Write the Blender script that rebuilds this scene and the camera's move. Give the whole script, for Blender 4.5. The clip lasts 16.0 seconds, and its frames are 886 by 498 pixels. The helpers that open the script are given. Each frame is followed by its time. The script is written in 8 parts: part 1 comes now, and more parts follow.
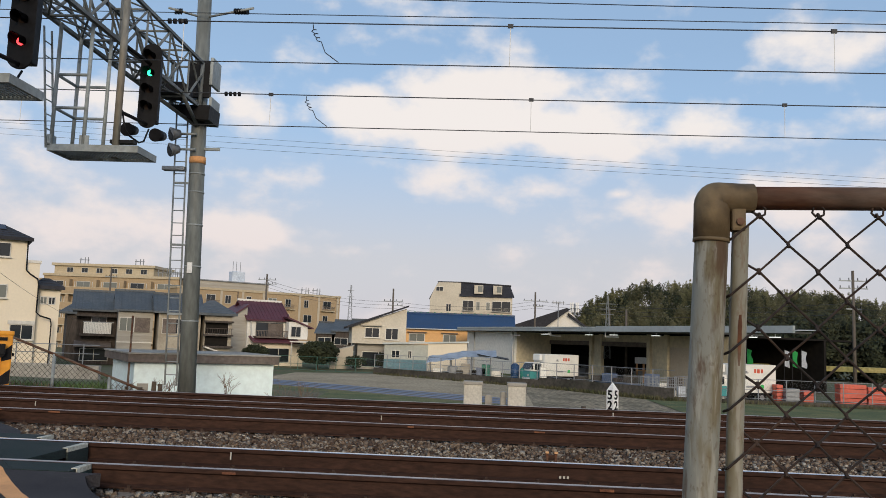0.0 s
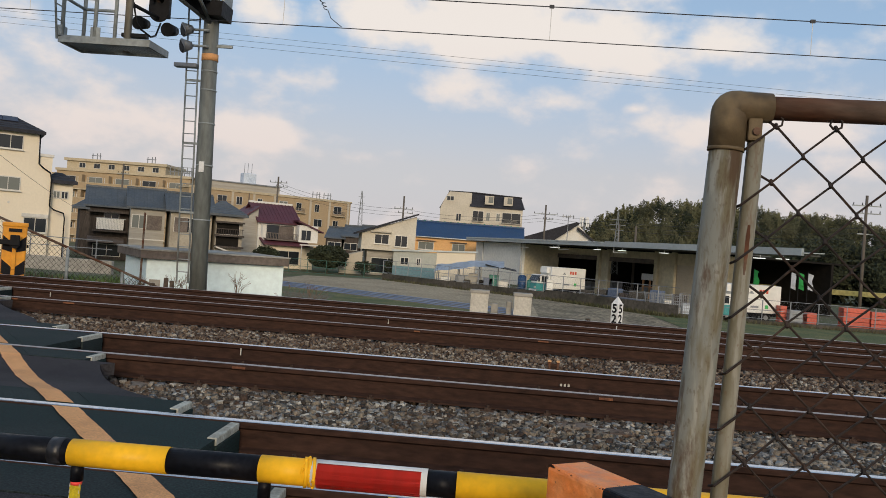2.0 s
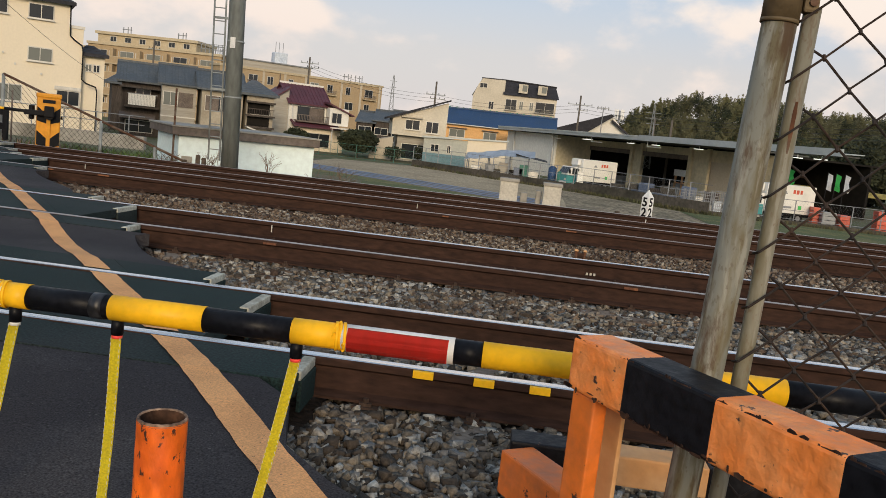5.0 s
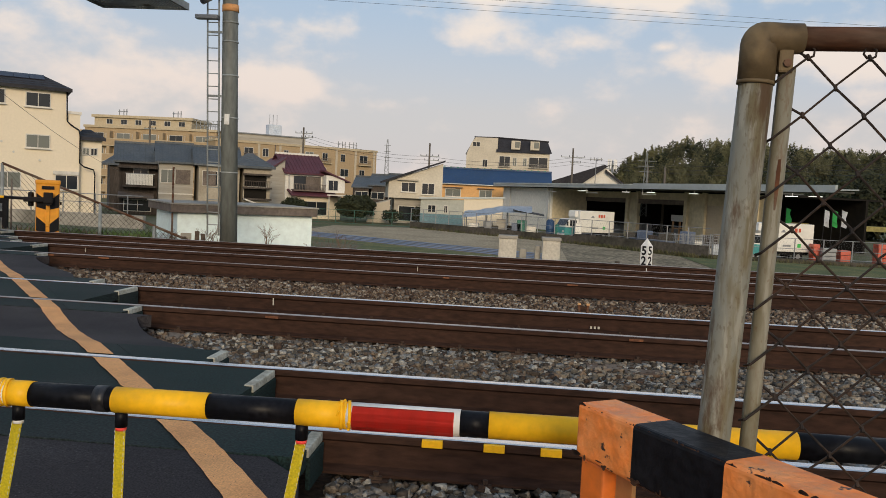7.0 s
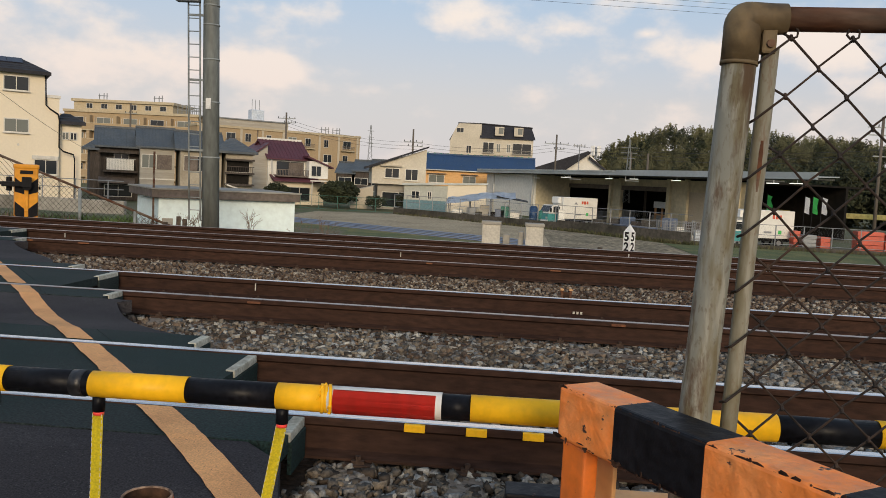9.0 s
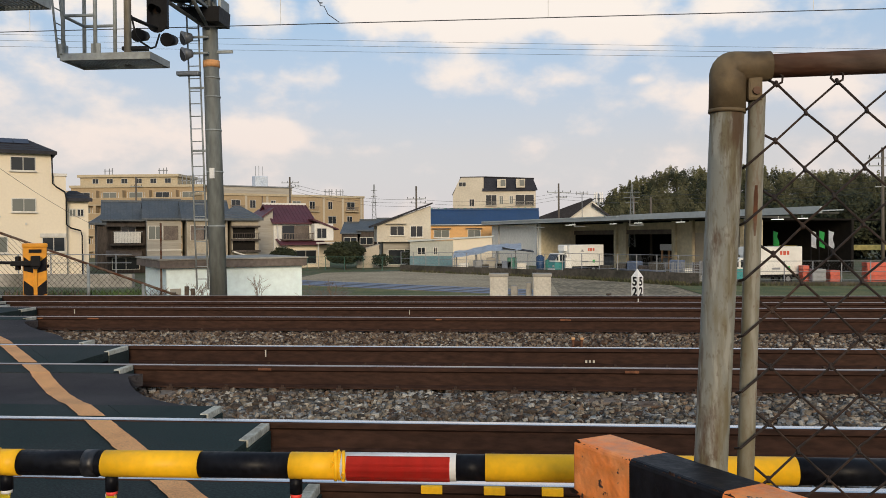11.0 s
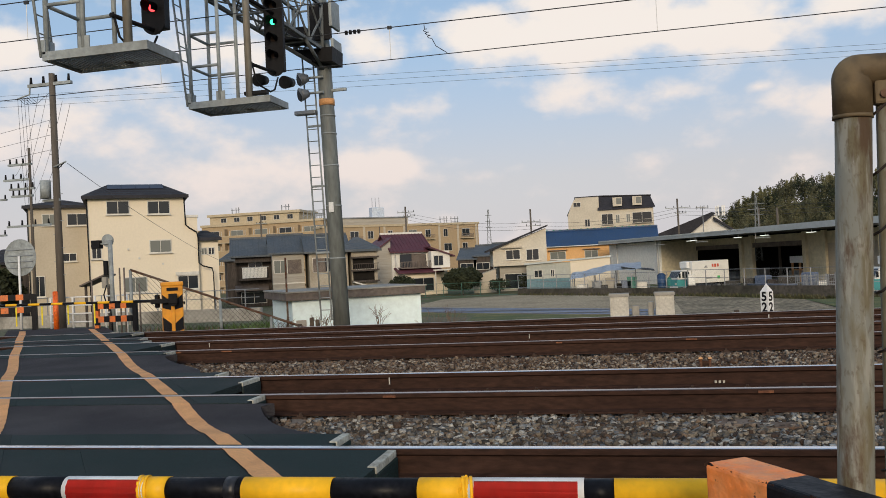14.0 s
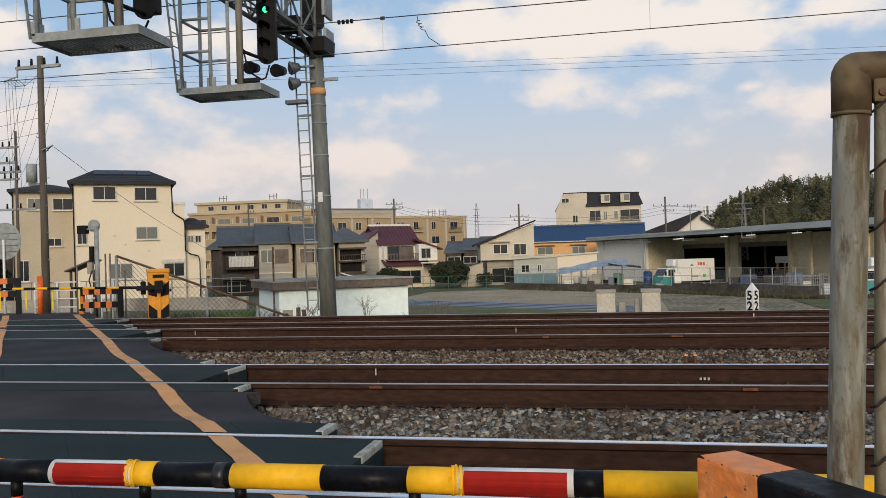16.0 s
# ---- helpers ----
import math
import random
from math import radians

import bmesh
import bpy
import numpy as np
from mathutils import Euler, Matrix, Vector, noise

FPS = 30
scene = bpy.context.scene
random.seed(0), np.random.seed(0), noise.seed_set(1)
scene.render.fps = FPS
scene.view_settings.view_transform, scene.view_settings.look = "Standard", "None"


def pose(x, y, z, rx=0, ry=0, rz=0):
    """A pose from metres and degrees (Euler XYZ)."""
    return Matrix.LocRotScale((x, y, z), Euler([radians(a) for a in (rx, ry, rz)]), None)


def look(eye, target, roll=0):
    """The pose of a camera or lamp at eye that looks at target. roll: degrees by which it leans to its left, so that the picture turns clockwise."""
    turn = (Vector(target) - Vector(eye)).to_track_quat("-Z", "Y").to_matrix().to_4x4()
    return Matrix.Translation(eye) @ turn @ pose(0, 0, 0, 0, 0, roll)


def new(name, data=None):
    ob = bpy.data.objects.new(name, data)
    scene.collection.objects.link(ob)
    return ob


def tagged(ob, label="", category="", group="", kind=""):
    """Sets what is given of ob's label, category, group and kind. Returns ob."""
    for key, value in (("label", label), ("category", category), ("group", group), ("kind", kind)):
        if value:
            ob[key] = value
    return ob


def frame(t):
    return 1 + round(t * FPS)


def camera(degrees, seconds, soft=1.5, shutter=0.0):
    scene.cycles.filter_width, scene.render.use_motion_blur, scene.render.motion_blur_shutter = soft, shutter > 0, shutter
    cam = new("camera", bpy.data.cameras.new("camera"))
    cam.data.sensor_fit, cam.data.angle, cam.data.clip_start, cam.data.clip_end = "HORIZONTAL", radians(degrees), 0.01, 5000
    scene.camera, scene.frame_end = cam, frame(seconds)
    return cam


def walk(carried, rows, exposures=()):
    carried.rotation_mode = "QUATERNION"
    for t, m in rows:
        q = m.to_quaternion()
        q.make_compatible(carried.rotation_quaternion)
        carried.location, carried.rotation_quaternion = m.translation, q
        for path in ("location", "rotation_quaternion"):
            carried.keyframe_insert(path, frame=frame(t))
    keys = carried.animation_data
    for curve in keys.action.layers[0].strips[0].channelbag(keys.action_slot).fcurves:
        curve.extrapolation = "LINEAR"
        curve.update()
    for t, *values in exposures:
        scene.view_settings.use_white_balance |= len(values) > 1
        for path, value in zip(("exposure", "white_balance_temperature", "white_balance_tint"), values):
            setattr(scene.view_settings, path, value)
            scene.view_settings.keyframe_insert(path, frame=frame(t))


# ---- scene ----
cam = camera(56.7, 16.0, soft=0.7)
EXPOSURE, TINT = 0.0, 10
EXPOSED = ((0, -.02, 6680), (.5, -.36, 6730), (1, -.20, 6850), (1.5, -.13, 6900), (2.5, -.07, 6980), (3.5, 0, 7350), (6, .14, 7350), (6.5, -.14, 7280), (7, -.07, 7250), (8, -.01, 7250), (10.5, .08, 7220), (11.5, .02, 7020), (12.5, -.01, 6960), (14.5, -.02, 6950), (16, -.03, 6950))
PATH = [
    (0, (0.104, 0.34, 1.374), (-0.004, 2.325, 1.596), 2.1),
    (0.5, (0.099, 0.341, 1.364), (-0.081, 2.326, 1.518), 2.7),
    (1, (0.098, 0.332, 1.357), (-0.086, 2.322, 1.435), 3.4),
    (1.5, (0.099, 0.327, 1.351), (-0.049, 2.321, 1.395), 3.8),
    (2, (0.105, 0.33, 1.35), (-0.017, 2.327, 1.351), 4.3),
    (2.5, (0.115, 0.325, 1.326), (0.008, 2.32, 1.237), 5.5),
    (3, (0.101, 0.32, 1.304), (0.006, 2.307, 1.102), 7.2),
    (3.5, (0.108, 0.332, 1.293), (0.021, 2.311, 1.02), 7.8),
    (3.7, (0.102, 0.333, 1.291), (0.004, 2.31, 1.002), 8.0),
    (5.8, (0.096, 0.319, 1.339), (-0.149, 2.291, 1.118), 4.2),
    (6, (0.100, 0.309, 1.356), (-0.157, 2.286, 1.188), 3.6),
    (6.5, (0.100, 0.303, 1.349), (-0.142, 2.285, 1.23), 3.1),
    (7, (0.106, 0.321, 1.342), (-0.075, 2.309, 1.21), 2.8),
    (7.5, (0.108, 0.325, 1.338), (-0.049, 2.313, 1.19), 2.8),
    (8, (0.112, 0.325, 1.336), (-0.037, 2.313, 1.177), 3.2),
    (8.2, (0.109, 0.336, 1.33), (-0.035, 2.324, 1.164), 3.2),
    (10.3, (0.116, 0.34, 1.335), (-0.038, 2.331, 1.211), 1.7),
    (10.5, (0.117, 0.334, 1.338), (-0.041, 2.325, 1.235), 1.2),
    (11, (0.122, 0.325, 1.346), (-0.039, 2.318, 1.315), -0.3),
    (11.5, (0.125, 0.319, 1.346), (-0.030, 2.312, 1.381), -0.6),
    (12, (0.122, 0.321, 1.344), (-0.001, 2.316, 1.397), -0.4),
    (12.5, (0.116, 0.324, 1.342), (-0.066, 2.316, 1.353), -1.3),
    (13, (0.117, 0.308, 1.344), (-0.241, 2.275, 1.346), -2.4),
    (13.5, (0.123, 0.301, 1.347), (-0.297, 2.256, 1.376), -2.5),
    (14, (0.122, 0.298, 1.35), (-0.316, 2.249, 1.386), -2.8),
    (14.5, (0.120, 0.3, 1.35), (-0.330, 2.249, 1.38), -2.8),
    (15, (0.119, 0.304, 1.345), (-0.321, 2.254, 1.387), -2.5),
    (15.5, (0.116, 0.299, 1.345), (-0.319, 2.25, 1.396), -2.4),
    (16, (0.100, 0.296, 1.34), (-0.309, 2.254, 1.358), -1.6),
]
walk(cam, [(t, look(eye, target, roll)) for t, eye, target, roll in PATH], [(t, EXPOSURE + e, k, TINT) for t, e, k in EXPOSED])

# light and haze
SKY, SUN_POWER = 0.115, 2.0
HAZE_LOW, HAZE_HIGH = (5.35, 5.35, 6.05), (3.5, 5.3, 8.0)
CLOUD_TOP, CLOUD_LOW = (8.3, 7.75, 7.4), (7.45, 6.75, 6.7)

# world: evening sky with broken cumulus
SUN_EL, SUN_AZ = 17.0, 168.0   # azimuth clockwise from +y


def aim(az, el):
    a, e = radians(az), radians(el)
    return (math.sin(a) * math.cos(e), math.cos(a) * math.cos(e), math.sin(e))


world = bpy.data.worlds.new("sky")
scene.world = world
world.use_nodes = True
wt = world.node_tree
wt.nodes.clear()
wn, wl = wt.nodes.new, wt.links.new


def wmath(op, a, b=None, clamp=False):
    n = wn("ShaderNodeMath")
    n.operation, n.use_clamp = op, clamp
    for k, v in enumerate((a, b)):
        if v is None:
            continue
        if isinstance(v, (int, float)):
            n.inputs[k].default_value = v
        else:
            wl(v, n.inputs[k])
    return n.outputs[0]


coord = wn("ShaderNodeTexCoord").outputs["Generated"]
sky = wn("ShaderNodeTexSky")
sky.sky_type, sky.sun_disc = "NISHITA", False
sky.sun_elevation, sky.sun_rotation = radians(SUN_EL), radians(SUN_AZ)
sky.air_density, sky.dust_density, sky.ozone_density = 1.0, 1.2, 1.4
warp = wn("ShaderNodeTexNoise")
warp.inputs["Scale"].default_value, warp.inputs["Detail"].default_value = 13.0, 9.0
warp.inputs["Roughness"].default_value = 0.54
stretch = wn("ShaderNodeMapping")
stretch.inputs["Scale"].default_value = (1, 1, 1.6)
wl(coord, stretch.inputs[0])
wl(stretch.outputs[0], warp.inputs["Vector"])
broad = wn("ShaderNodeTexNoise")
broad.inputs["Scale"].default_value, broad.inputs["Detail"].default_value = 3.1, 5.0
wl(stretch.outputs[0], broad.inputs["Vector"])
# clouds: azimuth, elevation, half width, half height, density
CLOUDS = [
    (-1.5, 15.9, 9.5, 3.3, 1.1), (-8.5, 15.6, 5.0, 2.4, 1.0), (6.5, 15.2, 8.0, 2.7, 1.05), (13.5, 14.3, 7.0, 2.0, .85),
    (-3.0, 11.2, 5.0, 1.5, .62), (3.5, 10.6, 4.0, 1.5, .55), (14.5, 9.6, 5.5, 1.7, .7), (20.0, 10.5, 6.0, 2.2, .7),
    (-27.5, 7.0, 9.0, 1.7, .66), (-19.0, 6.9, 5.0, 1.3, .75), (-38.0, 9.0, 7.5, 2.6, .55), (-17.6, 15.6, 3.0, 2.2, .8),
    (-27.0, 15.0, 6.0, 2.0, .5), (23.0, 19.5, 6.0, 2.4, .75), (9.0, 10.4, 1.1, .4, .6), (-14.5, 10.7, 2.6, 1.0, .5),
    (-44.0, 14.0, 8.0, 3.0, .7), (32.0, 14.0, 9.0, 3.0, .8), (-10, 24, 9, 2, .5), (60, 15, 20, 5, .8),
    (100, 20, 25, 6, .8), (-80, 18, 25, 6, .8), (150, 15, 30, 5, .7), (-130, 20, 25, 6, .7)]
cover = None
for az, el, w, h, dense in CLOUDS:
    c = Vector(aim(az, el))
    e1 = Vector((math.cos(radians(az)), -math.sin(radians(az)), 0))
    e2 = e1.cross(c)
    dots = []
    for axis, half in ((e1, math.sin(radians(w))), (e2, math.sin(radians(h)))):
        d = wn("ShaderNodeVectorMath")
        d.operation = "DOT_PRODUCT"
        wl(coord, d.inputs[0])
        d.inputs[1].default_value = tuple(axis / half)
        off = wmath("SUBTRACT", d.outputs["Value"], axis.dot(c) / half)
        dots.append(wmath("MULTIPLY", off, off))
    front = wn("ShaderNodeVectorMath")
    front.operation = "DOT_PRODUCT"
    wl(coord, front.inputs[0])
    front.inputs[1].default_value = tuple(c)
    r2 = wmath("ADD", dots[0], dots[1])
    blob = wmath("MULTIPLY", wmath("SUBTRACT", 1.25, wmath("SQRT", r2)), dense)
    blob = wmath("MULTIPLY", blob, wmath("GREATER_THAN", front.outputs["Value"], 0.2))
    cover = blob if cover is None else wmath("MAXIMUM", cover, blob)
ragged = wmath("MULTIPLY", wmath("SUBTRACT", warp.outputs[0], 0.5), 2.5)
thin = wmath("MULTIPLY", wmath("SUBTRACT", broad.outputs[0], 0.47), 1.6)
shape = wmath("ADD", wmath("ADD", cover, ragged), thin)
ramp = wn("ShaderNodeMapRange")
ramp.interpolation_type = "SMOOTHSTEP"
ramp.inputs[1].default_value, ramp.inputs[2].default_value = 0.05, 0.92
wl(shape, ramp.inputs[0])
split = wn("ShaderNodeSeparateXYZ")
wl(coord, split.inputs[0])
high = wn("ShaderNodeMapRange")
high.inputs[1].default_value, high.inputs[2].default_value = 0.10, 0.26
wl(split.outputs["Z"], high.inputs[0])
# haze towards the horizon
low = wn("ShaderNodeMapRange")
low.inputs[1].default_value, low.inputs[2].default_value = 0.34, 0.0
low.inputs[3].default_value, low.inputs[4].default_value = 0.55, 0.95
wl(split.outputs["Z"], low.inputs[0])
tint = wn("ShaderNodeMix")
tint.data_type = "RGBA"
tint.inputs["A"].default_value = (*CLOUD_LOW, 1)
tint.inputs["B"].default_value = (*CLOUD_TOP, 1)
wl(high.outputs[0], tint.inputs["Factor"])
hazed = wn("ShaderNodeMix")
hazed.data_type = "RGBA"
wl(low.outputs[0], hazed.inputs["Factor"])
wl(sky.outputs[0], hazed.inputs["A"])
veil = wn("ShaderNodeMix")
veil.data_type = "RGBA"
veil.inputs["A"].default_value, veil.inputs["B"].default_value = (*HAZE_LOW, 1), (*HAZE_HIGH, 1)
wl(high.outputs[0], veil.inputs["Factor"])
wl(veil.outputs["Result"], hazed.inputs["B"])
mixed = wn("ShaderNodeMix")
mixed.data_type = "RGBA"
wl(wmath("MULTIPLY", ramp.outputs[0], 0.9), mixed.inputs["Factor"])
wl(hazed.outputs["Result"], mixed.inputs["A"])
wl(tint.outputs["Result"], mixed.inputs["B"])
background = wn("ShaderNodeBackground")
background.inputs["Strength"].default_value = SKY
wl(mixed.outputs["Result"], background.inputs["Color"])
wl(background.outputs[0], wn("ShaderNodeOutputWorld").inputs[0])

sun = new("sun", bpy.data.lights.new("sun", "SUN"))
sun.data.energy, sun.data.angle, sun.data.color = SUN_POWER, radians(20), (1.0, 0.85, 0.66)
sun.matrix_basis = look(Vector(aim(SUN_AZ, SUN_EL)) * 50, (0, 0, 0))


# materials
def surface(name, base, rough=0.7, metal=0.0, grain=0.12, scale=30.0, patch=0.2, wide=1.5, bump=0.2, tone=None, chips=None, chip_at=0.68, chip_scale=14.0,
            spread=0.0, stretch=(1, 1, 1), gloss=0.5):
    """grain and patch: how far fine and broad noise shift the colour; tone: the colour of the broad patches; chips: colour of worn spots;
    spread: how far objects or islands differ."""
    m = bpy.data.materials.new(name)
    m.use_nodes = True
    t = m.node_tree
    n, l = t.nodes.new, t.links.new
    b = t.nodes["Principled BSDF"]
    b.inputs["Roughness"].default_value, b.inputs["Metallic"].default_value = rough, metal
    b.inputs["Specular IOR Level"].default_value = min(gloss, .22) if rough >= .75 else gloss
    where = n("ShaderNodeMapping")
    where.inputs["Scale"].default_value = stretch
    l(n("ShaderNodeTexCoord").outputs["Object"], where.inputs[0])
    fine, big = n("ShaderNodeTexNoise"), n("ShaderNodeTexNoise")
    for tex, s, d in ((fine, scale, 6), (big, wide, 5)):
        tex.inputs["Scale"].default_value, tex.inputs["Detail"].default_value = s, d
        l(where.outputs[0], tex.inputs["Vector"])
    tone = tone or tuple(c * 0.6 for c in base)

    def blend(factor, a, c):
        mix = n("ShaderNodeMix")
        mix.data_type = "RGBA"
        l(factor, mix.inputs["Factor"])
        for sock, v in ((mix.inputs["A"], a), (mix.inputs["B"], c)):
            if isinstance(v, tuple):
                sock.default_value = (*v, 1)
            else:
                l(v, sock)
        return mix.outputs["Result"]

    def ranged(v, a, c, lo, hi):
        r = n("ShaderNodeMapRange")
        r.inputs[1].default_value, r.inputs[2].default_value, r.inputs[3].default_value, r.inputs[4].default_value = a, c, lo, hi
        l(v, r.inputs[0])
        return r.outputs[0]

    col = blend(ranged(big.outputs[0], 0.42, 0.66, 0, min(1, patch * 2.2)), base, tone)
    dark = n("ShaderNodeHueSaturation")
    l(col, dark.inputs["Color"])
    value = ranged(fine.outputs[0], 0.3, 0.7, 1 - grain * 1.6, 1 + grain * 1.6)
    if spread:
        info = n("ShaderNodeObjectInfo").outputs["Random"]
        isle = n("ShaderNodeNewGeometry").outputs["Random Per Island"]
        add = n("ShaderNodeMath")
        add.operation = "ADD"
        l(info, add.inputs[0])
        l(isle, add.inputs[1])
        fract = n("ShaderNodeMath")
        fract.operation = "FRACT"
        l(add.outputs[0], fract.inputs[0])
        mul = n("ShaderNodeMath")
        mul.operation = "MULTIPLY"
        l(value, mul.inputs[0])
        l(ranged(fract.outputs[0], 0, 1, 1 - spread, 1 + spread), mul.inputs[1])
        value = mul.outputs[0]
    l(value, dark.inputs["Value"])
    col = dark.outputs[0]
    if chips:
        spot = n("ShaderNodeTexNoise")
        spot.inputs["Scale"].default_value, spot.inputs["Detail"].default_value, spot.inputs["Roughness"].default_value = chip_scale, 7, 0.65
        l(where.outputs[0], spot.inputs["Vector"])
        col = blend(ranged(spot.outputs[0], chip_at, chip_at + 0.03, 0, 1), col, chips)
    l(col, b.inputs["Base Color"])
    if bump:
        bp = n("ShaderNodeBump")
        bp.inputs["Strength"].default_value, bp.inputs["Distance"].default_value = bump, min(0.4 / scale, 0.02)
        l(fine.outputs[0], bp.inputs["Height"])
        l(bp.outputs[0], b.inputs["Normal"])
    l(ranged(fine.outputs[0], 0.3, 0.7, max(0.03, rough - 0.1), min(1, rough + 0.1)), b.inputs["Roughness"])
    return m


def lamp_material(name, colour, power):
    m = bpy.data.materials.new(name)
    m.use_nodes = True
    b = m.node_tree.nodes["Principled BSDF"]
    b.inputs["Base Color"].default_value = (*colour, 1)
    b.inputs["Emission Color"].default_value, b.inputs["Emission Strength"].default_value = (*colour, 1), power
    return m


def pane_material(name, tint, rough=0.06):
    m = bpy.data.materials.new(name)
    m.use_nodes = True
    b = m.node_tree.nodes["Principled BSDF"]
    b.inputs["Base Color"].default_value = (*tint, 1)
    b.inputs["Roughness"].default_value, b.inputs["IOR"].default_value = rough, 1.5
    return m




def stone_material(name, palette, stain, stained):
    """Crushed stone: each stone takes a colour of the palette, with broad rusty stains over them."""
    m = bpy.data.materials.new(name)
    m.use_nodes = True
    t = m.node_tree
    n, l = t.nodes.new, t.links.new
    b = t.nodes["Principled BSDF"]
    b.inputs["Roughness"].default_value, b.inputs["Specular IOR Level"].default_value = 0.85, 0.25
    ramp = n("ShaderNodeValToRGB")
    l(n("ShaderNodeNewGeometry").outputs["Random Per Island"], ramp.inputs[0])
    cr = ramp.color_ramp
    cr.interpolation = "CONSTANT"
    while len(cr.elements) < len(palette):
        cr.elements.new(0.5)
    at = 0.0
    for e, (share_of, c) in zip(cr.elements, palette):
        e.position, e.color = at, (*c, 1)
        at += share_of
    where = n("ShaderNodeTexCoord").outputs["Object"]
    fine, big = n("ShaderNodeTexNoise"), n("ShaderNodeTexNoise")
    for tex, sc, d in ((fine, 55, 5), (big, 0.9, 4)):
        tex.inputs["Scale"].default_value, tex.inputs["Detail"].default_value = sc, d
        l(where, tex.inputs["Vector"])
    rusty = n("ShaderNodeMapRange")
    rusty.inputs[1].default_value, rusty.inputs[2].default_value, rusty.inputs[4].default_value = 0.35, 0.68, stained
    l(big.outputs[0], rusty.inputs[0])
    mix = n("ShaderNodeMix")
    mix.data_type, mix.blend_type = "RGBA", "MIX"
    l(rusty.outputs[0], mix.inputs["Factor"])
    l(ramp.outputs[0], mix.inputs["A"])
    mix.inputs["B"].default_value = (*stain, 1)
    val = n("ShaderNodeMapRange")
    val.inputs[1].default_value, val.inputs[2].default_value, val.inputs[3].default_value, val.inputs[4].default_value = 0.3, 0.7, 0.6, 1.4
    l(fine.outputs[0], val.inputs[0])
    hsv = n("ShaderNodeHueSaturation")
    l(mix.outputs["Result"], hsv.inputs["Color"])
    l(val.outputs[0], hsv.inputs["Value"])
    l(hsv.outputs[0], b.inputs["Base Color"])
    bp = n("ShaderNodeBump")
    bp.inputs["Strength"].default_value, bp.inputs["Distance"].default_value = 0.5, 0.006
    l(fine.outputs[0], bp.inputs["Height"])
    l(bp.outputs[0], b.inputs["Normal"])
    return m


def streaked_pipe(name, base, olive, brown, pale, brown_at):
    """Old galvanised pipe: grey zinc, olive weathering, brown rust running down, pale scratches."""
    m = bpy.data.materials.new(name)
    m.use_nodes = True
    t = m.node_tree
    n, l = t.nodes.new, t.links.new
    b = t.nodes["Principled BSDF"]
    b.inputs["Roughness"].default_value, b.inputs["Specular IOR Level"].default_value = 0.62, 0.3
    where = n("ShaderNodeTexCoord").outputs["Object"]

    def layer(scale, stretch, lo, hi, top, rough=0.55):
        mp = n("ShaderNodeMapping")
        mp.inputs["Scale"].default_value = stretch
        l(where, mp.inputs[0])
        tex = n("ShaderNodeTexNoise")
        tex.inputs["Scale"].default_value, tex.inputs["Detail"].default_value, tex.inputs["Roughness"].default_value = scale, 6, rough
        l(mp.outputs[0], tex.inputs["Vector"])
        r = n("ShaderNodeMapRange")
        r.inputs[1].default_value, r.inputs[2].default_value, r.inputs[4].default_value = lo, hi, top
        l(tex.outputs[0], r.inputs[0])
        return r.outputs[0], tex.outputs[0]

    col = None
    for (f, _), c in ((layer(30, (1, 1, .22), .44, .58, .9), olive), (layer(55, (1, 1, .12), .52, .62, .75), pale),
                      (layer(13, (1, 1, .24), brown_at, brown_at + .09, .85, .68), brown), (layer(90, (1, 1, .5), .58, .66, .4), brown)):
        mix = n("ShaderNodeMix")
        mix.data_type = "RGBA"
        l(f, mix.inputs["Factor"])
        if col is None:
            mix.inputs["A"].default_value = (*base, 1)
        else:
            l(col, mix.inputs["A"])
        mix.inputs["B"].default_value = (*c, 1)
        col = mix.outputs["Result"]
    l(col, b.inputs["Base Color"])
    bp = n("ShaderNodeBump")
    bp.inputs["Strength"].default_value, bp.inputs["Distance"].default_value = 0.25, 0.002
    l(layer(70, (1, 1, .4), 0, 1, 1)[1], bp.inputs["Height"])
    l(bp.outputs[0], b.inputs["Normal"])
    return m


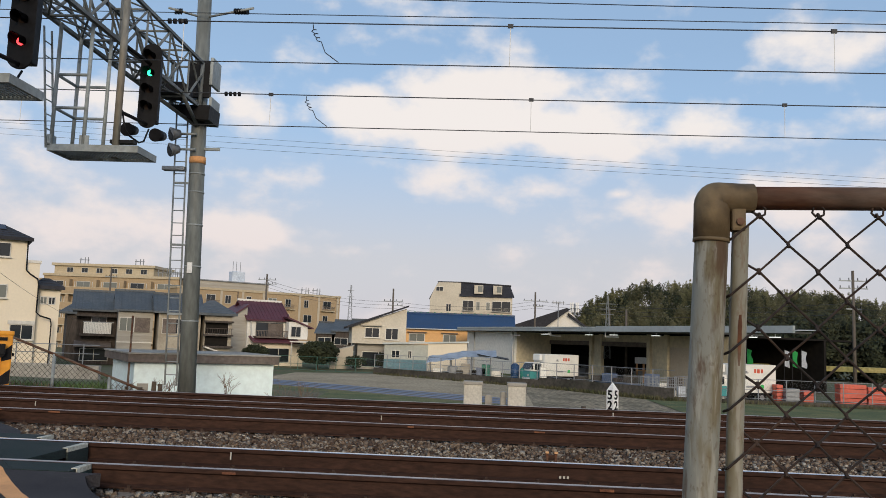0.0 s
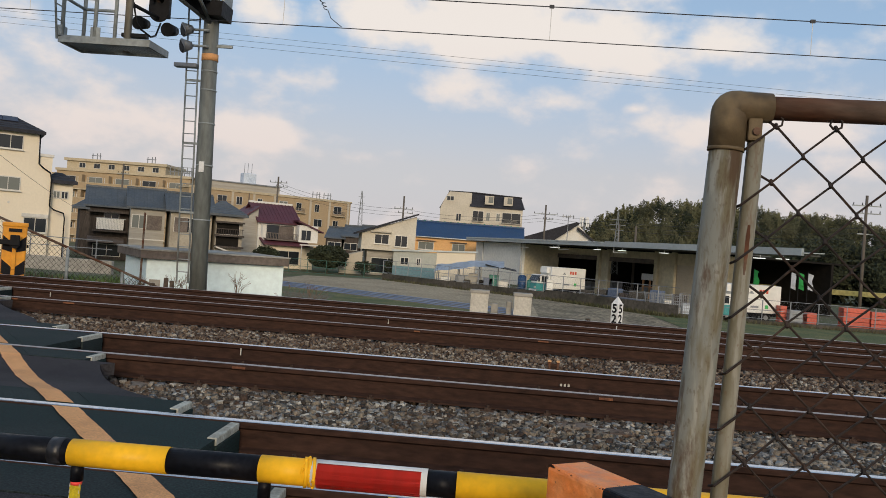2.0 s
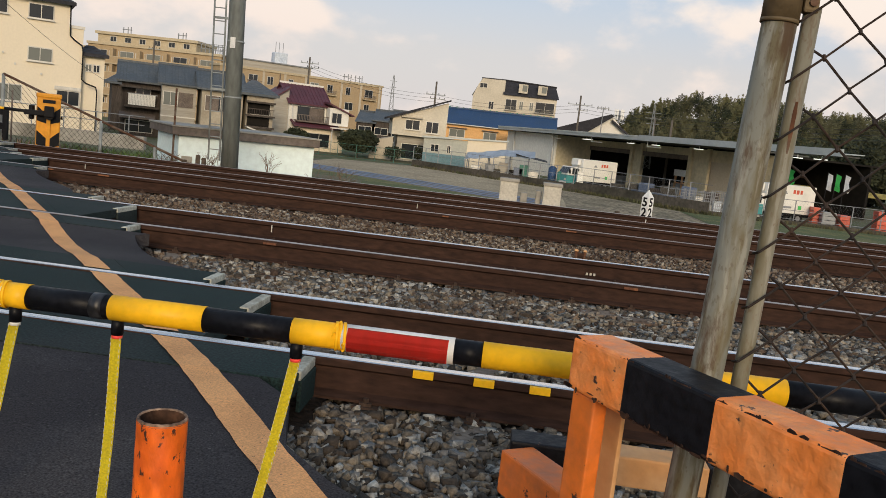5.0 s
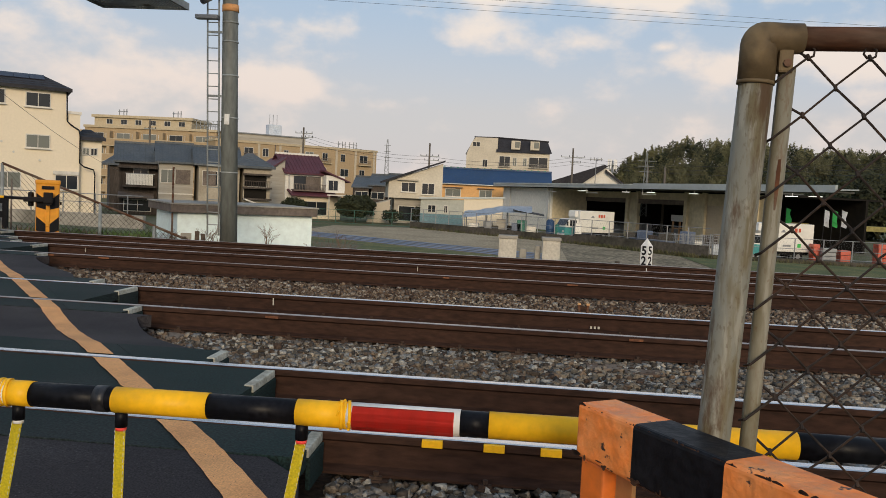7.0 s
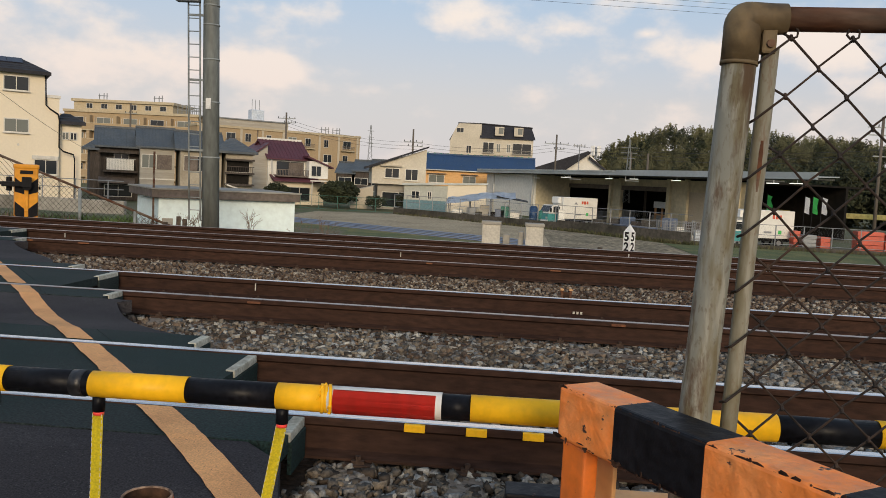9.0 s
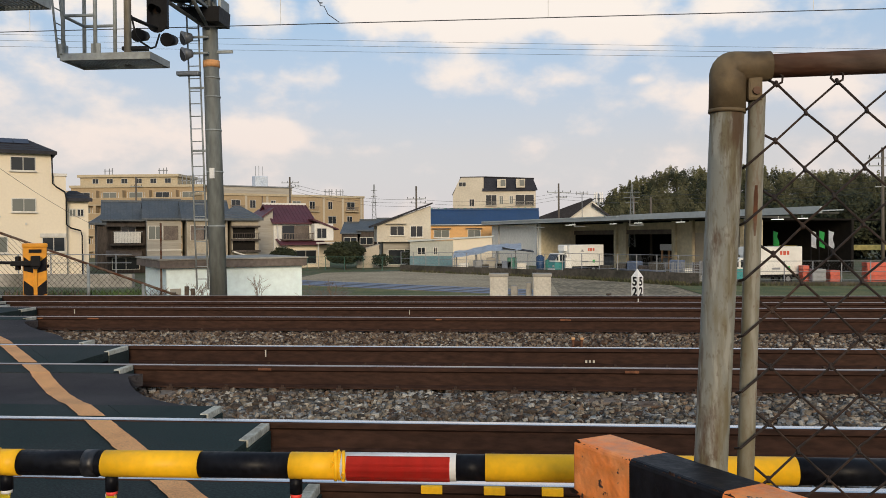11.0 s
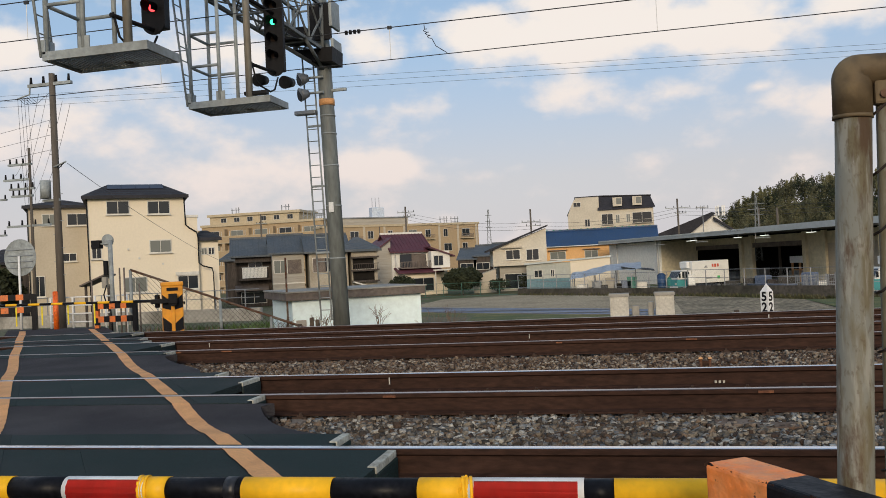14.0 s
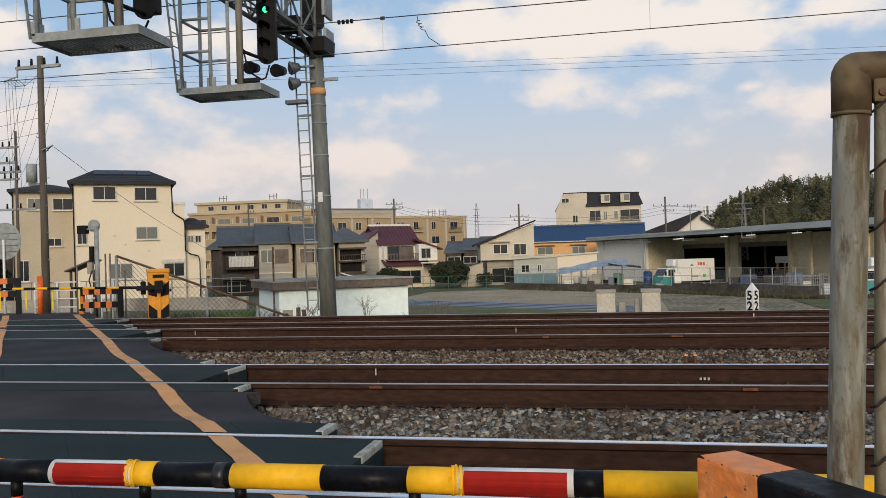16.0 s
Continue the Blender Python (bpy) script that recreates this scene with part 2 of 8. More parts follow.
M = {
    "ground": surface("ground_soil", (0.13, 0.12, 0.075), 0.95, grain=.3, scale=6, patch=.45, wide=.25, tone=(0.075, 0.10, 0.035), bump=.5),
    "soil": surface("field_soil", (0.37, 0.30, 0.20), 0.95, grain=.25, scale=5, patch=.4, wide=.3, tone=(0.27, 0.215, 0.14), bump=.4),
    "verge": surface("weedy_gravel", (0.26, 0.21, 0.14), 0.95, grain=.5, scale=3, patch=.5, wide=.35, tone=(0.15, 0.125, 0.080), bump=.6),
    "grass": surface("grass_soil", (0.085, 0.105, 0.042), 0.95, grain=.35, scale=9, patch=.4, wide=.6, tone=(0.16, 0.15, 0.06), bump=.6),
    "blade": surface("grass_blade", (0.10, 0.16, 0.045), 0.8, grain=.2, scale=4, patch=.3, spread=.35, bump=0),
    "dry": surface("dry_twig", (0.19, 0.125, 0.085), 0.9, grain=.2, scale=20, patch=.2, bump=0),
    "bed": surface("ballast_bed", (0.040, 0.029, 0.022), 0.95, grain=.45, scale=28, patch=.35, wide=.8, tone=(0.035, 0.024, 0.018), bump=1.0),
    "stone": stone_material("ballast_stone", ((.25, (0.058, 0.038, 0.027)), (.25, (0.130, 0.094, 0.068)), (.23, (0.215, 0.155, 0.107)), (.16, (0.27, 0.225, 0.175)), (.11, (0.42, 0.37, 0.30))), (0.080, 0.047, 0.031), .55),
    "stone_grey": stone_material("fresh_ballast_stone", ((.24, (0.050, 0.042, 0.034)), (.24, (0.125, 0.113, 0.095)), (.22, (0.24, 0.20, 0.15)), (.17, (0.25, 0.25, 0.24)), (.13, (0.46, 0.44, 0.39))), (0.095, 0.064, 0.043), .5),
    "rail": surface("rusty_rail_web", (0.049, 0.0255, 0.0182), 0.85, 0.0, gloss=.14, grain=.25, scale=26, patch=.3, wide=1.1, tone=(0.031, 0.016, 0.012), bump=.35, stretch=(.3, 1, 1)),
    "head": surface("polished_rail_head", (0.80, 0.77, 0.76), 0.22, 1.0, grain=.04, scale=20, patch=.08, wide=.4, bump=.02, stretch=(.06, 1, 1)),
    "sleeper": surface("concrete_sleeper", (0.20, 0.165, 0.135), 0.92, grain=.2, scale=25, patch=.45, wide=2, tone=(0.12, 0.075, 0.05), spread=.15, bump=.4),
    "clip": surface("rail_clip_steel", (0.085, 0.055, 0.042), 0.75, .3, grain=.2, scale=60, bump=.2),
    "asphalt": surface("worn_asphalt", (0.030, 0.0275, 0.031), 0.9, gloss=.2, grain=.5, scale=120, patch=.45, wide=1.0, tone=(0.052, 0.048, 0.050), bump=.5, chips=(0.11, 0.105, 0.10), chip_at=.65, chip_scale=60),
    "panel": surface("green_rubber_crossing_panel", (0.0115, 0.0255, 0.0245), 0.85, gloss=.2, grain=.5, scale=70, patch=.5, wide=.9, tone=(0.024, 0.033, 0.033), bump=.4, spread=.15),
    "kerb": surface("weathered_concrete_block", (0.46, 0.46, 0.40), 0.9, grain=.18, scale=40, patch=.45, wide=6, tone=(0.30, 0.29, 0.24), bump=.3),
    "line": surface("worn_orange_road_paint", (0.77, 0.385, 0.165), 0.8, grain=.14, scale=110, patch=.55, wide=3, tone=(0.64, 0.315, 0.135), bump=.35, chips=(0.14, 0.095, 0.065), chip_at=.63, chip_scale=80),
    "yellow": surface("yellow_sleeve", (0.95, 0.51, 0.020), 0.5, gloss=.25, grain=.05, scale=40, patch=.25, wide=6, tone=(0.88, 0.45, 0.02), bump=.04, chips=(0.36, 0.24, 0.05), chip_at=.72, chip_scale=24),
    "black": surface("black_sleeve", (0.0055, 0.006, 0.0085), 0.42, gloss=.14, grain=.3, scale=60, patch=.1, wide=8, tone=(0.010, 0.010, 0.013), bump=.05),
    "red": surface("red_reflective_sheet", (0.93, 0.080, 0.068), 0.5, gloss=.35, grain=.04, scale=40, patch=.25, wide=9, tone=(0.86, 0.060, 0.052), bump=.08, stretch=(1, .3, .3)),
    "white": surface("white_tape", (0.78, 0.78, 0.76), 0.5, grain=.05, scale=30, patch=.12, wide=5, bump=.05),
    "strap": surface("yellow_webbing_strap", (0.84, 0.68, 0.035), 0.7, grain=.12, scale=160, patch=.2, wide=9, bump=.3),
    "orange": surface("chipped_orange_paint", (0.74, 0.17, 0.022), 0.55, grain=.09, scale=30, patch=.4, wide=7, tone=(0.52, 0.145, 0.045), bump=.12, chips=(0.055, 0.025, 0.018), chip_at=.64, chip_scale=19),
    "orange_top": surface("chipped_orange_beam_paint", (0.90, 0.25, 0.052), 0.5, grain=.12, scale=26, patch=.5, wide=11, tone=(0.88, 0.315, 0.10), bump=.5, chips=(0.045, 0.028, 0.022), chip_at=.63, chip_scale=22),
    "black_paint": surface("chipped_black_paint", (0.006, 0.0065, 0.009), 0.5, gloss=.14, grain=.3, scale=40, patch=.3, wide=6, tone=(0.012, 0.012, 0.015), bump=.2, chips=(0.20, 0.09, 0.05), chip_at=.67, chip_scale=17),
    "plain_orange": surface("faded_orange_plate", (0.66, 0.33, 0.13), 0.7, grain=.08, scale=20, patch=.3, wide=5, tone=(0.52, 0.36, 0.22), bump=.1, chips=(0.12, 0.05, 0.03), chip_at=.71),
    "galv": streaked_pipe("weathered_galvanised_pipe", (0.190, 0.187, 0.155), (0.132, 0.106, 0.058), (0.075, 0.039, 0.018), (0.29, 0.28, 0.235), .535),
    "elbow": surface("brown_stained_elbow", (0.165, 0.12, 0.066), 0.7, .3, grain=.18, scale=30, patch=.5, wide=9, tone=(0.10, 0.068, 0.035), bump=.25),
    "rustpipe": surface("rusty_pipe", (0.115, 0.048, 0.026), 0.8, .2, grain=.25, scale=34, patch=.5, wide=8, tone=(0.17, 0.13, 0.10), bump=.4, stretch=(.3, 1, 1)),
    "wire": surface("dark_mesh_wire", (0.030, 0.024, 0.022), 0.75, .2, grain=.3, scale=50, patch=.4, wide=9, tone=(0.055, 0.034, 0.024), bump=.2),
    "steel": surface("grey_painted_steel", (0.32, 0.355, 0.36), 0.6, .05, grain=.12, scale=12, patch=.45, wide=1.6, tone=(0.21, 0.225, 0.22), bump=.1),
    "post": surface("grey_green_steel_post", (0.195, 0.215, 0.207), 0.6, .05, grain=.14, scale=14, patch=.5, wide=1.5, tone=(0.13, 0.137, 0.124), bump=.12, stretch=(1, 1, .25)),
    "dark": surface("black_painted_metal", (0.0075, 0.0075, 0.009), 0.55, .0, gloss=.2, grain=.3, scale=12, patch=.2, bump=.1),
    "cable": surface("dark_cable", (0.035, 0.037, 0.042), 0.6, .3, grain=.1, scale=5, bump=0),
    "pole": surface("concrete_utility_pole", (0.125, 0.108, 0.090), 0.9, grain=.12, scale=8, patch=.35, wide=.8, tone=(0.085, 0.073, 0.062), bump=.1, stretch=(1, 1, .2)),
    "machine": surface("yellow_orange_machine_paint", (0.80, 0.33, 0.02), 0.4, grain=.06, scale=9, patch=.25, wide=3, tone=(0.66, 0.26, 0.02), bump=.04, chips=(0.15, 0.08, 0.03), chip_at=.74),
    "cream": surface("cream_render_wall", (0.77, 0.68, 0.53), 0.9, grain=.02, scale=6, patch=.12, wide=.35, tone=(0.71, 0.62, 0.48), bump=.03),
    "tan": surface("tan_render_wall", (0.50, 0.44, 0.345), 0.9, grain=.04, scale=6, patch=.25, wide=.35, bump=.1, tone=(0.42, 0.36, 0.275)),
    "grey_wall": surface("grey_siding", (0.40, 0.375, 0.325), 0.85, grain=.08, scale=5, patch=.3, wide=.4, tone=(0.30, 0.27, 0.225), bump=.1, stretch=(.2, .2, 4)),
    "timber": surface("weathered_dark_timber", (0.085, 0.070, 0.060), 0.85, grain=.25, scale=5, patch=.4, wide=.6, tone=(0.048, 0.039, 0.034), bump=.2, stretch=(3, 3, .3)),
    "white_wall": surface("white_render_wall", (0.74, 0.72, 0.66), 0.85, grain=.05, scale=6, patch=.2, wide=.4, tone=(0.62, 0.60, 0.54), bump=.1),
    "plaster": surface("weathered_beige_render", (0.60, 0.545, 0.44), 0.88, grain=.06, scale=4, patch=.35, wide=.3, tone=(0.50, 0.45, 0.36), bump=.1),
    "bamboo_tip": surface("bamboo_tip_leaf", (0.175, 0.165, 0.078), 0.8, grain=.2, scale=.5, patch=.5, wide=.06, tone=(0.105, 0.104, 0.050), spread=.22, bump=0),
    "head_dull": surface("dull_rail_head", (0.58, 0.50, 0.46), 0.36, 1.0, grain=.1, scale=20, patch=.3, wide=.4, tone=(0.38, 0.29, 0.24), bump=.03, stretch=(.06, 1, 1)),
    "grey_plaster": surface("grey_green_plaster", (0.45, 0.46, 0.41), 0.88, grain=.06, scale=4, patch=.3, wide=.4, tone=(0.36, 0.37, 0.33), bump=.1),
    "teal_paint": surface("faded_teal_paint", (0.10, 0.20, 0.235), 0.7, grain=.1, scale=4, patch=.3, wide=.6, tone=(0.15, 0.25, 0.28), bump=.1),
    "dark_weed": surface("dark_dry_weed", (0.085, 0.078, 0.042), 0.9, grain=.2, scale=6, patch=.4, wide=.4, tone=(0.05, 0.062, 0.028), spread=.4, bump=0),
    "dry_verge": surface("dry_grass_verge", (0.34, 0.29, 0.12), 0.95, grain=.2, scale=3, patch=.4, wide=.3, tone=(0.20, 0.20, 0.08), bump=.3),
    "rim": surface("worn_bare_rim", (0.30, 0.20, 0.14), 0.75, .1, grain=.35, scale=60, patch=.7, wide=22, tone=(0.06, 0.03, 0.02), bump=.3),
    "tape": surface("scuffed_clear_tape", (0.022, 0.023, 0.027), 0.4, grain=.4, scale=50, patch=.5, wide=20, tone=(0.008, 0.008, 0.010), bump=.2),
    "beam_steel": surface("dark_grey_lattice_steel", (0.165, 0.182, 0.185), 0.65, .05, grain=.15, scale=12, patch=.5, wide=1.6, tone=(0.10, 0.108, 0.105), bump=.1),
    "beige_old": surface("stained_beige_wall", (0.42, 0.375, 0.30), 0.9, grain=.08, scale=5, patch=.4, wide=.4, tone=(0.30, 0.26, 0.20), bump=.1),
    "hut": surface("pale_hut_wall", (0.82, 0.945, 0.94), 0.85, grain=.04, scale=7, patch=.25, wide=.7, tone=(0.76, 0.88, 0.87), bump=.1),
    "fascia": surface("brown_grey_fascia", (0.175, 0.145, 0.125), 0.85, grain=.15, scale=9, patch=.4, wide=1.2, tone=(0.11, 0.09, 0.08), bump=.2),
    "apt": surface("ochre_apartment_wall", (0.40, 0.30, 0.185), 0.9, grain=.06, scale=3, patch=.22, wide=.12, tone=(0.34, 0.25, 0.16), bump=.1),
    "apt_pale": surface("pale_parapet", (0.48, 0.41, 0.29), 0.9, grain=.06, scale=3, patch=.25, wide=.2, bump=.1, tone=(0.46, 0.36, 0.23)),
    "orange_wall": surface("orange_house_wall", (0.74, 0.43, 0.19), 0.85, grain=.05, scale=4, patch=.2, wide=.4, tone=(0.66, 0.37, 0.15), bump=.05),
    "slate": surface("blue_grey_roof_tile", (0.058, 0.073, 0.088), 0.6, grain=.2, scale=4, patch=.35, wide=.5, tone=(0.085, 0.094, 0.10), bump=.3, spread=.12),
    "darkroof": surface("dark_slate_roof", (0.030, 0.030, 0.036), 0.75, grain=.2, scale=4, patch=.3, wide=.5, tone=(0.045, 0.044, 0.05), bump=.2, spread=.1),
    "maroon": surface("maroon_metal_roof", (0.095, 0.026, 0.038), 0.6, grain=.1, scale=4, patch=.25, wide=.5, bump=.1),
    "blue": surface("blue_metal_roof", (0.014, 0.052, 0.135), 0.5, grain=.1, scale=3, patch=.3, wide=.3, tone=(0.016, 0.045, 0.105), bump=.1),
    "tarp": surface("pale_blue_tarpaulin", (0.60, 0.66, 0.73), 0.5, grain=.1, scale=3, patch=.35, wide=1, tone=(0.42, 0.50, 0.60), bump=.4),
    "mulch": surface("blue_plastic_sheet", (0.085, 0.115, 0.18), 0.45, grain=.15, scale=5, patch=.3, wide=1, tone=(0.17, 0.21, 0.29), bump=.3),
    "ware": surface("pale_metal_cladding", (0.80, 0.79, 0.73), 0.6, .0, grain=.06, scale=3, patch=.2, wide=.3, tone=(0.68, 0.67, 0.61), bump=.1),
    "dock": surface("yellowish_dock_wall", (0.64, 0.56, 0.39), 0.85, grain=.08, scale=3, patch=.25, wide=.3, bump=.1),
    "roofmetal": surface("ribbed_metal_roof", (0.42, 0.46, 0.46), 0.45, .4, grain=.06, scale=3, patch=.2, wide=.3, bump=.1),
    # near black: the shade of bays and hollows is put into this colour
    "inside": surface("shade_black_interior", (0.014, 0.012, 0.010), 0.9, grain=.3, scale=2, patch=.3, bump=0),
    "pane": pane_material("dark_window_pane", (0.022, 0.026, 0.03)),
    "pane_pale": pane_material("curtained_window_pane", (0.17, 0.18, 0.16), .15),
    "frame": surface("pale_window_frame", (0.62, 0.60, 0.55), 0.5, .2, grain=.05, scale=9, bump=0),
    "trunk": surface("bark", (0.10, 0.075, 0.055), 0.95, grain=.25, scale=12, patch=.3, bump=.4),
    "leaf": surface("dark_evergreen_leaf", (0.030, 0.038, 0.020), 0.8, grain=.2, scale=.6, patch=.5, wide=.05, tone=(0.044, 0.046, 0.023), spread=.3, bump=0),
    "bamboo": surface("bamboo_leaf", (0.118, 0.112, 0.058), 0.8, grain=.2, scale=.5, patch=.55, wide=.045, tone=(0.052, 0.054, 0.028), spread=.2, bump=0),
    "truck_white": surface("white_truck_body", (0.78, 0.77, 0.72), 0.4, grain=.03, scale=3, patch=.1, wide=.8, bump=.02),
    "teal": surface("teal_cab_paint", (0.06, 0.30, 0.30), 0.35, grain=.05, scale=3, patch=.15, bump=.02),
    "crate": surface("red_plastic_crate", (0.60, 0.10, 0.055), 0.5, grain=.1, scale=4, patch=.3, wide=.8, bump=.1),
    "cage": surface("grey_roll_cage", (0.27, 0.285, 0.30), 0.5, .3, grain=.1, scale=4, bump=0),
    "green": surface("green_cloth", (0.05, 0.50, 0.12), 0.7, grain=.08, scale=5, bump=.1),
    "greenbox": surface("green_plastic", (0.03, 0.20, 0.15), 0.5, grain=.1, scale=5, bump=.05),
    "mesh_green": surface("green_fence_net", (0.07, 0.16, 0.13), 0.8, grain=.1, scale=5, bump=0),
    "bollard_paint": surface("bright_orange_chipped_paint", (0.88, 0.155, 0.012), 0.5, grain=.14, scale=30, patch=.6, wide=9, tone=(0.62, 0.095, 0.014), bump=.4, chips=(0.07, 0.026, 0.014), chip_at=.60, chip_scale=48, stretch=(1, 1, .55)),
    "thinpipe": streaked_pipe("pale_thin_pipe", (0.215, 0.20, 0.153), (0.15, 0.13, 0.082), (0.125, 0.056, 0.025), (0.275, 0.258, 0.21), .58),
    "galvmast": surface("rust_streaked_mast", (0.22, 0.215, 0.19), 0.65, .2, grain=.15, scale=14, patch=.5, wide=2, tone=(0.16, 0.115, 0.065), bump=.1, stretch=(1, 1, .3)),
    "inside_soffit": surface("canopy_soffit", (0.085, 0.088, 0.085), 0.85, grain=.1, scale=2, patch=.2, bump=0),
    "rustmark": surface("faded_rail_mark", (0.22, 0.09, 0.045), 0.8, grain=.2, scale=40, patch=.4, wide=9, tone=(0.12, 0.05, 0.03), bump=.1),
    "darkwall": surface("dark_stained_wall", (0.085, 0.076, 0.064), 0.92, grain=.25, scale=4, patch=.6, wide=.5, tone=(0.045, 0.043, 0.034), bump=.3),
    "darkrust": surface("dark_rusted_bare_metal", (0.04, 0.022, 0.016), 0.85, .2, grain=.3, scale=40, patch=.4, wide=12, tone=(0.10, 0.05, 0.03), bump=.4),
    "palecon": surface("pale_concrete", (0.56, 0.53, 0.46), 0.9, grain=.1, scale=20, patch=.35, wide=3, tone=(0.42, 0.39, 0.33), bump=.2),
    "wallconc": surface("stained_concrete_wall", (0.36, 0.34, 0.30), 0.92, grain=.12, scale=7, patch=.5, wide=.6, tone=(0.19, 0.18, 0.155), bump=.25),
    "lamp_green": lamp_material("green_signal_lens", (0.03, 1.0, 0.45), 2),
    "lamp_red": lamp_material("red_signal_lens", (1.0, 0.05, 0.06), 3),
    "lamp_off": pane_material("unlit_signal_lens", (0.03, 0.02, 0.015), .15),
    "tube": lamp_material("fluorescent_tube", (0.95, 1.0, 0.95), 1.1),
    "solar": pane_material("solar_panel_glass", (0.010, 0.014, 0.035), .5),
}


# building helpers
def box(bm, x0, x1, y0, y1, z0, z1):
    v = [bm.verts.new(p) for p in ((x0, y0, z0), (x1, y0, z0), (x1, y1, z0), (x0, y1, z0), (x0, y0, z1), (x1, y0, z1), (x1, y1, z1), (x0, y1, z1))]
    for f in ((3, 2, 1, 0), (4, 5, 6, 7), (0, 1, 5, 4), (1, 2, 6, 5), (2, 3, 7, 6), (3, 0, 4, 7)):
        bm.faces.new([v[i] for i in f])
    return bm


def cube(*b, bevel=0.0):
    bm = box(bmesh.new(), *b)
    if bevel:
        bmesh.ops.bevel(bm, geom=bm.edges[:], offset=bevel, segments=2, affect="EDGES", profile=0.6)
    return bm


def tube(bm, a, b, r0, r1=None, sides=12, caps=True):
    """A round bar from a to b."""
    a, b = Vector(a), Vector(b)
    r1 = r0 if r1 is None else r1
    d = (b - a).normalized()
    s = d.orthogonal().normalized()
    u = d.cross(s)
    rings = []
    for p, r in ((a, r0), (b, r1)):
        rings.append([bm.verts.new(p + (s * math.cos(k * 2 * math.pi / sides) + u * math.sin(k * 2 * math.pi / sides)) * r) for k in range(sides)])
    for k in range(sides):
        f = bm.faces.new((rings[0][k], rings[0][(k + 1) % sides], rings[1][(k + 1) % sides], rings[1][k]))
        f.smooth = sides > 6
    if caps:
        bm.faces.new(rings[0][::-1])
        bm.faces.new(rings[1])
    return bm


def hose(bm, points, r, sides=10):
    """A round bar bent along the points; r may differ from point to point."""
    radii = r if isinstance(r, list) else [r] * len(points)
    points = [Vector(p) for p in points]
    rings, s = [], None
    for i, p in enumerate(points):
        d = (points[min(i + 1, len(points) - 1)] - points[max(i - 1, 0)]).normalized()
        s = d.orthogonal().normalized() if s is None else (s - d * s.dot(d)).normalized()
        u = d.cross(s)
        rings.append([bm.verts.new(p + (s * math.cos(k * 2 * math.pi / sides) + u * math.sin(k * 2 * math.pi / sides)) * radii[i]) for k in range(sides)])
    for a, b in zip(rings, rings[1:]):
        for k in range(sides):
            bm.faces.new((a[k], a[(k + 1) % sides], b[(k + 1) % sides], b[k])).smooth = sides > 5
    bm.faces.new(rings[0][::-1])
    bm.faces.new(rings[-1])
    return bm


def poly(bm, pts):
    return bm.faces.new([bm.verts.new(p) for p in pts])


def prism(bm, pts, shift):
    """A flat outline pushed out along shift."""
    a = [bm.verts.new(p) for p in pts]
    b = [bm.verts.new(Vector(p) + Vector(shift)) for p in pts]
    bm.faces.new(a[::-1])
    bm.faces.new(b)
    for k in range(len(a)):
        bm.faces.new((a[k], a[(k + 1) % len(a)], b[(k + 1) % len(a)], b[k]))
    bmesh.ops.recalc_face_normals(bm, faces=bm.faces[:])
    return bm


def mesh_of(name, bm, material):
    me = bpy.data.meshes.new(name)
    bm.to_mesh(me)
    bm.free()
    for m in (material if isinstance(material, (list, tuple)) else [material]):
        me.materials.append(M[m])
    return me


def thing(name, label, category, at=(0, 0, 0), rz=0, group="", kind=""):
    ob = new(name)
    ob.empty_display_size = 0.1
    ob.matrix_basis = pose(*at, 0, 0, rz)
    return tagged(ob, label, category, group, kind)


def part(name, bm, material, parent, label="", world=False):
    """One mesh under a thing or part. world: bm is in world places; else in the thing's own."""
    if world:
        bm.transform(parent.matrix_basis.inverted() if parent.parent is None else (parent.parent.matrix_basis @ parent.matrix_basis).inverted())
    ob = new(name, mesh_of(name, bm, material))
    ob.parent = parent
    if label:
        ob["label"] = label
    return ob


def share(name, me, parent, m):
    ob = new(name, me)
    ob.parent = parent
    ob.matrix_basis = m
    return ob


def solid(name, bm, material, label, category, group="", kind=""):
    return tagged(new(name, mesh_of(name, bm, material)), label, category, group, kind)


def turn(ob, angle):
    """Turn a finished house about its front so that it faces the road, keeping the breadth of its front."""
    x, y, z = ob.matrix_basis.translation
    az = math.atan2(-x, y)
    k = math.cos(az) / math.cos(radians(angle) - az)
    ob.matrix_basis = pose(x, y, z, 0, 0, angle) @ Matrix.Diagonal((k, 1, 1, 1))

# ---- ground and tracks
RAILS = [(4.785, 6.22), (8.76, 10.28), (13.9, 15.75), (17.1, 18.84)]


def land(x, y):
    """Height of the natural ground."""
    def step(a, b, v):
        k = min(1, max(0, (v - a) / (b - a)))
        return k * k * (3 - 2 * k)
    z = -0.42 - 2.0 * step(20.5, 27, y) * (1 - 0.75 * step(-9, -12.5, x) * step(60, 34, y))
    z += 0.2 * step(3.6, 1.5, y) - 0.15 * step(1.5, -6, y)
    return z + 0.03 * noise.noise((x * 0.4, y * 0.4, 0))


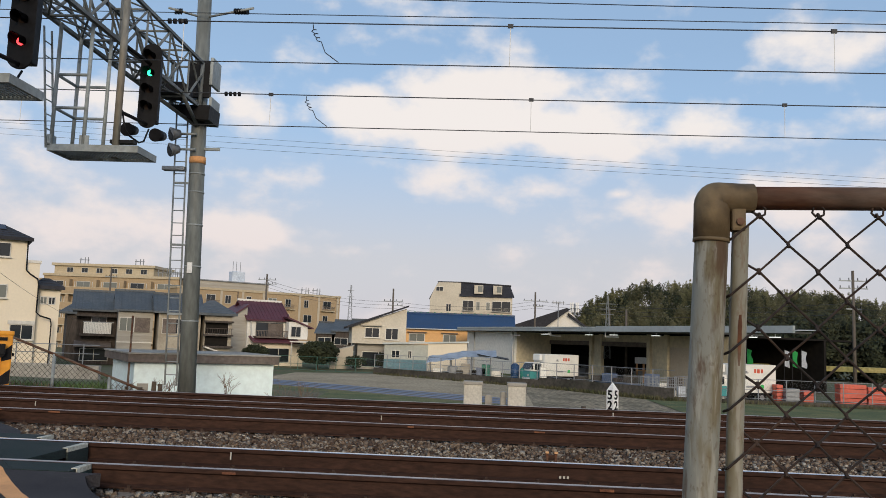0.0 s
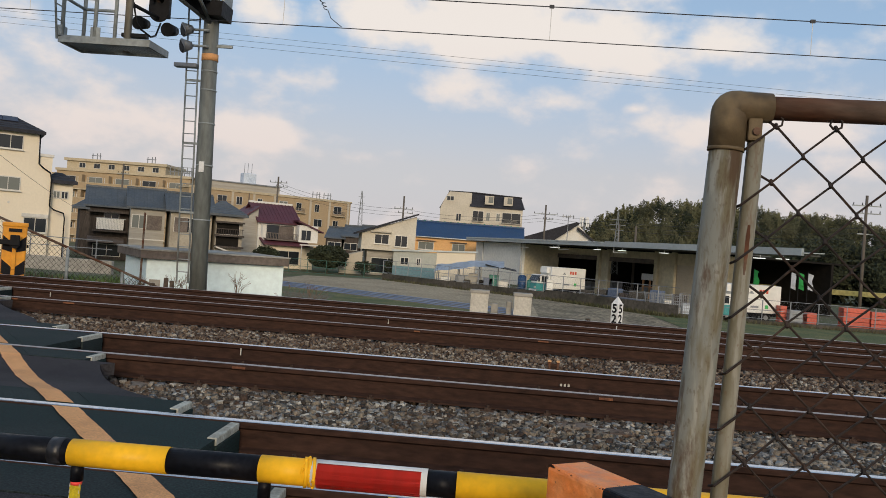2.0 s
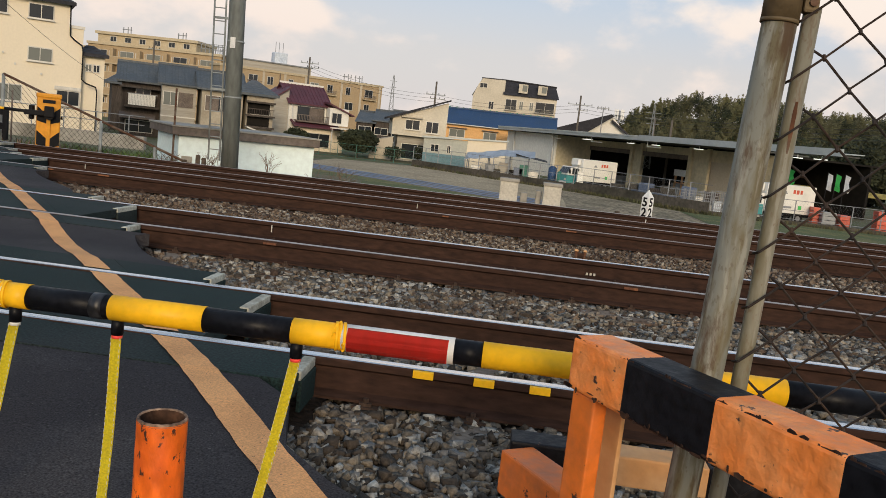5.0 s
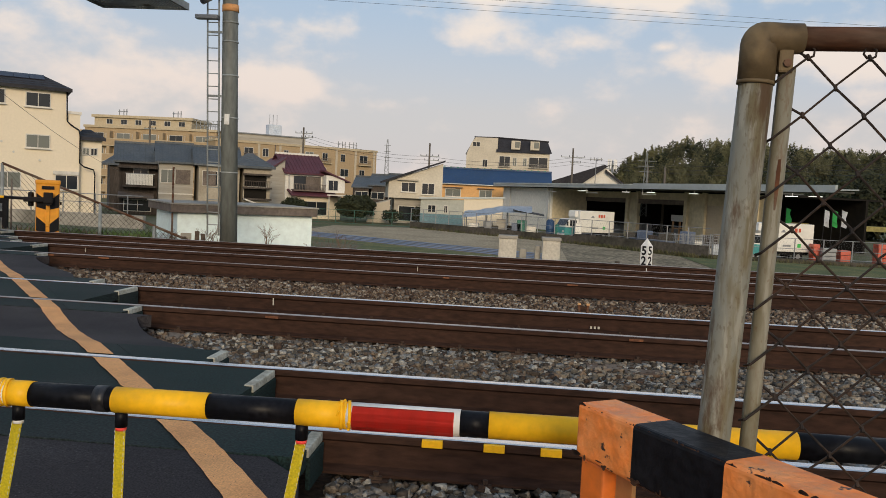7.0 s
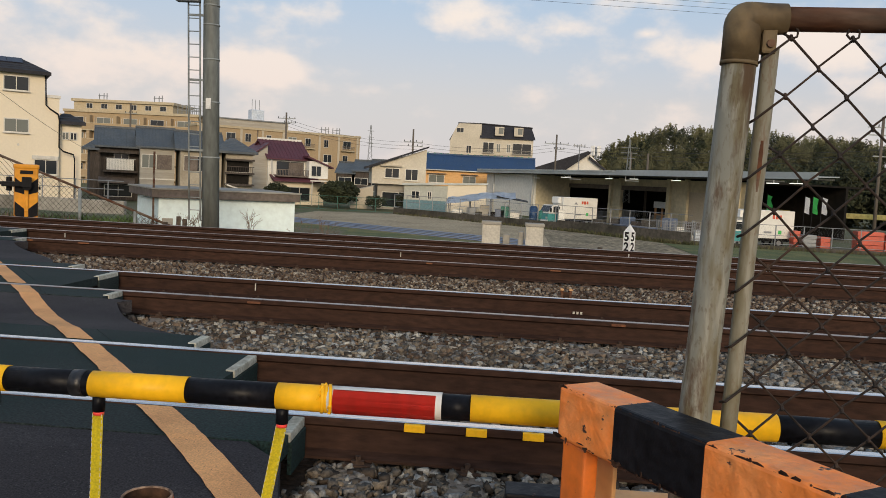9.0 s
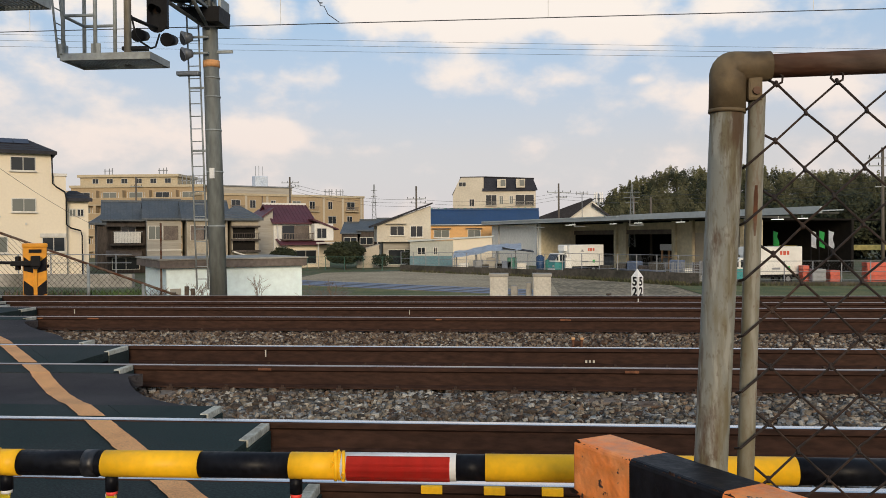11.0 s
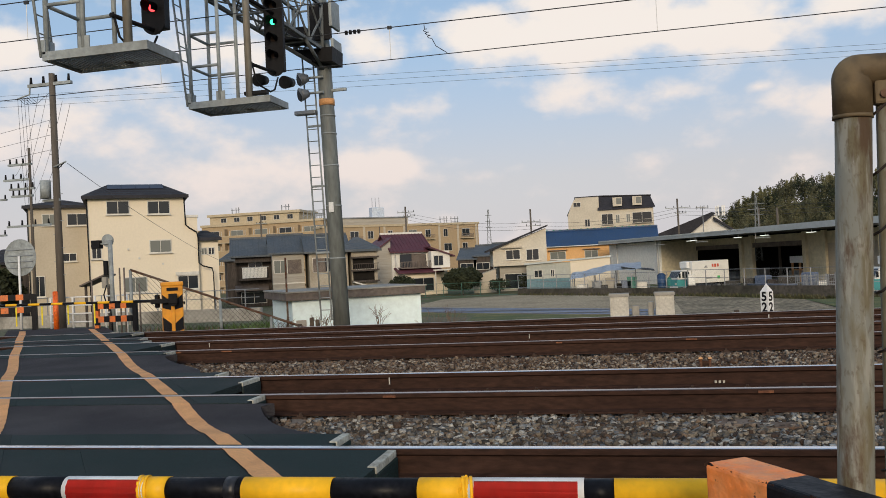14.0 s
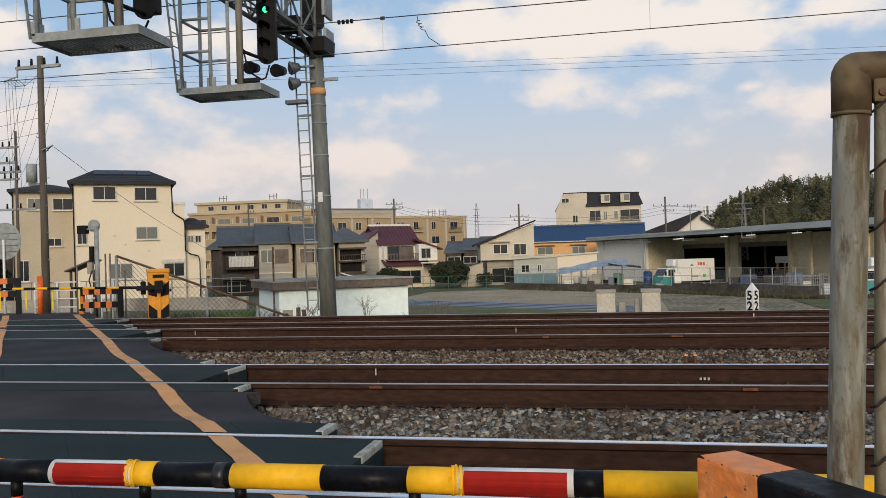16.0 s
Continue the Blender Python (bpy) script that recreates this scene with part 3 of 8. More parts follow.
xs = sorted(set([-1500, -700, -350, -200, -120, -80, -60] + [x * 1.0 for x in range(-48, 49)] + [60, 80, 120, 200, 350, 700, 1500]))
ys = sorted(set([-600, -200, -80, -40, -20, -12, -8] + [-6 + 0.75 * k for k in range(60)] + [42, 46, 52, 60, 75, 95, 120, 160, 220, 320, 500, 900, 2500]))
bm = bmesh.new()
grid = [[bm.verts.new((x, y, land(x, y))) for x in xs] for y in ys]
for j in range(len(ys) - 1):
    for i in range(len(xs) - 1):
        bm.faces.new((grid[j][i], grid[j][i + 1], grid[j + 1][i + 1], grid[j + 1][i])).smooth = True
solid("ground", bm, "ground", "bare earth and thin grass around the railway", "ground", kind="structure")

# ballast bed: one bumpy sheet under the four tracks
rnd = random.Random(4)
bx = [-60, -45, -34, -26] + [-20 + 0.4 * k for k in range(101)] + [26, 34, 45, 60]
by = [2.2 + 0.3 * k for k in range(61)]
bm = bmesh.new()
bed = []
for j, y in enumerate(by):
    row = []
    for x in bx:
        z = -0.295 + 0.035 * noise.noise((x * 1.1, y * 1.3, 3)) + 0.02 * noise.noise((x * 4, y * 4, 1))
        for a, b in RAILS:
            if a - 0.3 < y < b + 0.3:
                z -= 0.02
        if y < 3.4:
            z -= (3.4 - y) * 0.02
        if y > 19.4:
            z -= (y - 19.4) * 0.35
        row.append(bm.verts.new((x, y, z)))
    bed.append(row)
for j in range(len(by) - 1):
    for i in range(len(bx) - 1):
        bm.faces.new((bed[j][i], bed[j][i + 1], bed[j + 1][i + 1], bed[j + 1][i])).smooth = True
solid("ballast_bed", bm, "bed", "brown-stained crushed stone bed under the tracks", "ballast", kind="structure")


def stones(name, material, label, areas, seed):
    """Loose crushed stones, scattered over areas (x0, x1, y0, y1, per square metre, size)."""
    r = np.random.RandomState(seed)
    corner = np.array([(x, y, z) for x in (-1, 1) for y in (-1, 1) for z in (-1, 1)]) * 0.72
    tri = np.array([0, 1, 3, 0, 3, 2, 4, 6, 7, 4, 7, 5, 0, 4, 5, 0, 5, 1, 2, 3, 7, 2, 7, 6, 0, 2, 6, 0, 6, 4, 1, 5, 7, 1, 7, 3]).reshape(-1, 3)
    vs, fs, base = [], [], 0
    for x0, x1, y0, y1, per, size in areas:
        n = int((x1 - x0) * (y1 - y0) * per)
        p = np.c_[r.uniform(x0, x1, n), r.uniform(y0, y1, n), np.zeros(n)]
        p = p[[on_ballast(a, b) for a, b, _ in p]]
        n = len(p)
        p[:, 2] = -0.285 + r.uniform(-0.022, 0.034, n) - np.clip(3.4 - p[:, 1], 0, 2) * 0.02
        s = size * (0.55 + 0.9 * r.rand(n) ** 1.6)
        dims = s[:, None] * np.c_[r.uniform(.7, 1.3, n), r.uniform(.7, 1.3, n), r.uniform(.5, .9, n)]
        v = corner[None] * r.uniform(.5, 1.25, (n, 8, 3))
        v = v * dims[:, None, :]
        a = r.uniform(0, 6.28, n)
        tilt = r.uniform(-1.5, 1.5, n)
        c, q = np.cos(tilt)[:, None], np.sin(tilt)[:, None]
        v = np.stack([v[..., 0], v[..., 1] * c - v[..., 2] * q, v[..., 1] * q + v[..., 2] * c], -1)
        c, q = np.cos(a)[:, None], np.sin(a)[:, None]
        v = np.stack([v[..., 0] * c - v[..., 1] * q, v[..., 0] * q + v[..., 1] * c, v[..., 2]], -1)
        v += p[:, None, :]
        vs.append(v.reshape(-1, 3))
        fs.append((tri[None] + (base + np.arange(n) * 8)[:, None, None]).reshape(-1, 3))
        base += n * 8
    vs, fs = np.concatenate(vs), np.concatenate(fs)
    me = bpy.data.meshes.new(name)
    me.vertices.add(len(vs))
    me.vertices.foreach_set("co", vs.astype(np.float32).ravel())
    me.loops.add(fs.size)
    me.loops.foreach_set("vertex_index", fs.astype(np.int32).ravel())
    me.polygons.add(len(fs))
    me.polygons.foreach_set("loop_start", np.arange(0, fs.size, 3, dtype=np.int32))
    me.update(calc_edges=True)
    me.validate()
    me.materials.append(M[material])
    return tagged(new(name, me), label, "ballast", kind="stuff")


# the road crosses the tracks aslant: its right and left edge lines
def right_line(y):
    return -1.22 - (y - 4.06) * (0.70 if y < 4.06 else 0.81)


def left_line(y):
    return right_line(y) - 2.25


def paved_edge(y):
    """Right edge of the paving."""
    if y < 4.3:
        return right_line(y) + 0.22
    for a, b in RAILS:
        if a - 0.55 < y < b + 0.5:
            return right_line(y) + 1.02 - 0.1 * (y - a)
    return right_line(y) + 0.9 + 0.12 * math.sin(y * 2.3)


ENDS = {0: (-.92, -1.62, -2.18), 1: (-3.85, -4.62, -5.35), 2: (-8.0, -9.1, -10.0), 3: (-10.6, -11.8, -12.9)}


def stone_edge(y):
    """Where the loose stones begin beside the paving."""
    for k, (a, b) in enumerate(RAILS):
        for y0, y1, xe in ((a - .51, a, ENDS[k][0]), (a, b, ENDS[k][1]), (b, b + .5, ENDS[k][2])):
            if y0 <= y < y1:
                return xe + .06
    return paved_edge(y)


def on_ballast(x, y):
    if x < stone_edge(y) + 0.02 and x > left_line(y) - 1.4:
        return False
    for a, b in RAILS:
        if abs(y - a) < 0.07 or abs(y - b) < 0.07:
            return False
    return True


stones("loose_ballast", "stone_grey", "loose grey crushed stones beside the near track",
       [(-1.2, 3.2, 2.0, 4.8, 1500, .032), (-1.8, 4.0, 4.8, 6.2, 600, .035), (-3.2, 4.6, 6.25, 8.8, 1050, .035)], 3)
stones("brown_ballast", "stone", "rust-stained crushed stones between the far tracks",
       [(-5.4, 5.2, 7.4, 8.7, 350, .036), (-6, 5.8, 8.8, 10.25, 220, .038), (-9.5, 8.5, 10.3, 13.9, 560, .034), (-12, 10, 13.9, 17.1, 110, .045), (-12, 10, 17.2, 20.2, 130, .045)], 9)

# rails, sleepers and clips
PROFILE = [(u * 1.2, z * 1.3) for u, z in [(-.0725, -.174), (.0725, -.174), (.0725, -.163), (.012, -.145), (.0085, -.05), (.034, -.036), (.0345, -.010), (.027, -.0015), (-.027, -.0015), (-.0345, -.010), (-.034, -.036), (-.0085, -.05), (-.012, -.145), (-.0725, -.163)]]
sleeper_bm = bmesh.new()
prism(sleeper_bm, [(-.13, 0, -.20), (.13, 0, -.20), (.10, 0, 0), (-.10, 0, 0)], (0, 2.3, 0))
bmesh.ops.bevel(sleeper_bm, geom=sleeper_bm.edges[:], offset=.012, segments=1, affect="EDGES")
sleeper_me = mesh_of("sleeper", sleeper_bm, "sleeper")
clip_bm = bmesh.new()
box(clip_bm, -.075, .075, -.13, .13, 0, .016)
box(clip_bm, -.035, .035, -.115, -.06, .016, .035)
box(clip_bm, -.035, .035, .06, .115, .016, .035)
tube(clip_bm, (0, -.095, .03), (0, -.095, .058), .017, sides=6)
tube(clip_bm, (0, .095, .03), (0, .095, .058), .017, sides=6)
clip_me = mesh_of("rail_clip", clip_bm, "clip")
for k, (a, b) in enumerate(RAILS):
    track = thing("railway_track", ("near", "second", "third", "far")[k] + " railway track with rusty polished rails on concrete sleepers", "railway track", (0, (a + b) / 2, -.2), group="railway tracks")
    for y in (a, b):
        bm = bmesh.new()
        p0 = [bm.verts.new((-70, y + u, z)) for u, z in PROFILE]
        p1 = [bm.verts.new((70, y + u, z)) for u, z in PROFILE]
        for i in range(len(PROFILE)):
            j = (i + 1) % len(PROFILE)
            bm.faces.new((p0[i], p0[j], p1[j], p1[i]))
        bm.faces.new(p0[::-1])
        bm.faces.new(p1)
        bmesh.ops.recalc_face_normals(bm, faces=bm.faces[:])
        rail = part("rail", bm, "rail", track, world=True)
        top = bmesh.new()
        prism(top, [(-70, y - .035, -.004), (-70, y + .035, -.004), (-70, y + .029, .001), (-70, y - .029, .001)], (140, 0, 0))
        part("running_surface", top, "head_dull" if k > 1 or (k, y) == (1, a) else "head", rail, "polished running surface", world=True)
    span = (6, 8, 10, 12)[k]
    for i in range(-int(span / .6), int(span / .6) + 1):
        x = i * .6 + .17 * k
        if left_line((a + b) / 2) - 1 < x < paved_edge((a + b) / 2):
            continue
        s = share("sleeper", sleeper_me, track, Matrix.Translation((x, -1.15, .2 - .25)))
        if k < 3:
            for y in (a, b):
                share("rail_clip", clip_me, s, Matrix.Translation((0, y - (a + b) / 2 + 1.15, .002)))

# paint and marks on the rails
for n, (x, y) in enumerate(((-.36, 4.72), (-.02, 4.72), (.29, 4.72))):
    solid("rail_mark", cube(x, x + .115, y + .002, y + .03, -.048, -.006, bevel=.003), "yellow", "yellow painted mark on the rail side", "rail mark", group="yellow rail marks")
for x, y in ((-2.86, 10.20), (-1.75, 15.66), (-8.3, 15.66)):
    solid("joint_mark", cube(x - .006, x + .006, y - .045, y - .03, -.12, -.035), "palecon", "white painted tick on the rail web", "rail mark", group="white rail ticks")
for x0, x1, y in ((1.28, 1.42, 8.69), (-2.5, -2.36, 8.69), (-1.1, -1.0, 13.85), (.95, 1.12, 13.85), (-8.1, -7.9, 13.85), (-7.1, -6.9, 13.85)):
    solid("rust_mark", cube(x0, x1, y + .008, y + .032, -.045, -.022), "rustmark", "faded orange paint mark on the rail", "rail mark", group="faded rail marks")
for k in range(3):
    solid("painted_mark", cube(1.02 + .045 * k, 1.045 + .045 * k, 10.215, 10.222, -.175, -.145), "palecon", "small white painted mark on the rail web", "rail mark", group="white rail marks")
bolt = thing("track_bond_box", "small rusty orange bond terminal between the tracks", "rail fitting", (1.05, 11.7, -.27))
part("foot", cube(-.10, .10, -.06, .06, 0, .07, bevel=.015), "darkrust", bolt)
for dx in (-.052, .052):
    lug = part("lug", tube(bmesh.new(), (dx, 0, .05), (dx * 1.15, 0, .19), .026, .02, sides=10), "rustpipe", bolt, "rusty terminal lug")
    part("bolt_head", tube(bmesh.new(), (dx * 1.15, 0, .19), (dx * 1.15, 0, .215), .03, .024, sides=6), "plain_orange", lug)
part("bridge", cube(-.05, .05, -.02, .02, .10, .17, bevel=.01), "darkrust", bolt)
for x, y in ((1.0, 8.3), (1.35, 8.15)):
    solid("trough_lid", cube(x - .17, x + .17, y - .12, y + .12, -.3, -.235, bevel=.012), "sleeper", "worn concrete slab lying in the ballast", "slab", group="slabs in the ballast")

# ---- level crossing surface


def strip(y0, y1, x0f, x1f, z, n=6, drop=0.09):
    """A slab between y0 and y1 whose ends follow two plan functions."""
    bm = bmesh.new()
    top, bot = [], []
    for i in range(n + 1):
        y = y0 + (y1 - y0) * i / n
        zz = z(y) if callable(z) else z
        top.append((bm.verts.new((x0f(y), y, zz)), bm.verts.new((x1f(y), y, zz))))
        bot.append((bm.verts.new((x0f(y), y, zz - drop)), bm.verts.new((x1f(y), y, zz - drop))))
    for i in range(n):
        bm.faces.new((top[i][0], top[i][1], top[i + 1][1], top[i + 1][0]))
        bm.faces.new((bot[i][0], bot[i + 1][0], bot[i + 1][1], bot[i][1]))
        bm.faces.new((top[i][1], bot[i][1], bot[i + 1][1], top[i + 1][1]))
        bm.faces.new((top[i][0], top[i + 1][0], bot[i + 1][0], bot[i][0]))
    bm.faces.new((top[0][0], bot[0][0], bot[0][1], top[0][1]))
    bm.faces.new((top[n][0], top[n][1], bot[n][1], bot[n][0]))
    return bm


def west(y):
    return left_line(y) - 0.55


def near_height(y):
    return -0.012 - max(0, 3.9 - y) * 0.03


crossing = thing("level_crossing", "dark asphalt and green rubber panels across the tracks", "level crossing", (-6, 11, -.25), kind="structure")
part("approach", strip(-6, RAILS[0][0] - .52, lambda y: west(y) - 3, lambda y: paved_edge(y) + .12 * math.sin(y * 5) * (y > 2), near_height, 40, .2), "asphalt", crossing, "dark worn asphalt approach", world=True)
for k, (a, b) in enumerate(RAILS):
    e = ENDS[k]
    for y0, y1, xe in ((a - .51, a - .05, e[0]), (a + .075, b - .075, e[1]), (b + .05, b + .50, e[2])):
        n = 5
        w = (xe - west((y0 + y1) / 2)) / n
        for i in range(n):
            sk = .81
            part("panel", strip(y0, y1, lambda y: xe - (n - i) * w - sk * (y - (y0 + y1) / 2) * (i > 0) + .0008, lambda y: xe - (n - 1 - i) * w - sk * (y - (y0 + y1) / 2) * (i < n - 1) - .0008, -.006 - .003 * (i % 2), 2, .1), "panel", crossing, world=True)
        # end block: pale capping along the panel's end over a dark side plate
        d0 = y1 - (.33 if y1 - y0 < .6 else .52)
        block = part("end_block", cube(xe - .055, xe + .012, d0, y1 - .03, -.05, .004, bevel=.008), "kerb", crossing, "pale weathered concrete end block", world=True)
        part("side_plate", cube(xe - .004, xe + .020, d0, y1 - .03, -.22, -.052, bevel=.004), "panel", block, world=True)
for k in range(3):
    y0, y1 = RAILS[k][1] + .51, RAILS[k + 1][0] - .52
    part("infill", strip(y0, y1, west, paved_edge, lambda y: -.012 - .05 * math.sin((y - y0) / (y1 - y0) * math.pi), 14, .12), "asphalt", crossing, world=True)
part("far_approach", strip(RAILS[3][1] + .51, 27, west, lambda y: right_line(y) + .55 - max(0, y - 21) * .03, lambda y: -.012 - max(0, y - 21.0) ** 2 * .03, 20, .3), "asphalt", crossing, world=True)


def surface_height(y):
    for k, (a, b) in enumerate(RAILS):
        if a - .52 < y < b + .51:
            return -.006
        if k < 3 and b + .51 <= y <= RAILS[k + 1][0] - .52:
            y0, y1 = b + .51, RAILS[k + 1][0] - .52
            return -.012 - .05 * math.sin((y - y0) / (y1 - y0) * math.pi)
    if y > RAILS[3][1]:
        return -.012 - max(0, y - 21.0) ** 2 * .03
    return near_height(y)


def road_line(name, edge, width, start, stop):
    """A painted line, broken where the rails cut it."""
    cuts = [start] + [v for a, b in RAILS for y in (a, b) for v in (y - .06, y + .075)] + [stop]
    for y0, y1 in zip(cuts[::2], cuts[1::2]):
        if y1 < start or y0 > stop:
            continue
        bm = bmesh.new()
        n = max(2, int((y1 - y0) / (.05 if y0 < 9 else .16)))
        rows = []
        for i in range(n + 1):
            y = y0 + (y1 - y0) * i / n
            z = surface_height(y) + .006
            e = .012 * noise.noise((y * 6, 2, 0))
            f = .009 * noise.noise((y * 31, 7, 0))
            rows.append((bm.verts.new((edge(y) - width + e + f, y, z)), bm.verts.new((edge(y) + e * .7 + .009 * noise.noise((y * 27, 3, 0)), y, z))))
        for p, q in zip(rows, rows[1:]):
            bm.faces.new((p[0], p[1], q[1], q[0]))
        part(name, bm, "line", crossing, world=True)


road_line("road_line", lambda y: right_line(y) + .10 - .03 * math.exp(-((y - 3.9) / .6) ** 2), .21, 1.2, 20.8)
road_line("road_line", lambda y: left_line(y) + .10 + .012 * math.sin(y * 1.7), .22, 4.2, 20.8)

# ---- crossing arm: a striped pipe with red plates and yellow straps
ARM_Y, ARM_Z, ARM_R = 2.72, 0.668, 0.0385
arm = thing("crossing_arm", "lowered yellow and black striped crossing arm with red plates", "crossing barrier", (-.6, ARM_Y, ARM_Z))


def arm_z(x):
    return ARM_Z + .006 * x


def sleeve(x0, x1, r, mat, label="", name="sleeve"):
    bm = tube(bmesh.new(), (x0, ARM_Y, arm_z(x0)), (x1, ARM_Y, arm_z(x1)), r, sides=28)
    return part(name, bm, mat, arm, label, world=True)


part("core_pipe", tube(bmesh.new(), (-7.4, ARM_Y, arm_z(-7.4)), (2.3, ARM_Y, arm_z(2.3)), ARM_R - .004, sides=16), "black", arm, world=True)
STRIPES = [(-3.05, -2.75, "black"), (-2.75, -2.46, "yellow"), (-2.46, -2.2, "black"), (-2.2, -1.96, "yellow"), (-1.96, -1.75, "black"), (-1.45, -1.37, "yellow"), (-1.37, -1.105, "black"), (-1.105, -.805, "yellow"),
           (-.805, -.53, "black"), (-.53, -.375, "yellow"), (-.035, .05, "black"), (.05, .93, "yellow"), (.93, 1.21, "black"), (1.21, 1.5, "yellow"), (1.5, 1.8, "black"), (1.8, 2.3, "yellow")]
for i, (x0, x1, c) in enumerate(STRIPES):
    sleeve(x0, x1, ARM_R + (.0015 if c == "yellow" else 0), c, c + " plastic sleeve")
for x0, x1 in ((-1.75, -1.45), (-.375, -.035)):
    sleeve(x0, x1, ARM_R + .002, "white", "white reflective border", "plate_border")
    bm = bmesh.new()
    n = 16
    pts = []
    for i in range(n + 1):
        a = math.radians(122 + 116 * i / n)
        wob = .0012 * math.sin(i * 1.7)
        pts.append((ARM_Y + (ARM_R + .0045 + wob) * math.cos(a), (ARM_R + .0045 + wob) * math.sin(a)))
    a = [bm.verts.new((x0 + .018, y, arm_z(x0) + z)) for y, z in pts]
    b = [bm.verts.new((x1 - .018, y, arm_z(x1) + z)) for y, z in pts]
    for i in range(n):
        bm.faces.new((a[i], a[i + 1], b[i + 1], b[i])).smooth = True
    bmesh.ops.solidify(bm, geom=bm.faces[:], thickness=.0015)
    part("red_plate", bm, "red", arm, "creased red reflective plate", world=True)
for x, mat in ((-.40, "yellow"), (-1.48, "yellow")):
    bm = bmesh.new()
    for k in range(3):
        tube(bm, (x + .012 * k, ARM_Y, arm_z(x)), (x + .012 * k + .009, ARM_Y + .002, arm_z(x)), ARM_R + .006 - .002 * (k % 2), sides=24)
    part("tape_wrap", bm, mat, arm, "wrinkled tape wrap", world=True)
for x0, x1 in ((-1.165, -1.125), (-2.42, -2.38)):
    sleeve(x0, x1, ARM_R + .0022, "tape", "scuffed clear tape band", "tape_band")
tip = bmesh.new()
for k in range(9):
    a = k * .7
    tube(tip, (-.405 + .004 * k, ARM_Y - .035 * math.cos(a), arm_z(-.4) + .035 * math.sin(a)), (-.395 + .004 * k, ARM_Y - .045 * math.cos(a + .5), arm_z(-.4) + .045 * math.sin(a + .5)), .004, sides=6)
part("loose_tape", tip, "yellow", arm, world=True)
# hanging straps
for x, dx, dy, c in ((-.515, -.10, .0, "red"), (-1.085, -.012, -.02, "red"), (-1.42, -.10, -.02, "white"), (-1.9, -.03, 0, "red"), (-2.5, .05, 0, "red"), (-3.1, 0, 0, "red")):
    top = arm_z(x) - ARM_R
    cuff = part("strap_cuff", tube(bmesh.new(), (x, ARM_Y, top + .01), (x, ARM_Y, top - .045), .019, sides=14), "black", arm, "black rubber cuff", world=True)
    part("cuff_ring", tube(bmesh.new(), (x, ARM_Y, top - .045), (x, ARM_Y, top - .056), .0165, sides=14), c, cuff, world=True)
    bm = bmesh.new()
    rows = []
    for i in range(13):
        k = i / 12
        px, py, pz = x + dx * k, ARM_Y + dy * k + .006 * math.sin(k * 5 + x), top - .05 - .56 * k
        w = .0165
        rows.append([bm.verts.new((px - w, py - .001, pz)), bm.verts.new((px + w, py + .001, pz))])
    for p, q in zip(rows, rows[1:]):
        bm.faces.new((p[0], p[1], q[1], q[0]))
    bmesh.ops.solidify(bm, geom=bm.faces[:], thickness=.003)
    strap = part("strap", bm, "strap", arm, "yellow webbing strap with white stitching", world=True)
    for s in (-1, 1):
        seam = bmesh.new()
        for i in range(30):
            k0, k1 = (i + .1) / 30, (i + .65) / 30
            ends = [(x + dx * k + s * .0145, ARM_Y + dy * k + .006 * math.sin(k * 5 + x) - .0045, top - .05 - .56 * k) for k in (k0, k1)]
            tube(seam, ends[0], ends[1], .0008, sides=4)
        part("stitching", seam, "white", strap, world=True)
drive = thing("barrier_machine", "yellow barrier machine that carries the striped arm", "barrier machine", (-7.8, ARM_Y, -.2))
part("cabinet", cube(-.3, .3, -.3, .3, 0, 1.2, bevel=.03), "machine", drive)
part("arm_holder", cube(.3, .5, -.08, .08, .78, .94, bevel=.02), "dark", drive)

# ---- orange bollard: open-topped pipe
bollard = thing("bollard", "chipped orange pipe bollard with an open top", "bollard", (-.70, 2.2, -.25))
bm = bmesh.new()
sides = 32
rings = []
for r, z in ((.061, 0), (.061, .40), (.0607, .790)):
    rings.append([bm.verts.new((r * math.cos(i * 2 * math.pi / sides), r * math.sin(i * 2 * math.pi / sides), z)) for i in range(sides)])
for a, b in zip(rings, rings[1:]):
    for i in range(sides):
        bm.faces.new((a[i], a[(i + 1) % sides], b[(i + 1) % sides], b[i])).smooth = True
part("pipe", bm, "bollard_paint", bollard, "bright orange chipped paint")
bm = bmesh.new()
rings = [[bm.verts.new((r * math.cos(i * 2 * math.pi / sides), r * math.sin(i * 2 * math.pi / sides), z + .0008 * math.sin(i * 3.1))) for i in range(sides)] for r, z in ((.0608, .787), (.0602, .793), (.0585, .796), (.0545, .7955), (.0535, .792))]
for a, b in zip(rings, rings[1:]):
    for i in range(sides):
        bm.faces.new((a[i], a[(i + 1) % sides], b[(i + 1) % sides], b[i])).smooth = True
part("worn_rim", bm, "rim", bollard, "bare worn rusty rim")
bm = bmesh.new()
rings = [[bm.verts.new((r * math.cos(i * 2 * math.pi / sides), r * math.sin(i * 2 * math.pi / sides), z)) for i in range(sides)] for r, z in ((.0536, .7925), (.0525, .75), (.0515, .5))]
for a, b in zip(rings, rings[1:]):
    for i in range(sides):
        bm.faces.new((a[i], a[(i + 1) % sides], b[(i + 1) % sides], b[i])).smooth = True
part("inner_wall", bm, "darkrust", bollard, "dark rusty inside")
# plug in near black: shadow down the pipe, done by colour
part("filling", tube(bmesh.new(), (0, 0, .3), (0, 0, .55), .051, sides=24), "inside", bollard, "near-black plug that stands for the shadow in the pipe")

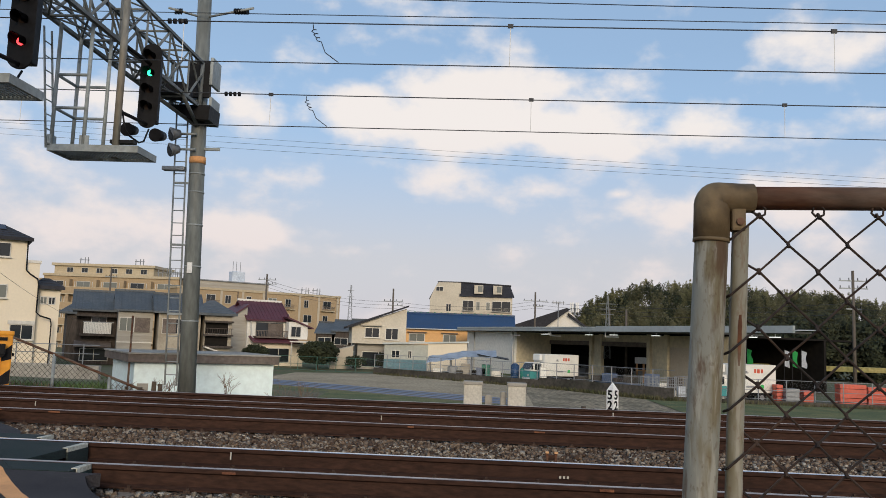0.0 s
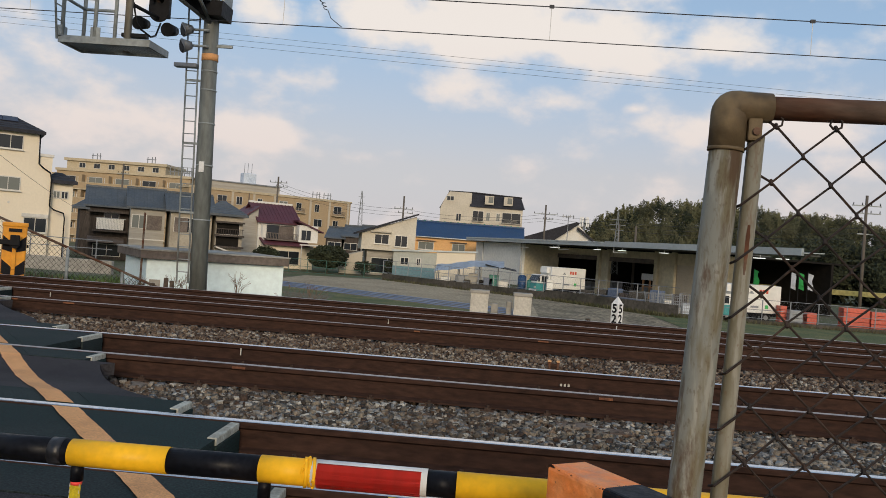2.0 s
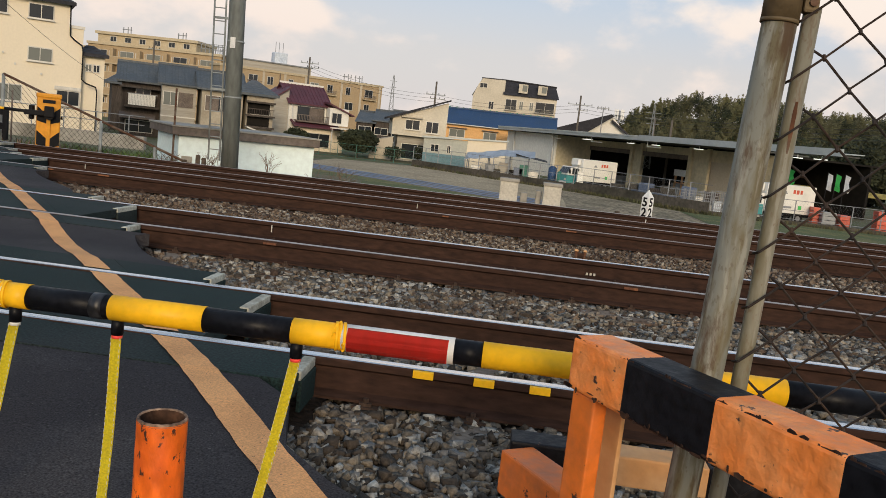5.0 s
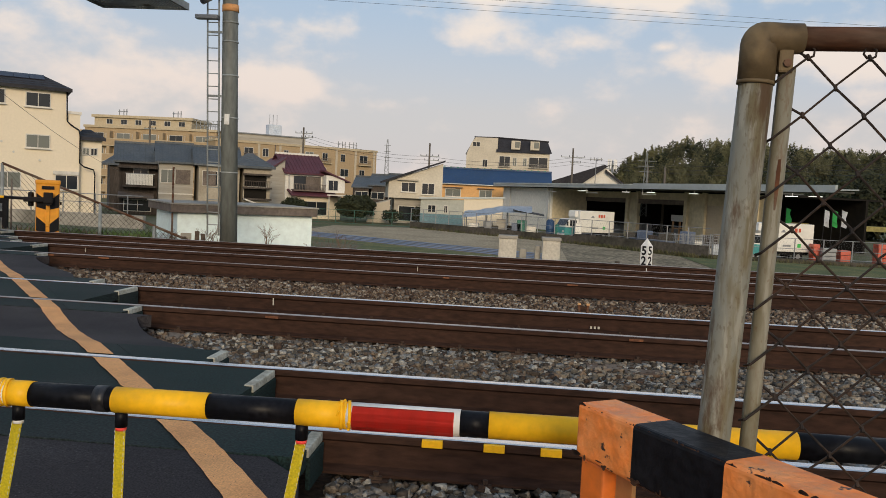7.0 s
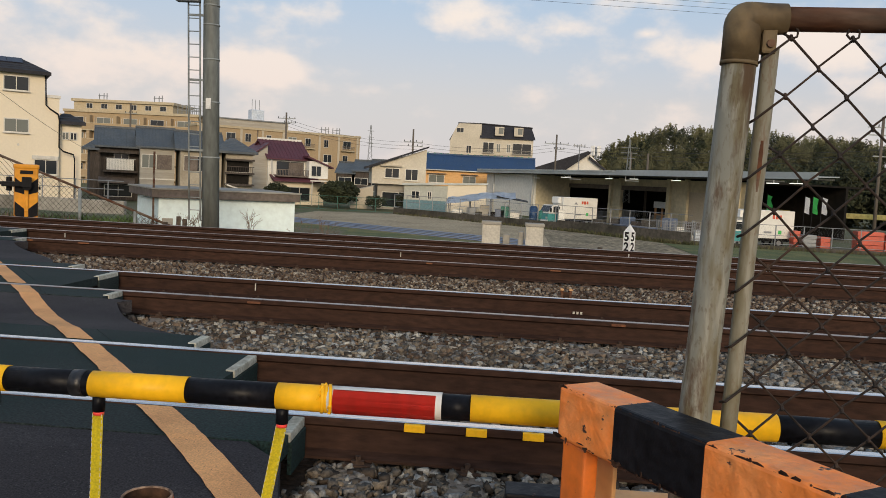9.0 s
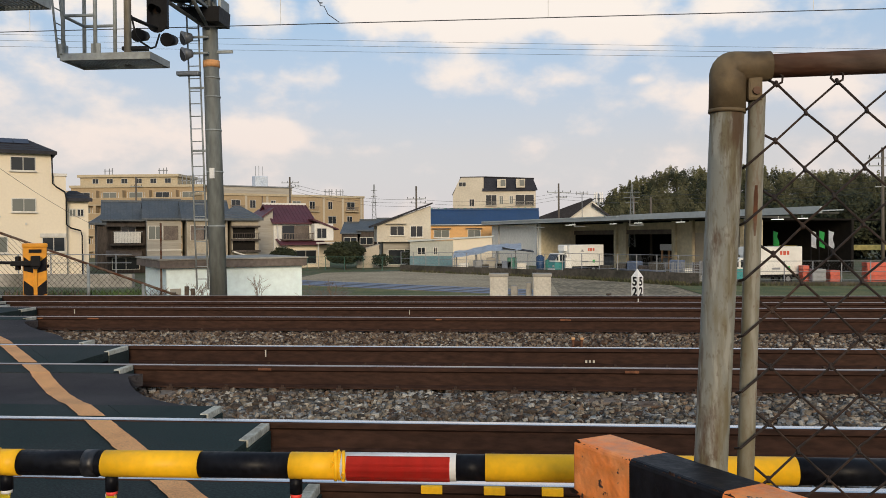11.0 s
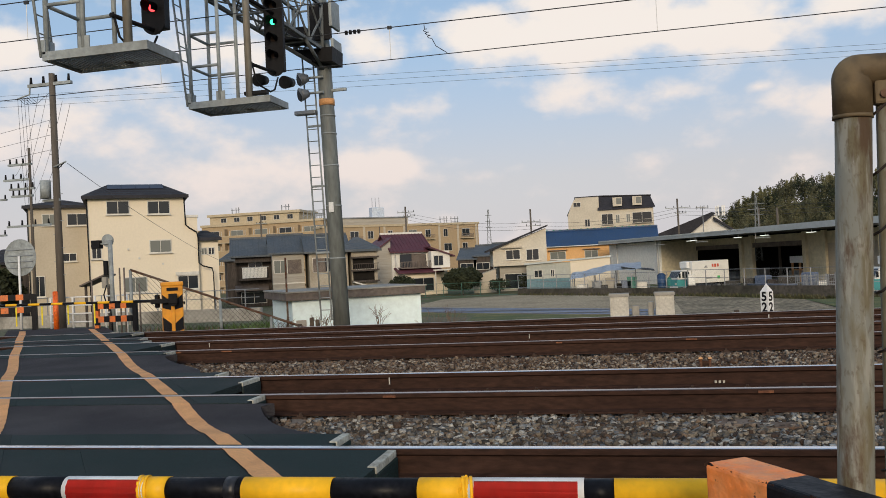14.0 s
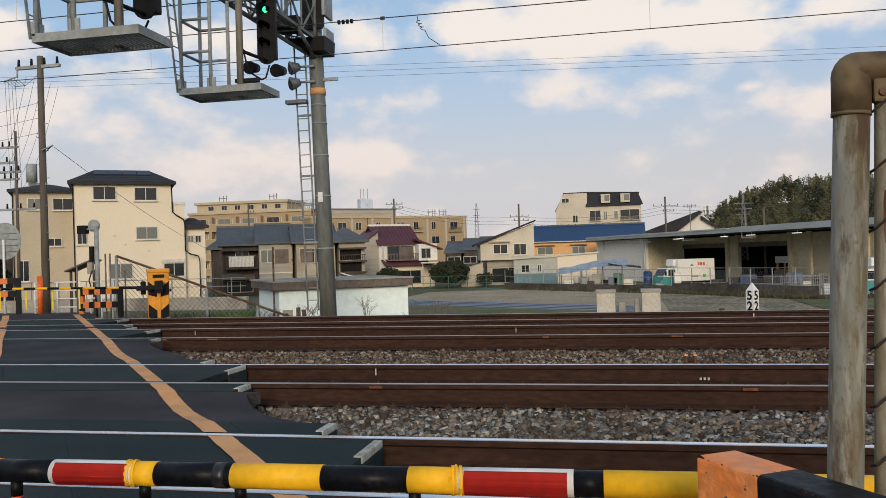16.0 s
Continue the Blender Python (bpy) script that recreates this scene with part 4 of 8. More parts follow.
# ---- orange and black guard fence beside the road
guard = thing("guard_fence", "chipped orange and black steel guard fence", "guard fence", (.27, 2.30, -.2), rz=math.degrees(math.atan2(-.62, .40)))
# own x runs along the beam, own y away from the road
H0, H1, W = .927, 1.060, .118
cuts = [(0, .203, "orange_top"), (.203, .465, "black_paint"), (.465, .75, "orange_top"), (.75, 1.06, "black_paint"), (1.06, 1.38, "orange_top")]
for x0, x1, c in cuts:
    bm = cube(x0 + (.0 if x0 else 0), x1, 0, W, H0, H1)
    bmesh.ops.bevel(bm, geom=[e for e in bm.edges if abs((e.verts[0].co - e.verts[1].co).x) > .01 or (x0 == 0 and e.verts[0].co.x < .001 and e.verts[1].co.x < .001)], offset=.011, segments=3, affect="EDGES", profile=.5)
    part("beam", bm, c, guard, ("orange" if c[0] == "o" else "black") + " painted beam section")
leg = part("post", cube(.015, .1, .01, .052, .0, H0, bevel=.006), "orange", guard, "orange upright plate")
part("post", cube(.02, .10, .10, .113, .1, H0, bevel=.003), "plain_orange", guard, "faded orange upright plate")
part("post", cube(1.25, 1.36, .01, .1, 0, H0, bevel=.008), "orange", guard)
# lower beam, set back behind the upper one
part("lower_beam", cube(-.50, .02, .17, .29, .41, .55, bevel=.008), "orange", guard, "orange lower beam section")
part("lower_beam", cube(.02, .3, .17, .29, .41, .55, bevel=.008), "black_paint", guard, "black lower beam section")
part("cross_beam", cube(.17, .36, 2.87, 2.99, .26, .36, bevel=.008), "black_paint", guard, "black cross beam section", world=True)
part("cross_beam", cube(.36, .80, 2.87, 2.99, .26, .36, bevel=.008), "plain_orange", guard, "faded orange cross beam section", world=True)
part("cross_beam", cube(.80, 1.2, 2.87, 2.99, .26, .36, bevel=.008), "black_paint", guard, "black cross beam section", world=True)
part("post", cube(.36, .42, 2.90, 2.96, -.2, .26, bevel=.005), "orange", guard, world=True)
part("post", cube(-.36, -.28, .19, .27, 0, .41, bevel=.006), "orange", guard)
part("brace", cube(.03, .08, .05, .2, .44, .50, bevel=.005), "orange", guard)
# chipped paint along the upper front edge
rc = random.Random(12)
for k in range(190):
    x = rc.uniform(.0, 1.3) if k % 5 else rc.choice((.0, .203, .465, .75)) + rc.uniform(.004, .02)
    w, hgt = .003 + .016 * rc.random() ** 3, rc.uniform(.0015, .0075)
    z = H1 - .007 + rc.uniform(-.004, .004) if k % 3 else H0 + rc.uniform(.004, .014)
    bm = bmesh.new()
    n = 7
    pts = [(x + w * math.cos(i * 6.283 / n) * rc.uniform(.6, 1.2), -.0004 + (.0045 if k % 3 else 0), z + hgt * math.sin(i * 6.283 / n) * rc.uniform(.6, 1.2)) for i in range(n)]
    prism(bm, pts, (0, -.002, .0008))
    part("paint_chip", bm, "darkrust", guard)

# ---- chain-link fence with pipe frame
FY = 2.2
fence = thing("chain_link_fence", "weathered pipe-framed chain-link fence with a rusty top rail", "fence", (.56, FY, -.2))
part("post", tube(bmesh.new(), (.523, FY, -.2), (.606, FY, 1.615), .0365, sides=28), "galv", fence, "stained galvanised pipe post", world=True)
bm = bmesh.new()
path = [(.6058, FY, 1.622), (.607, FY, 1.690)]
for i in range(7):
    a = i / 6 * math.pi / 2
    path.append((.607 + .016 * (1 - math.cos(a)), FY, 1.7016 + .016 * math.sin(a)))
path += [(.672, FY, 1.7176), (.698, FY, 1.7186)]
hose(bm, path, [.0395, .0395, .0395, .039, .0385, .038, .037, .036, .035, .0335, .0328], 24)
elbow = part("elbow", bm, "elbow", fence, "brown stained pipe elbow", world=True)
bm = bmesh.new()
tube(bm, (.6053, FY, 1.616), (.6056, FY, 1.624), .0402, sides=24)
part("collar", bm, "elbow", elbow, world=True)
part("bracket", cube(.646, .678, FY - .02, FY + .01, 1.641, 1.70, bevel=.006), "elbow", elbow, world=True)
part("bolt", tube(bmesh.new(), (.664, FY - .026, 1.662), (.664, FY - .015, 1.662), .009, sides=8), "rustpipe", elbow, world=True)
part("top_rail", tube(bmesh.new(), (.70, FY, 1.7185), (4.6, FY, 1.80), .0262, sides=20), "rustpipe", fence, "rusty top rail with flaking paint", world=True)
part("stretcher_post", tube(bmesh.new(), (.618, FY + .005, -.2), (.672, FY + .005, 1.655), .0185, sides=16), "thinpipe", fence, "thin pale pipe with a rust streak", world=True)
for x in (2.6, 4.6):
    part("post", tube(bmesh.new(), (x, FY, -.2), (x, FY, 1.76), .032, sides=16), "galv", fence, world=True)
part("bottom_rail", tube(bmesh.new(), (.56, FY, -.05), (4.6, FY, -.05), .017, sides=10), "rustpipe", fence, world=True)
# woven mesh: each wire zigzags and hooks the next
CELL_W, CELL_H = .1285, .1245
bm = bmesh.new()
cols = 22
rows_n = 28
for c in range(cols):
    x0 = .709 + c * CELL_W
    pts = []
    for r in range(rows_n + 1):
        z = 1.676 + (x0 - .7) * .021 - r * CELL_H / 2
        lean = -.000 - (1.65 - z) * .02
        x = x0 + lean + (CELL_W / 2 + .0035) * (r % 2) - .0017 + .004 * noise.noise((c * 1.3, r * .9, 5))
        y = FY - .012 + (.004 if r % 2 else -.004)
        pts.append((x, y, z))
    for p, q in zip(pts, pts[1:]):
        tube(bm, p, q, .0027, sides=6)
    # mirrored wire makes the diamonds
    for (p, q, k) in zip(pts, pts[1:], range(rows_n)):
        a = (2 * (x0 - (1.65 - p[2]) * .02) - p[0], p[1] + .003, p[2])
        b = (2 * (x0 - (1.65 - q[2]) * .02) - q[0], q[1] + .003, q[2])
        if c > 0:
            tube(bm, a, b, .0027, sides=6)
        elif k % 2 == 0:
            # the outer wires pass round the thin post
            tube(bm, p, (p[0] - .064, FY - .024, p[2] - .054), .003, sides=6)
            tube(bm, (p[0] - .064, FY - .024, p[2] - .054), (p[0] - .071, FY - .004, p[2] - .060), .003, sides=6)
            tube(bm, p, (p[0] - .040, FY + .028, p[2] + .034), .003, sides=6)
        if c < 12 and k % 2 == 0:
            tube(bm, (p[0], p[1] - .004, p[2] - .006), (p[0], p[1] + .005, p[2] + .006), .0041, sides=6)
        if c < 12 and k % 2:
            tube(bm, (p[0] - .002, p[1] - .006, p[2] - .006), (p[0] - .002, p[1] + .003, p[2] + .006), .0041, sides=6)
    z = 1.676 + (x0 - .7) * .021
    hose(bm, [(x0 + .014 * math.cos(a), FY - .012, z + .012 + .014 * math.sin(a)) for a in (-1.6, -.6, .4, 1.4, 2.4, 3.4, 4.4)], .0026, 6)
part("mesh", bm, "wire", fence, "dark rusty chain-link mesh", world=True)
bm = bmesh.new()
lines = []
for k in range(9):
    z = 1.455 - .014 * k
    half = (.14, .20, .24, .23, .25, .22, .18, .15, .10)[k]
    cx = .672 - (1.655 - z) * .0291
    lines.append([bm.verts.new((cx - .001 + .0189 * math.sin(a), FY + .005 - .0189 * math.cos(a), z)) for a in (-half, 0, half)])
for p, q in zip(lines, lines[1:]):
    for k in (0, 1):
        bm.faces.new((p[k], q[k], q[k + 1], p[k + 1]))
part("rust_streak", bm, "rustpipe", fence, "orange rust streak on the thin pipe", world=True)

# ---- signal bridge over the tracks
BX, PY = -6.95, 19.6
bridge = thing("signal_bridge", "grey lattice signal bridge on round steel posts over the tracks", "signal bridge", (BX, PY, -.3))
part("post", tube(bmesh.new(), (-6.86, PY, -.3), (-7.10, PY, 9.8), .205, .165, sides=28), "post", bridge, "grey-green tapered round post", world=True)
part("post", tube(bmesh.new(), (BX - .1, .8, -.3), (BX - .1, .8, 9.8), .205, .165, sides=24), "post", bridge, world=True)
for z in (1.6, 2.9, 3.9, 5.15, 4.7):
    part("band", tube(bmesh.new(), (-6.86 - .024 * z, PY, z), (-6.86 - .024 * z, PY, z + .035), .212 - .004 * z, sides=24), "steel", bridge, world=True)
part("orange_band", tube(bmesh.new(), (-6.99, PY, 5.42), (-6.995, PY, 5.58), .196, sides=24), "line", bridge, "faded orange band", world=True)
part("sign_plate", cube(-6.98, -6.86, PY - .235, PY - .215, 2.75, 3.0, bevel=.004), "white", bridge, "small white plate", world=True)
# lattice beam
X0, X1, Z0, Z1 = -7.65, -6.92, 6.75, 7.85
for x in (X0, X1):
    for z in (Z0, Z1):
        part("chord", cube(x - .035, x + .035, .8, PY, z - .035, z + .035), "beam_steel", bridge, world=True)
n = 16
step = (PY - .8) / n
for i in range(n):
    y0, y1 = .8 + i * step, .8 + (i + 1) * step
    for x in (X0, X1):
        part("diagonal", tube(bmesh.new(), (x, y0, Z0 if i % 2 else Z1), (x, y1, Z1 if i % 2 else Z0), .03, sides=6), "beam_steel", bridge, world=True)
        part("diagonal", tube(bmesh.new(), (x, y0, Z1 if i % 2 else Z0), (x, y1, Z0 if i % 2 else Z1), .024, sides=6), "beam_steel", bridge, world=True)
    part("cross_bar", tube(bmesh.new(), (X1, y0, Z0), (X0, y1, Z0), .02, sides=6), "beam_steel", bridge, world=True)
    for z in (Z0, Z1):
        part("cross_bar", tube(bmesh.new(), (X0, y1, z), (X1, y1, z), .026, sides=6), "beam_steel", bridge, world=True)
        part("cross_bar", tube(bmesh.new(), (X0, y0, z), (X1, y1, z), .02, sides=6), "beam_steel", bridge, world=True)
    for x in (X0, X1):
        part("upright", tube(bmesh.new(), (x, y1, Z0), (x, y1, Z1), .024, sides=6), "beam_steel", bridge, world=True)
for x in (X0, X1):
    part("knee_brace", tube(bmesh.new(), (x, PY - 1.5, Z0), (-7.0, PY - .1, 6.3), .045, sides=8), "beam_steel", bridge, world=True)
    part("end_frame", tube(bmesh.new(), (x, PY - .3, Z0), (x, PY - .3, Z1), .05, sides=8), "beam_steel", bridge, world=True)
bm = bmesh.new()
prism(bm, [(-7.16, PY - .5, 6.42), (-6.62, PY - .5, 6.40), (-6.60, PY - .5, 6.75), (-7.62, PY - .5, 6.75)], (0, .75, 0))
part("bracket_plate", bm, "dark", bridge, "dark tapered bracket at the post", world=True)
part("gusset", cube(-6.70, -6.62, PY - .35, PY + .25, 6.45, 7.0, bevel=.02), "steel", bridge, world=True)
part("gusset", cube(-6.72, -6.64, PY - .35, PY + .25, 7.3, 7.98, bevel=.02), "steel", bridge, world=True)
part("clamp", cube(-7.3, -6.7, PY - .28, PY - .2, 7.0, 7.9, bevel=.02), "dark", bridge, "dark clamp plate round the post", world=True)
part("beam_box", cube(-7.6, -6.95, PY - 1.35, PY - .7, 6.78, 7.05, bevel=.02), "dark", bridge, "dark junction box in the beam end", world=True)
# narrow walkway of bars between the lower chords
bm = bmesh.new()
for x in (-7.48, -7.28, -7.08):
    box(bm, x - .02, x + .02, 1.2, PY - .4, Z0 + .06, Z0 + .09)
part("walkway", bm, "beam_steel", bridge, "narrow walkway bars", world=True)
# ladder on the post
for dx in (-.14, .14):
    part("ladder_rail", tube(bmesh.new(), (-7.22 + dx - .0, PY - .1, .1), (-7.42 + dx, PY - .1, 6.9), .022, sides=8), "steel", bridge, world=True)
for i in range(22):
    z = .35 + i * .3
    part("rung", tube(bmesh.new(), (-7.37 - .029 * z, PY - .1, z), (-7.09 - .029 * z, PY - .1, z), .012, sides=6), "steel", bridge, world=True)
for z in (1.75, 3.4, 4.9):
    part("ladder_stay", cube(-7.36 - .028 * z, -6.85, PY - .12, PY - .07, z, z + .05), "steel", bridge, world=True)
# brackets with insulators on the post
for z, s in ((9.12, 1), (9.10, -.55)):
    a = part("wire_bracket", tube(bmesh.new(), (-7.05, PY, z), (-7.05 + s * 1.35, PY - .5, z + .05), .03, sides=8), "steel", bridge, world=True)
    bm = bmesh.new()
    for k in range(5):
        tube(bm, (-7.05 + s * (.85 + .07 * k), PY - .33, z + .03), (-7.05 + s * (.88 + .07 * k), PY - .34, z + .03), .075, sides=12)
    part("insulator", bm, "dark", a, world=True)
for z, dx in ((5.15, .45),):
    part("side_bracket", cube(-6.9, -6.9 + dx, PY - .06, PY + .0, z + .6, z + .67, bevel=.01), "steel", bridge, world=True)
part("cable_box", cube(-7.75, -7.2, PY - .3, PY - .1, 5.2, 5.3, bevel=.02), "cage", bridge, world=True)


def horn(y, z, label):
    h = thing("loudspeaker", label, "loudspeaker", (-7.42, y, z), group="loudspeakers on the post")
    part("bracket", tube(bmesh.new(), (.45, .0, 0), (.05, 0, 0), .03, sides=8), "steel", h)
    bm = tube(bmesh.new(), (.05, 0, 0), (-.12, -.14, -.05), .09, .17, sides=20)
    part("bell", bm, "cage", h)
    part("mouth", tube(bmesh.new(), (-.12, -.141, -.05), (-.125, -.146, -.051), .15, sides=20), "dark", h)


horn(PY - .25, 6.1, "pale grey horn loudspeaker on the signal post")
horn(PY - .25, 5.72, "dark-mouthed horn loudspeaker on the signal post")


def platform(py, lit, label, drop, aside, indicators):
    """A hanging work platform with its colour light signal."""
    p = thing("signal_platform", label, "signal platform", (-6.82, py, 4.45), group="signal platforms")
    x0, x1, y0, y1 = -.80, .82, -.42, .40
    # floor: edge frame and grating slats
    for b in ((x0, x1, y0, y0 + .05), (x0, x1, y1 - .05, y1), (x0, x0 + .05, y0 + .052, y1 - .052), (x1 - .05, x1, y0 + .052, y1 - .052)):
        part("floor_frame", cube(b[0], b[1], b[2], b[3], -.03, .09), "steel", p)
    bm = bmesh.new()
    for i in range(26):
        x = x0 + .05 + (x1 - x0 - .1) * i / 26
        box(bm, x, x + .022, y0 + .05, y1 - .05, 0, .05)
    part("grating", bm, "steel", p, "steel bar grating floor")
    for x in (x0 + .04, x0 + .62):
        for y in (y0 + .05, y1 - .05):
            part("hanger", tube(bmesh.new(), (x, y, 0), (x, y, 2.3), .035, sides=8), "steel", p)
    for z in (.75, 1.35):
        part("guard_rail", tube(bmesh.new(), (x0 + .04, y0 + .05, z), (x0 + .04, y1 - .05, z), .028, sides=8), "steel", p)
        part("guard_rail", tube(bmesh.new(), (x0 + .04, y0 + .05, z), (x0 + .62, y0 + .05, z), .028, sides=8), "steel", p)
        part("guard_rail", tube(bmesh.new(), (x0 + .04, y1 - .05, z), (x0 + .62, y1 - .05, z), .028, sides=8), "steel", p)
    for dy in (0, .26):
        part("ladder_rail", tube(bmesh.new(), (x0 - .22, y0 - .05 + dy, 2.2), (x0 - .02, y0 + .0 + dy, .02), .02, sides=8), "steel", p)
    for i in range(8):
        k = i / 8
        part("rung", tube(bmesh.new(), (x0 - .02 - .2 * k, y0 - .05 * k, .1 + 2.1 * k), (x0 - .02 - .2 * k, y0 + .26 - .05 * k, .1 + 2.1 * k), .011, sides=6), "steel", p)
    part("gusset", cube(x0 - .02, x0 + .05, y0, y0 + .2, .06, .26), "steel", p)
    part("gusset", cube(x0 + .55, x0 + .72, y0 + .03, y0 + .05, .06, .26), "steel", p)
    part("mast", tube(bmesh.new(), (.12, .22, 0), (.12, .22, 3.2), .065, sides=14), "galvmast", p, "rust-streaked signal mast")
    s = thing("railway_signal", "black colour light signal with " + lit + " light showing", "railway signal", (-6.64 + aside, py + 1.25, 5.30 - drop), group="railway signals")
    oval = [(.20 * math.cos(a), 0, (1.72 if k < 11 else .42) + .20 * math.sin(a)) for k, a in ((k, (k - (k > 10)) * math.pi / 10) for k in range(22))]
    part("backboard", prism(bmesh.new(), oval, (0, .035, 0)), "dark", s, "black round-ended backboard")
    part("case", cube(-.12, .12, .035, .3, .35, 1.75, bevel=.02), "dark", s)
    for k, z in enumerate((1.66, 1.32, .98, .64)):
        on = (lit == "green" and k == 1) or (lit == "red" and k == 3)
        part("lens", tube(bmesh.new(), (0, -.012, z), (0, .0, z), .062, sides=18), ("lamp_" + lit) if on else "lamp_off", s, lit + " lit lens" if on else "unlit lens")
        bm = bmesh.new()
        rows = []
        for i in range(15):
            a = math.radians(-40 + 260 * i / 14)
            rows.append((bm.verts.new((.085 * math.cos(a), 0, z + .085 * math.sin(a))), bm.verts.new((.085 * math.cos(a), -.20 - .05 * math.sin(a), z + .085 * math.sin(a) - .02))))
        for p0, p1 in zip(rows, rows[1:]):
            bm.faces.new((p0[0], p1[0], p1[1], p0[1])).smooth = True
        bmesh.ops.solidify(bm, geom=bm.faces[:], thickness=.006)
        part("hood", bm, "dark", s)
    for dx, dz in indicators:
        part("lower_lamp", tube(bmesh.new(), (dx, .1, dz + .2), (dx - .03, -.2, dz + .15), .09, .13, sides=16), "dark", s, "small hooded indicator")
    part("arm", tube(bmesh.new(), (.0, .15, .3), (-.06, -1.0, .25), .035, sides=8), "dark", s)
    part("arm", tube(bmesh.new(), (.0, .15, 1.5), (-.06, -1.0, 1.5), .035, sides=8), "dark", s)
    part("base_arm", cube(-.2, .25, -1.05, -.9, -.35, -.28, bevel=.01), "dark", s)
    part("conduit", hose(bmesh.new(), [(-.06, -.95, .3), (-.0, -.9, -.05), (.05, -.8, -.15), (.1, -.5, -.2), (.06, -.2, -.1), (.03, .05, .2)], .018, 8), "dark", s)


platform(14.42, "green", "steel work platform with a grating floor hung under the bridge", .23, .03, ((-.27, -.02), (.30, -.12)))
platform(10.55, "red", "steel work platform with a grating floor beside a red signal", .37, -.28, ())

# ---- overhead line


def span(name, label, pts, r, group=""):
    return solid(name, hose(bmesh.new(), pts, r, 5), "cable", label, "overhead wire", group)


def sagging(x0, x1, y0, y1, z0, z1, sag, n=24):
    return [(x0 + (x1 - x0) * i / n, y0 + (y1 - y0) * i / n, z0 + (z1 - z0) * i / n - 4 * sag * (i / n) * (1 - i / n)) for i in range(n + 1)]


for (y, zc, zm, xs_) in ((18.05, 6.0, 6.72, (-10.6, -4.85, .97, 6.45, 12.1, 17.8)), (14.65, 6.30, 7.05, (-11.5, -5.6, .40, 6.1, 11.9, 17.6))):
    cat = thing("overhead_line", "contact wire hung from a carrying wire by droppers", "overhead line", (0, y, zc), group="overhead lines")
    part("contact_wire", hose(bmesh.new(), [(x, y, zc) for x in range(-60, 61, 10)], .0095, 6), "cable", cat, world=True)
    part("carrying_wire", hose(bmesh.new(), [(x, y, zm + .00012 * (x - 3) ** 2) for x in range(-60, 61, 4)], .011, 6), "cable", cat, world=True)
    for x in xs_:
        part("dropper", tube(bmesh.new(), (x, y, zc), (x, y, zm + .03), .0075, sides=5), "white", cat, "pale dropper", world=True)
        part("dropper_clip", cube(x - .05, x + .05, y - .02, y + .02, zm - .03, zm + .04), "cable", cat, world=True)
    x = -4.05 if y > 16 else -3.2
    pts = [(x, y, zm - .02)] + [(x + .05 * math.sin(i * 1.5) + .01 * i, y + .05 * math.cos(i * 1.5), zm - .1 - .018 * i) for i in range(14)] + [(x + .25, y, zc + .2), (x + .5, y, zc + .02)]
    part("jumper", hose(bmesh.new(), pts, .009, 5), "cable", cat, "curled jumper wire", world=True)
    for k in range(4):
        part("insulator", tube(bmesh.new(), (-5.9 + .1 * k, y, zm), (-5.85 + .1 * k, y, zm), .05, sides=10), "dark", cat, world=True)
span("feeder_wire", "thin feeder wire above the tracks", sagging(-60, 60, 14.5, 14.5, 8.08, 6.81, 0), .009, "feeder wires")
span("feeder_wire", "thin feeder wire above the tracks", sagging(-60, 60, 19.3, 19.3, 9.4, 9.2, .2), .011, "feeder wires")
span("feeder_wire", "thin feeder wire above the tracks", sagging(-60, 60, 15.5, 15.5, 8.55, 8.2, .1), .009, "feeder wires")
for k in range(3):
    span("power_line", "thin distant power line", sagging(-60, 70, 30, 30 + k, 10.3 + .3 * k, 5.6 + .3 * k, .25), .005, "power lines")

# ---- kilometre post, pillars and hut beyond the tracks
km = thing("kilometre_post", "white pointed kilometre post with black numerals", "kilometre post", (2.97, 18.95, -.3), rz=45)
bm = bmesh.new()
h = .093
prism(bm, [(-h, -h, 0), (h, -h, 0), (h, h, 0), (-h, h, 0)], (0, 0, .72))
part("shaft", bm, "white", km)
bm = bmesh.new()
base = [bm.verts.new(p) for p in ((-h, -h, .72), (h, -h, .72), (h, h, .72), (-h, h, .72))]
tipv = bm.verts.new((0, 0, .9))
for i in range(4):
    bm.faces.new((base[i], base[(i + 1) % 4], tipv))
part("point", bm, "white", km)
for digit, z in (("5", .55), ("2", .32), ("2", .09)):
    for spin, at in ((0, (0, -h - .002)), (-90, (-h - .002, 0))):
        cu = bpy.data.curves.new("numeral", "FONT")
        cu.body, cu.size, cu.align_x, cu.extrude, cu.offset = digit, .27, "CENTER", .001, .008
        ob = new("numeral", cu)
        me = bpy.data.meshes.new_from_object(ob)
        bpy.data.objects.remove(ob)
        me.materials.append(M["dark"])
        o = new("numeral", me)
        o.parent = km
        o.matrix_basis = pose(at[0], at[1], z - .02, 90, 0, spin)
        o["label"] = "black numeral"
for x0, x1 in ((-.37, .10), (.67, 1.13)):
    pil = thing("concrete_pillar", "pale square concrete pillar with a cap slab", "pillar", ((x0 + x1) / 2, 20.2, -.5), group="concrete pillars")
    w = (x1 - x0) / 2
    part("shaft", cube(-w + .02, w - .02, -.2, .2, 0, .87, bevel=.012), "palecon", pil)
    part("cap", cube(-w, w, -.23, .23, .87, .945, bevel=.012), "wallconc", pil, "darker weathered cap")
solid("stone_stub", cube(.15, .32, 20.1, 20.3, -.5, .15, bevel=.03), "wallconc", "dark weathered stone stub", "post", group="stone stubs")
solid("stone_stub", cube(.52, .66, 20.3, 20.5, -.5, .22, bevel=.03), "wallconc", "dark weathered stone stub", "post", group="stone stubs")

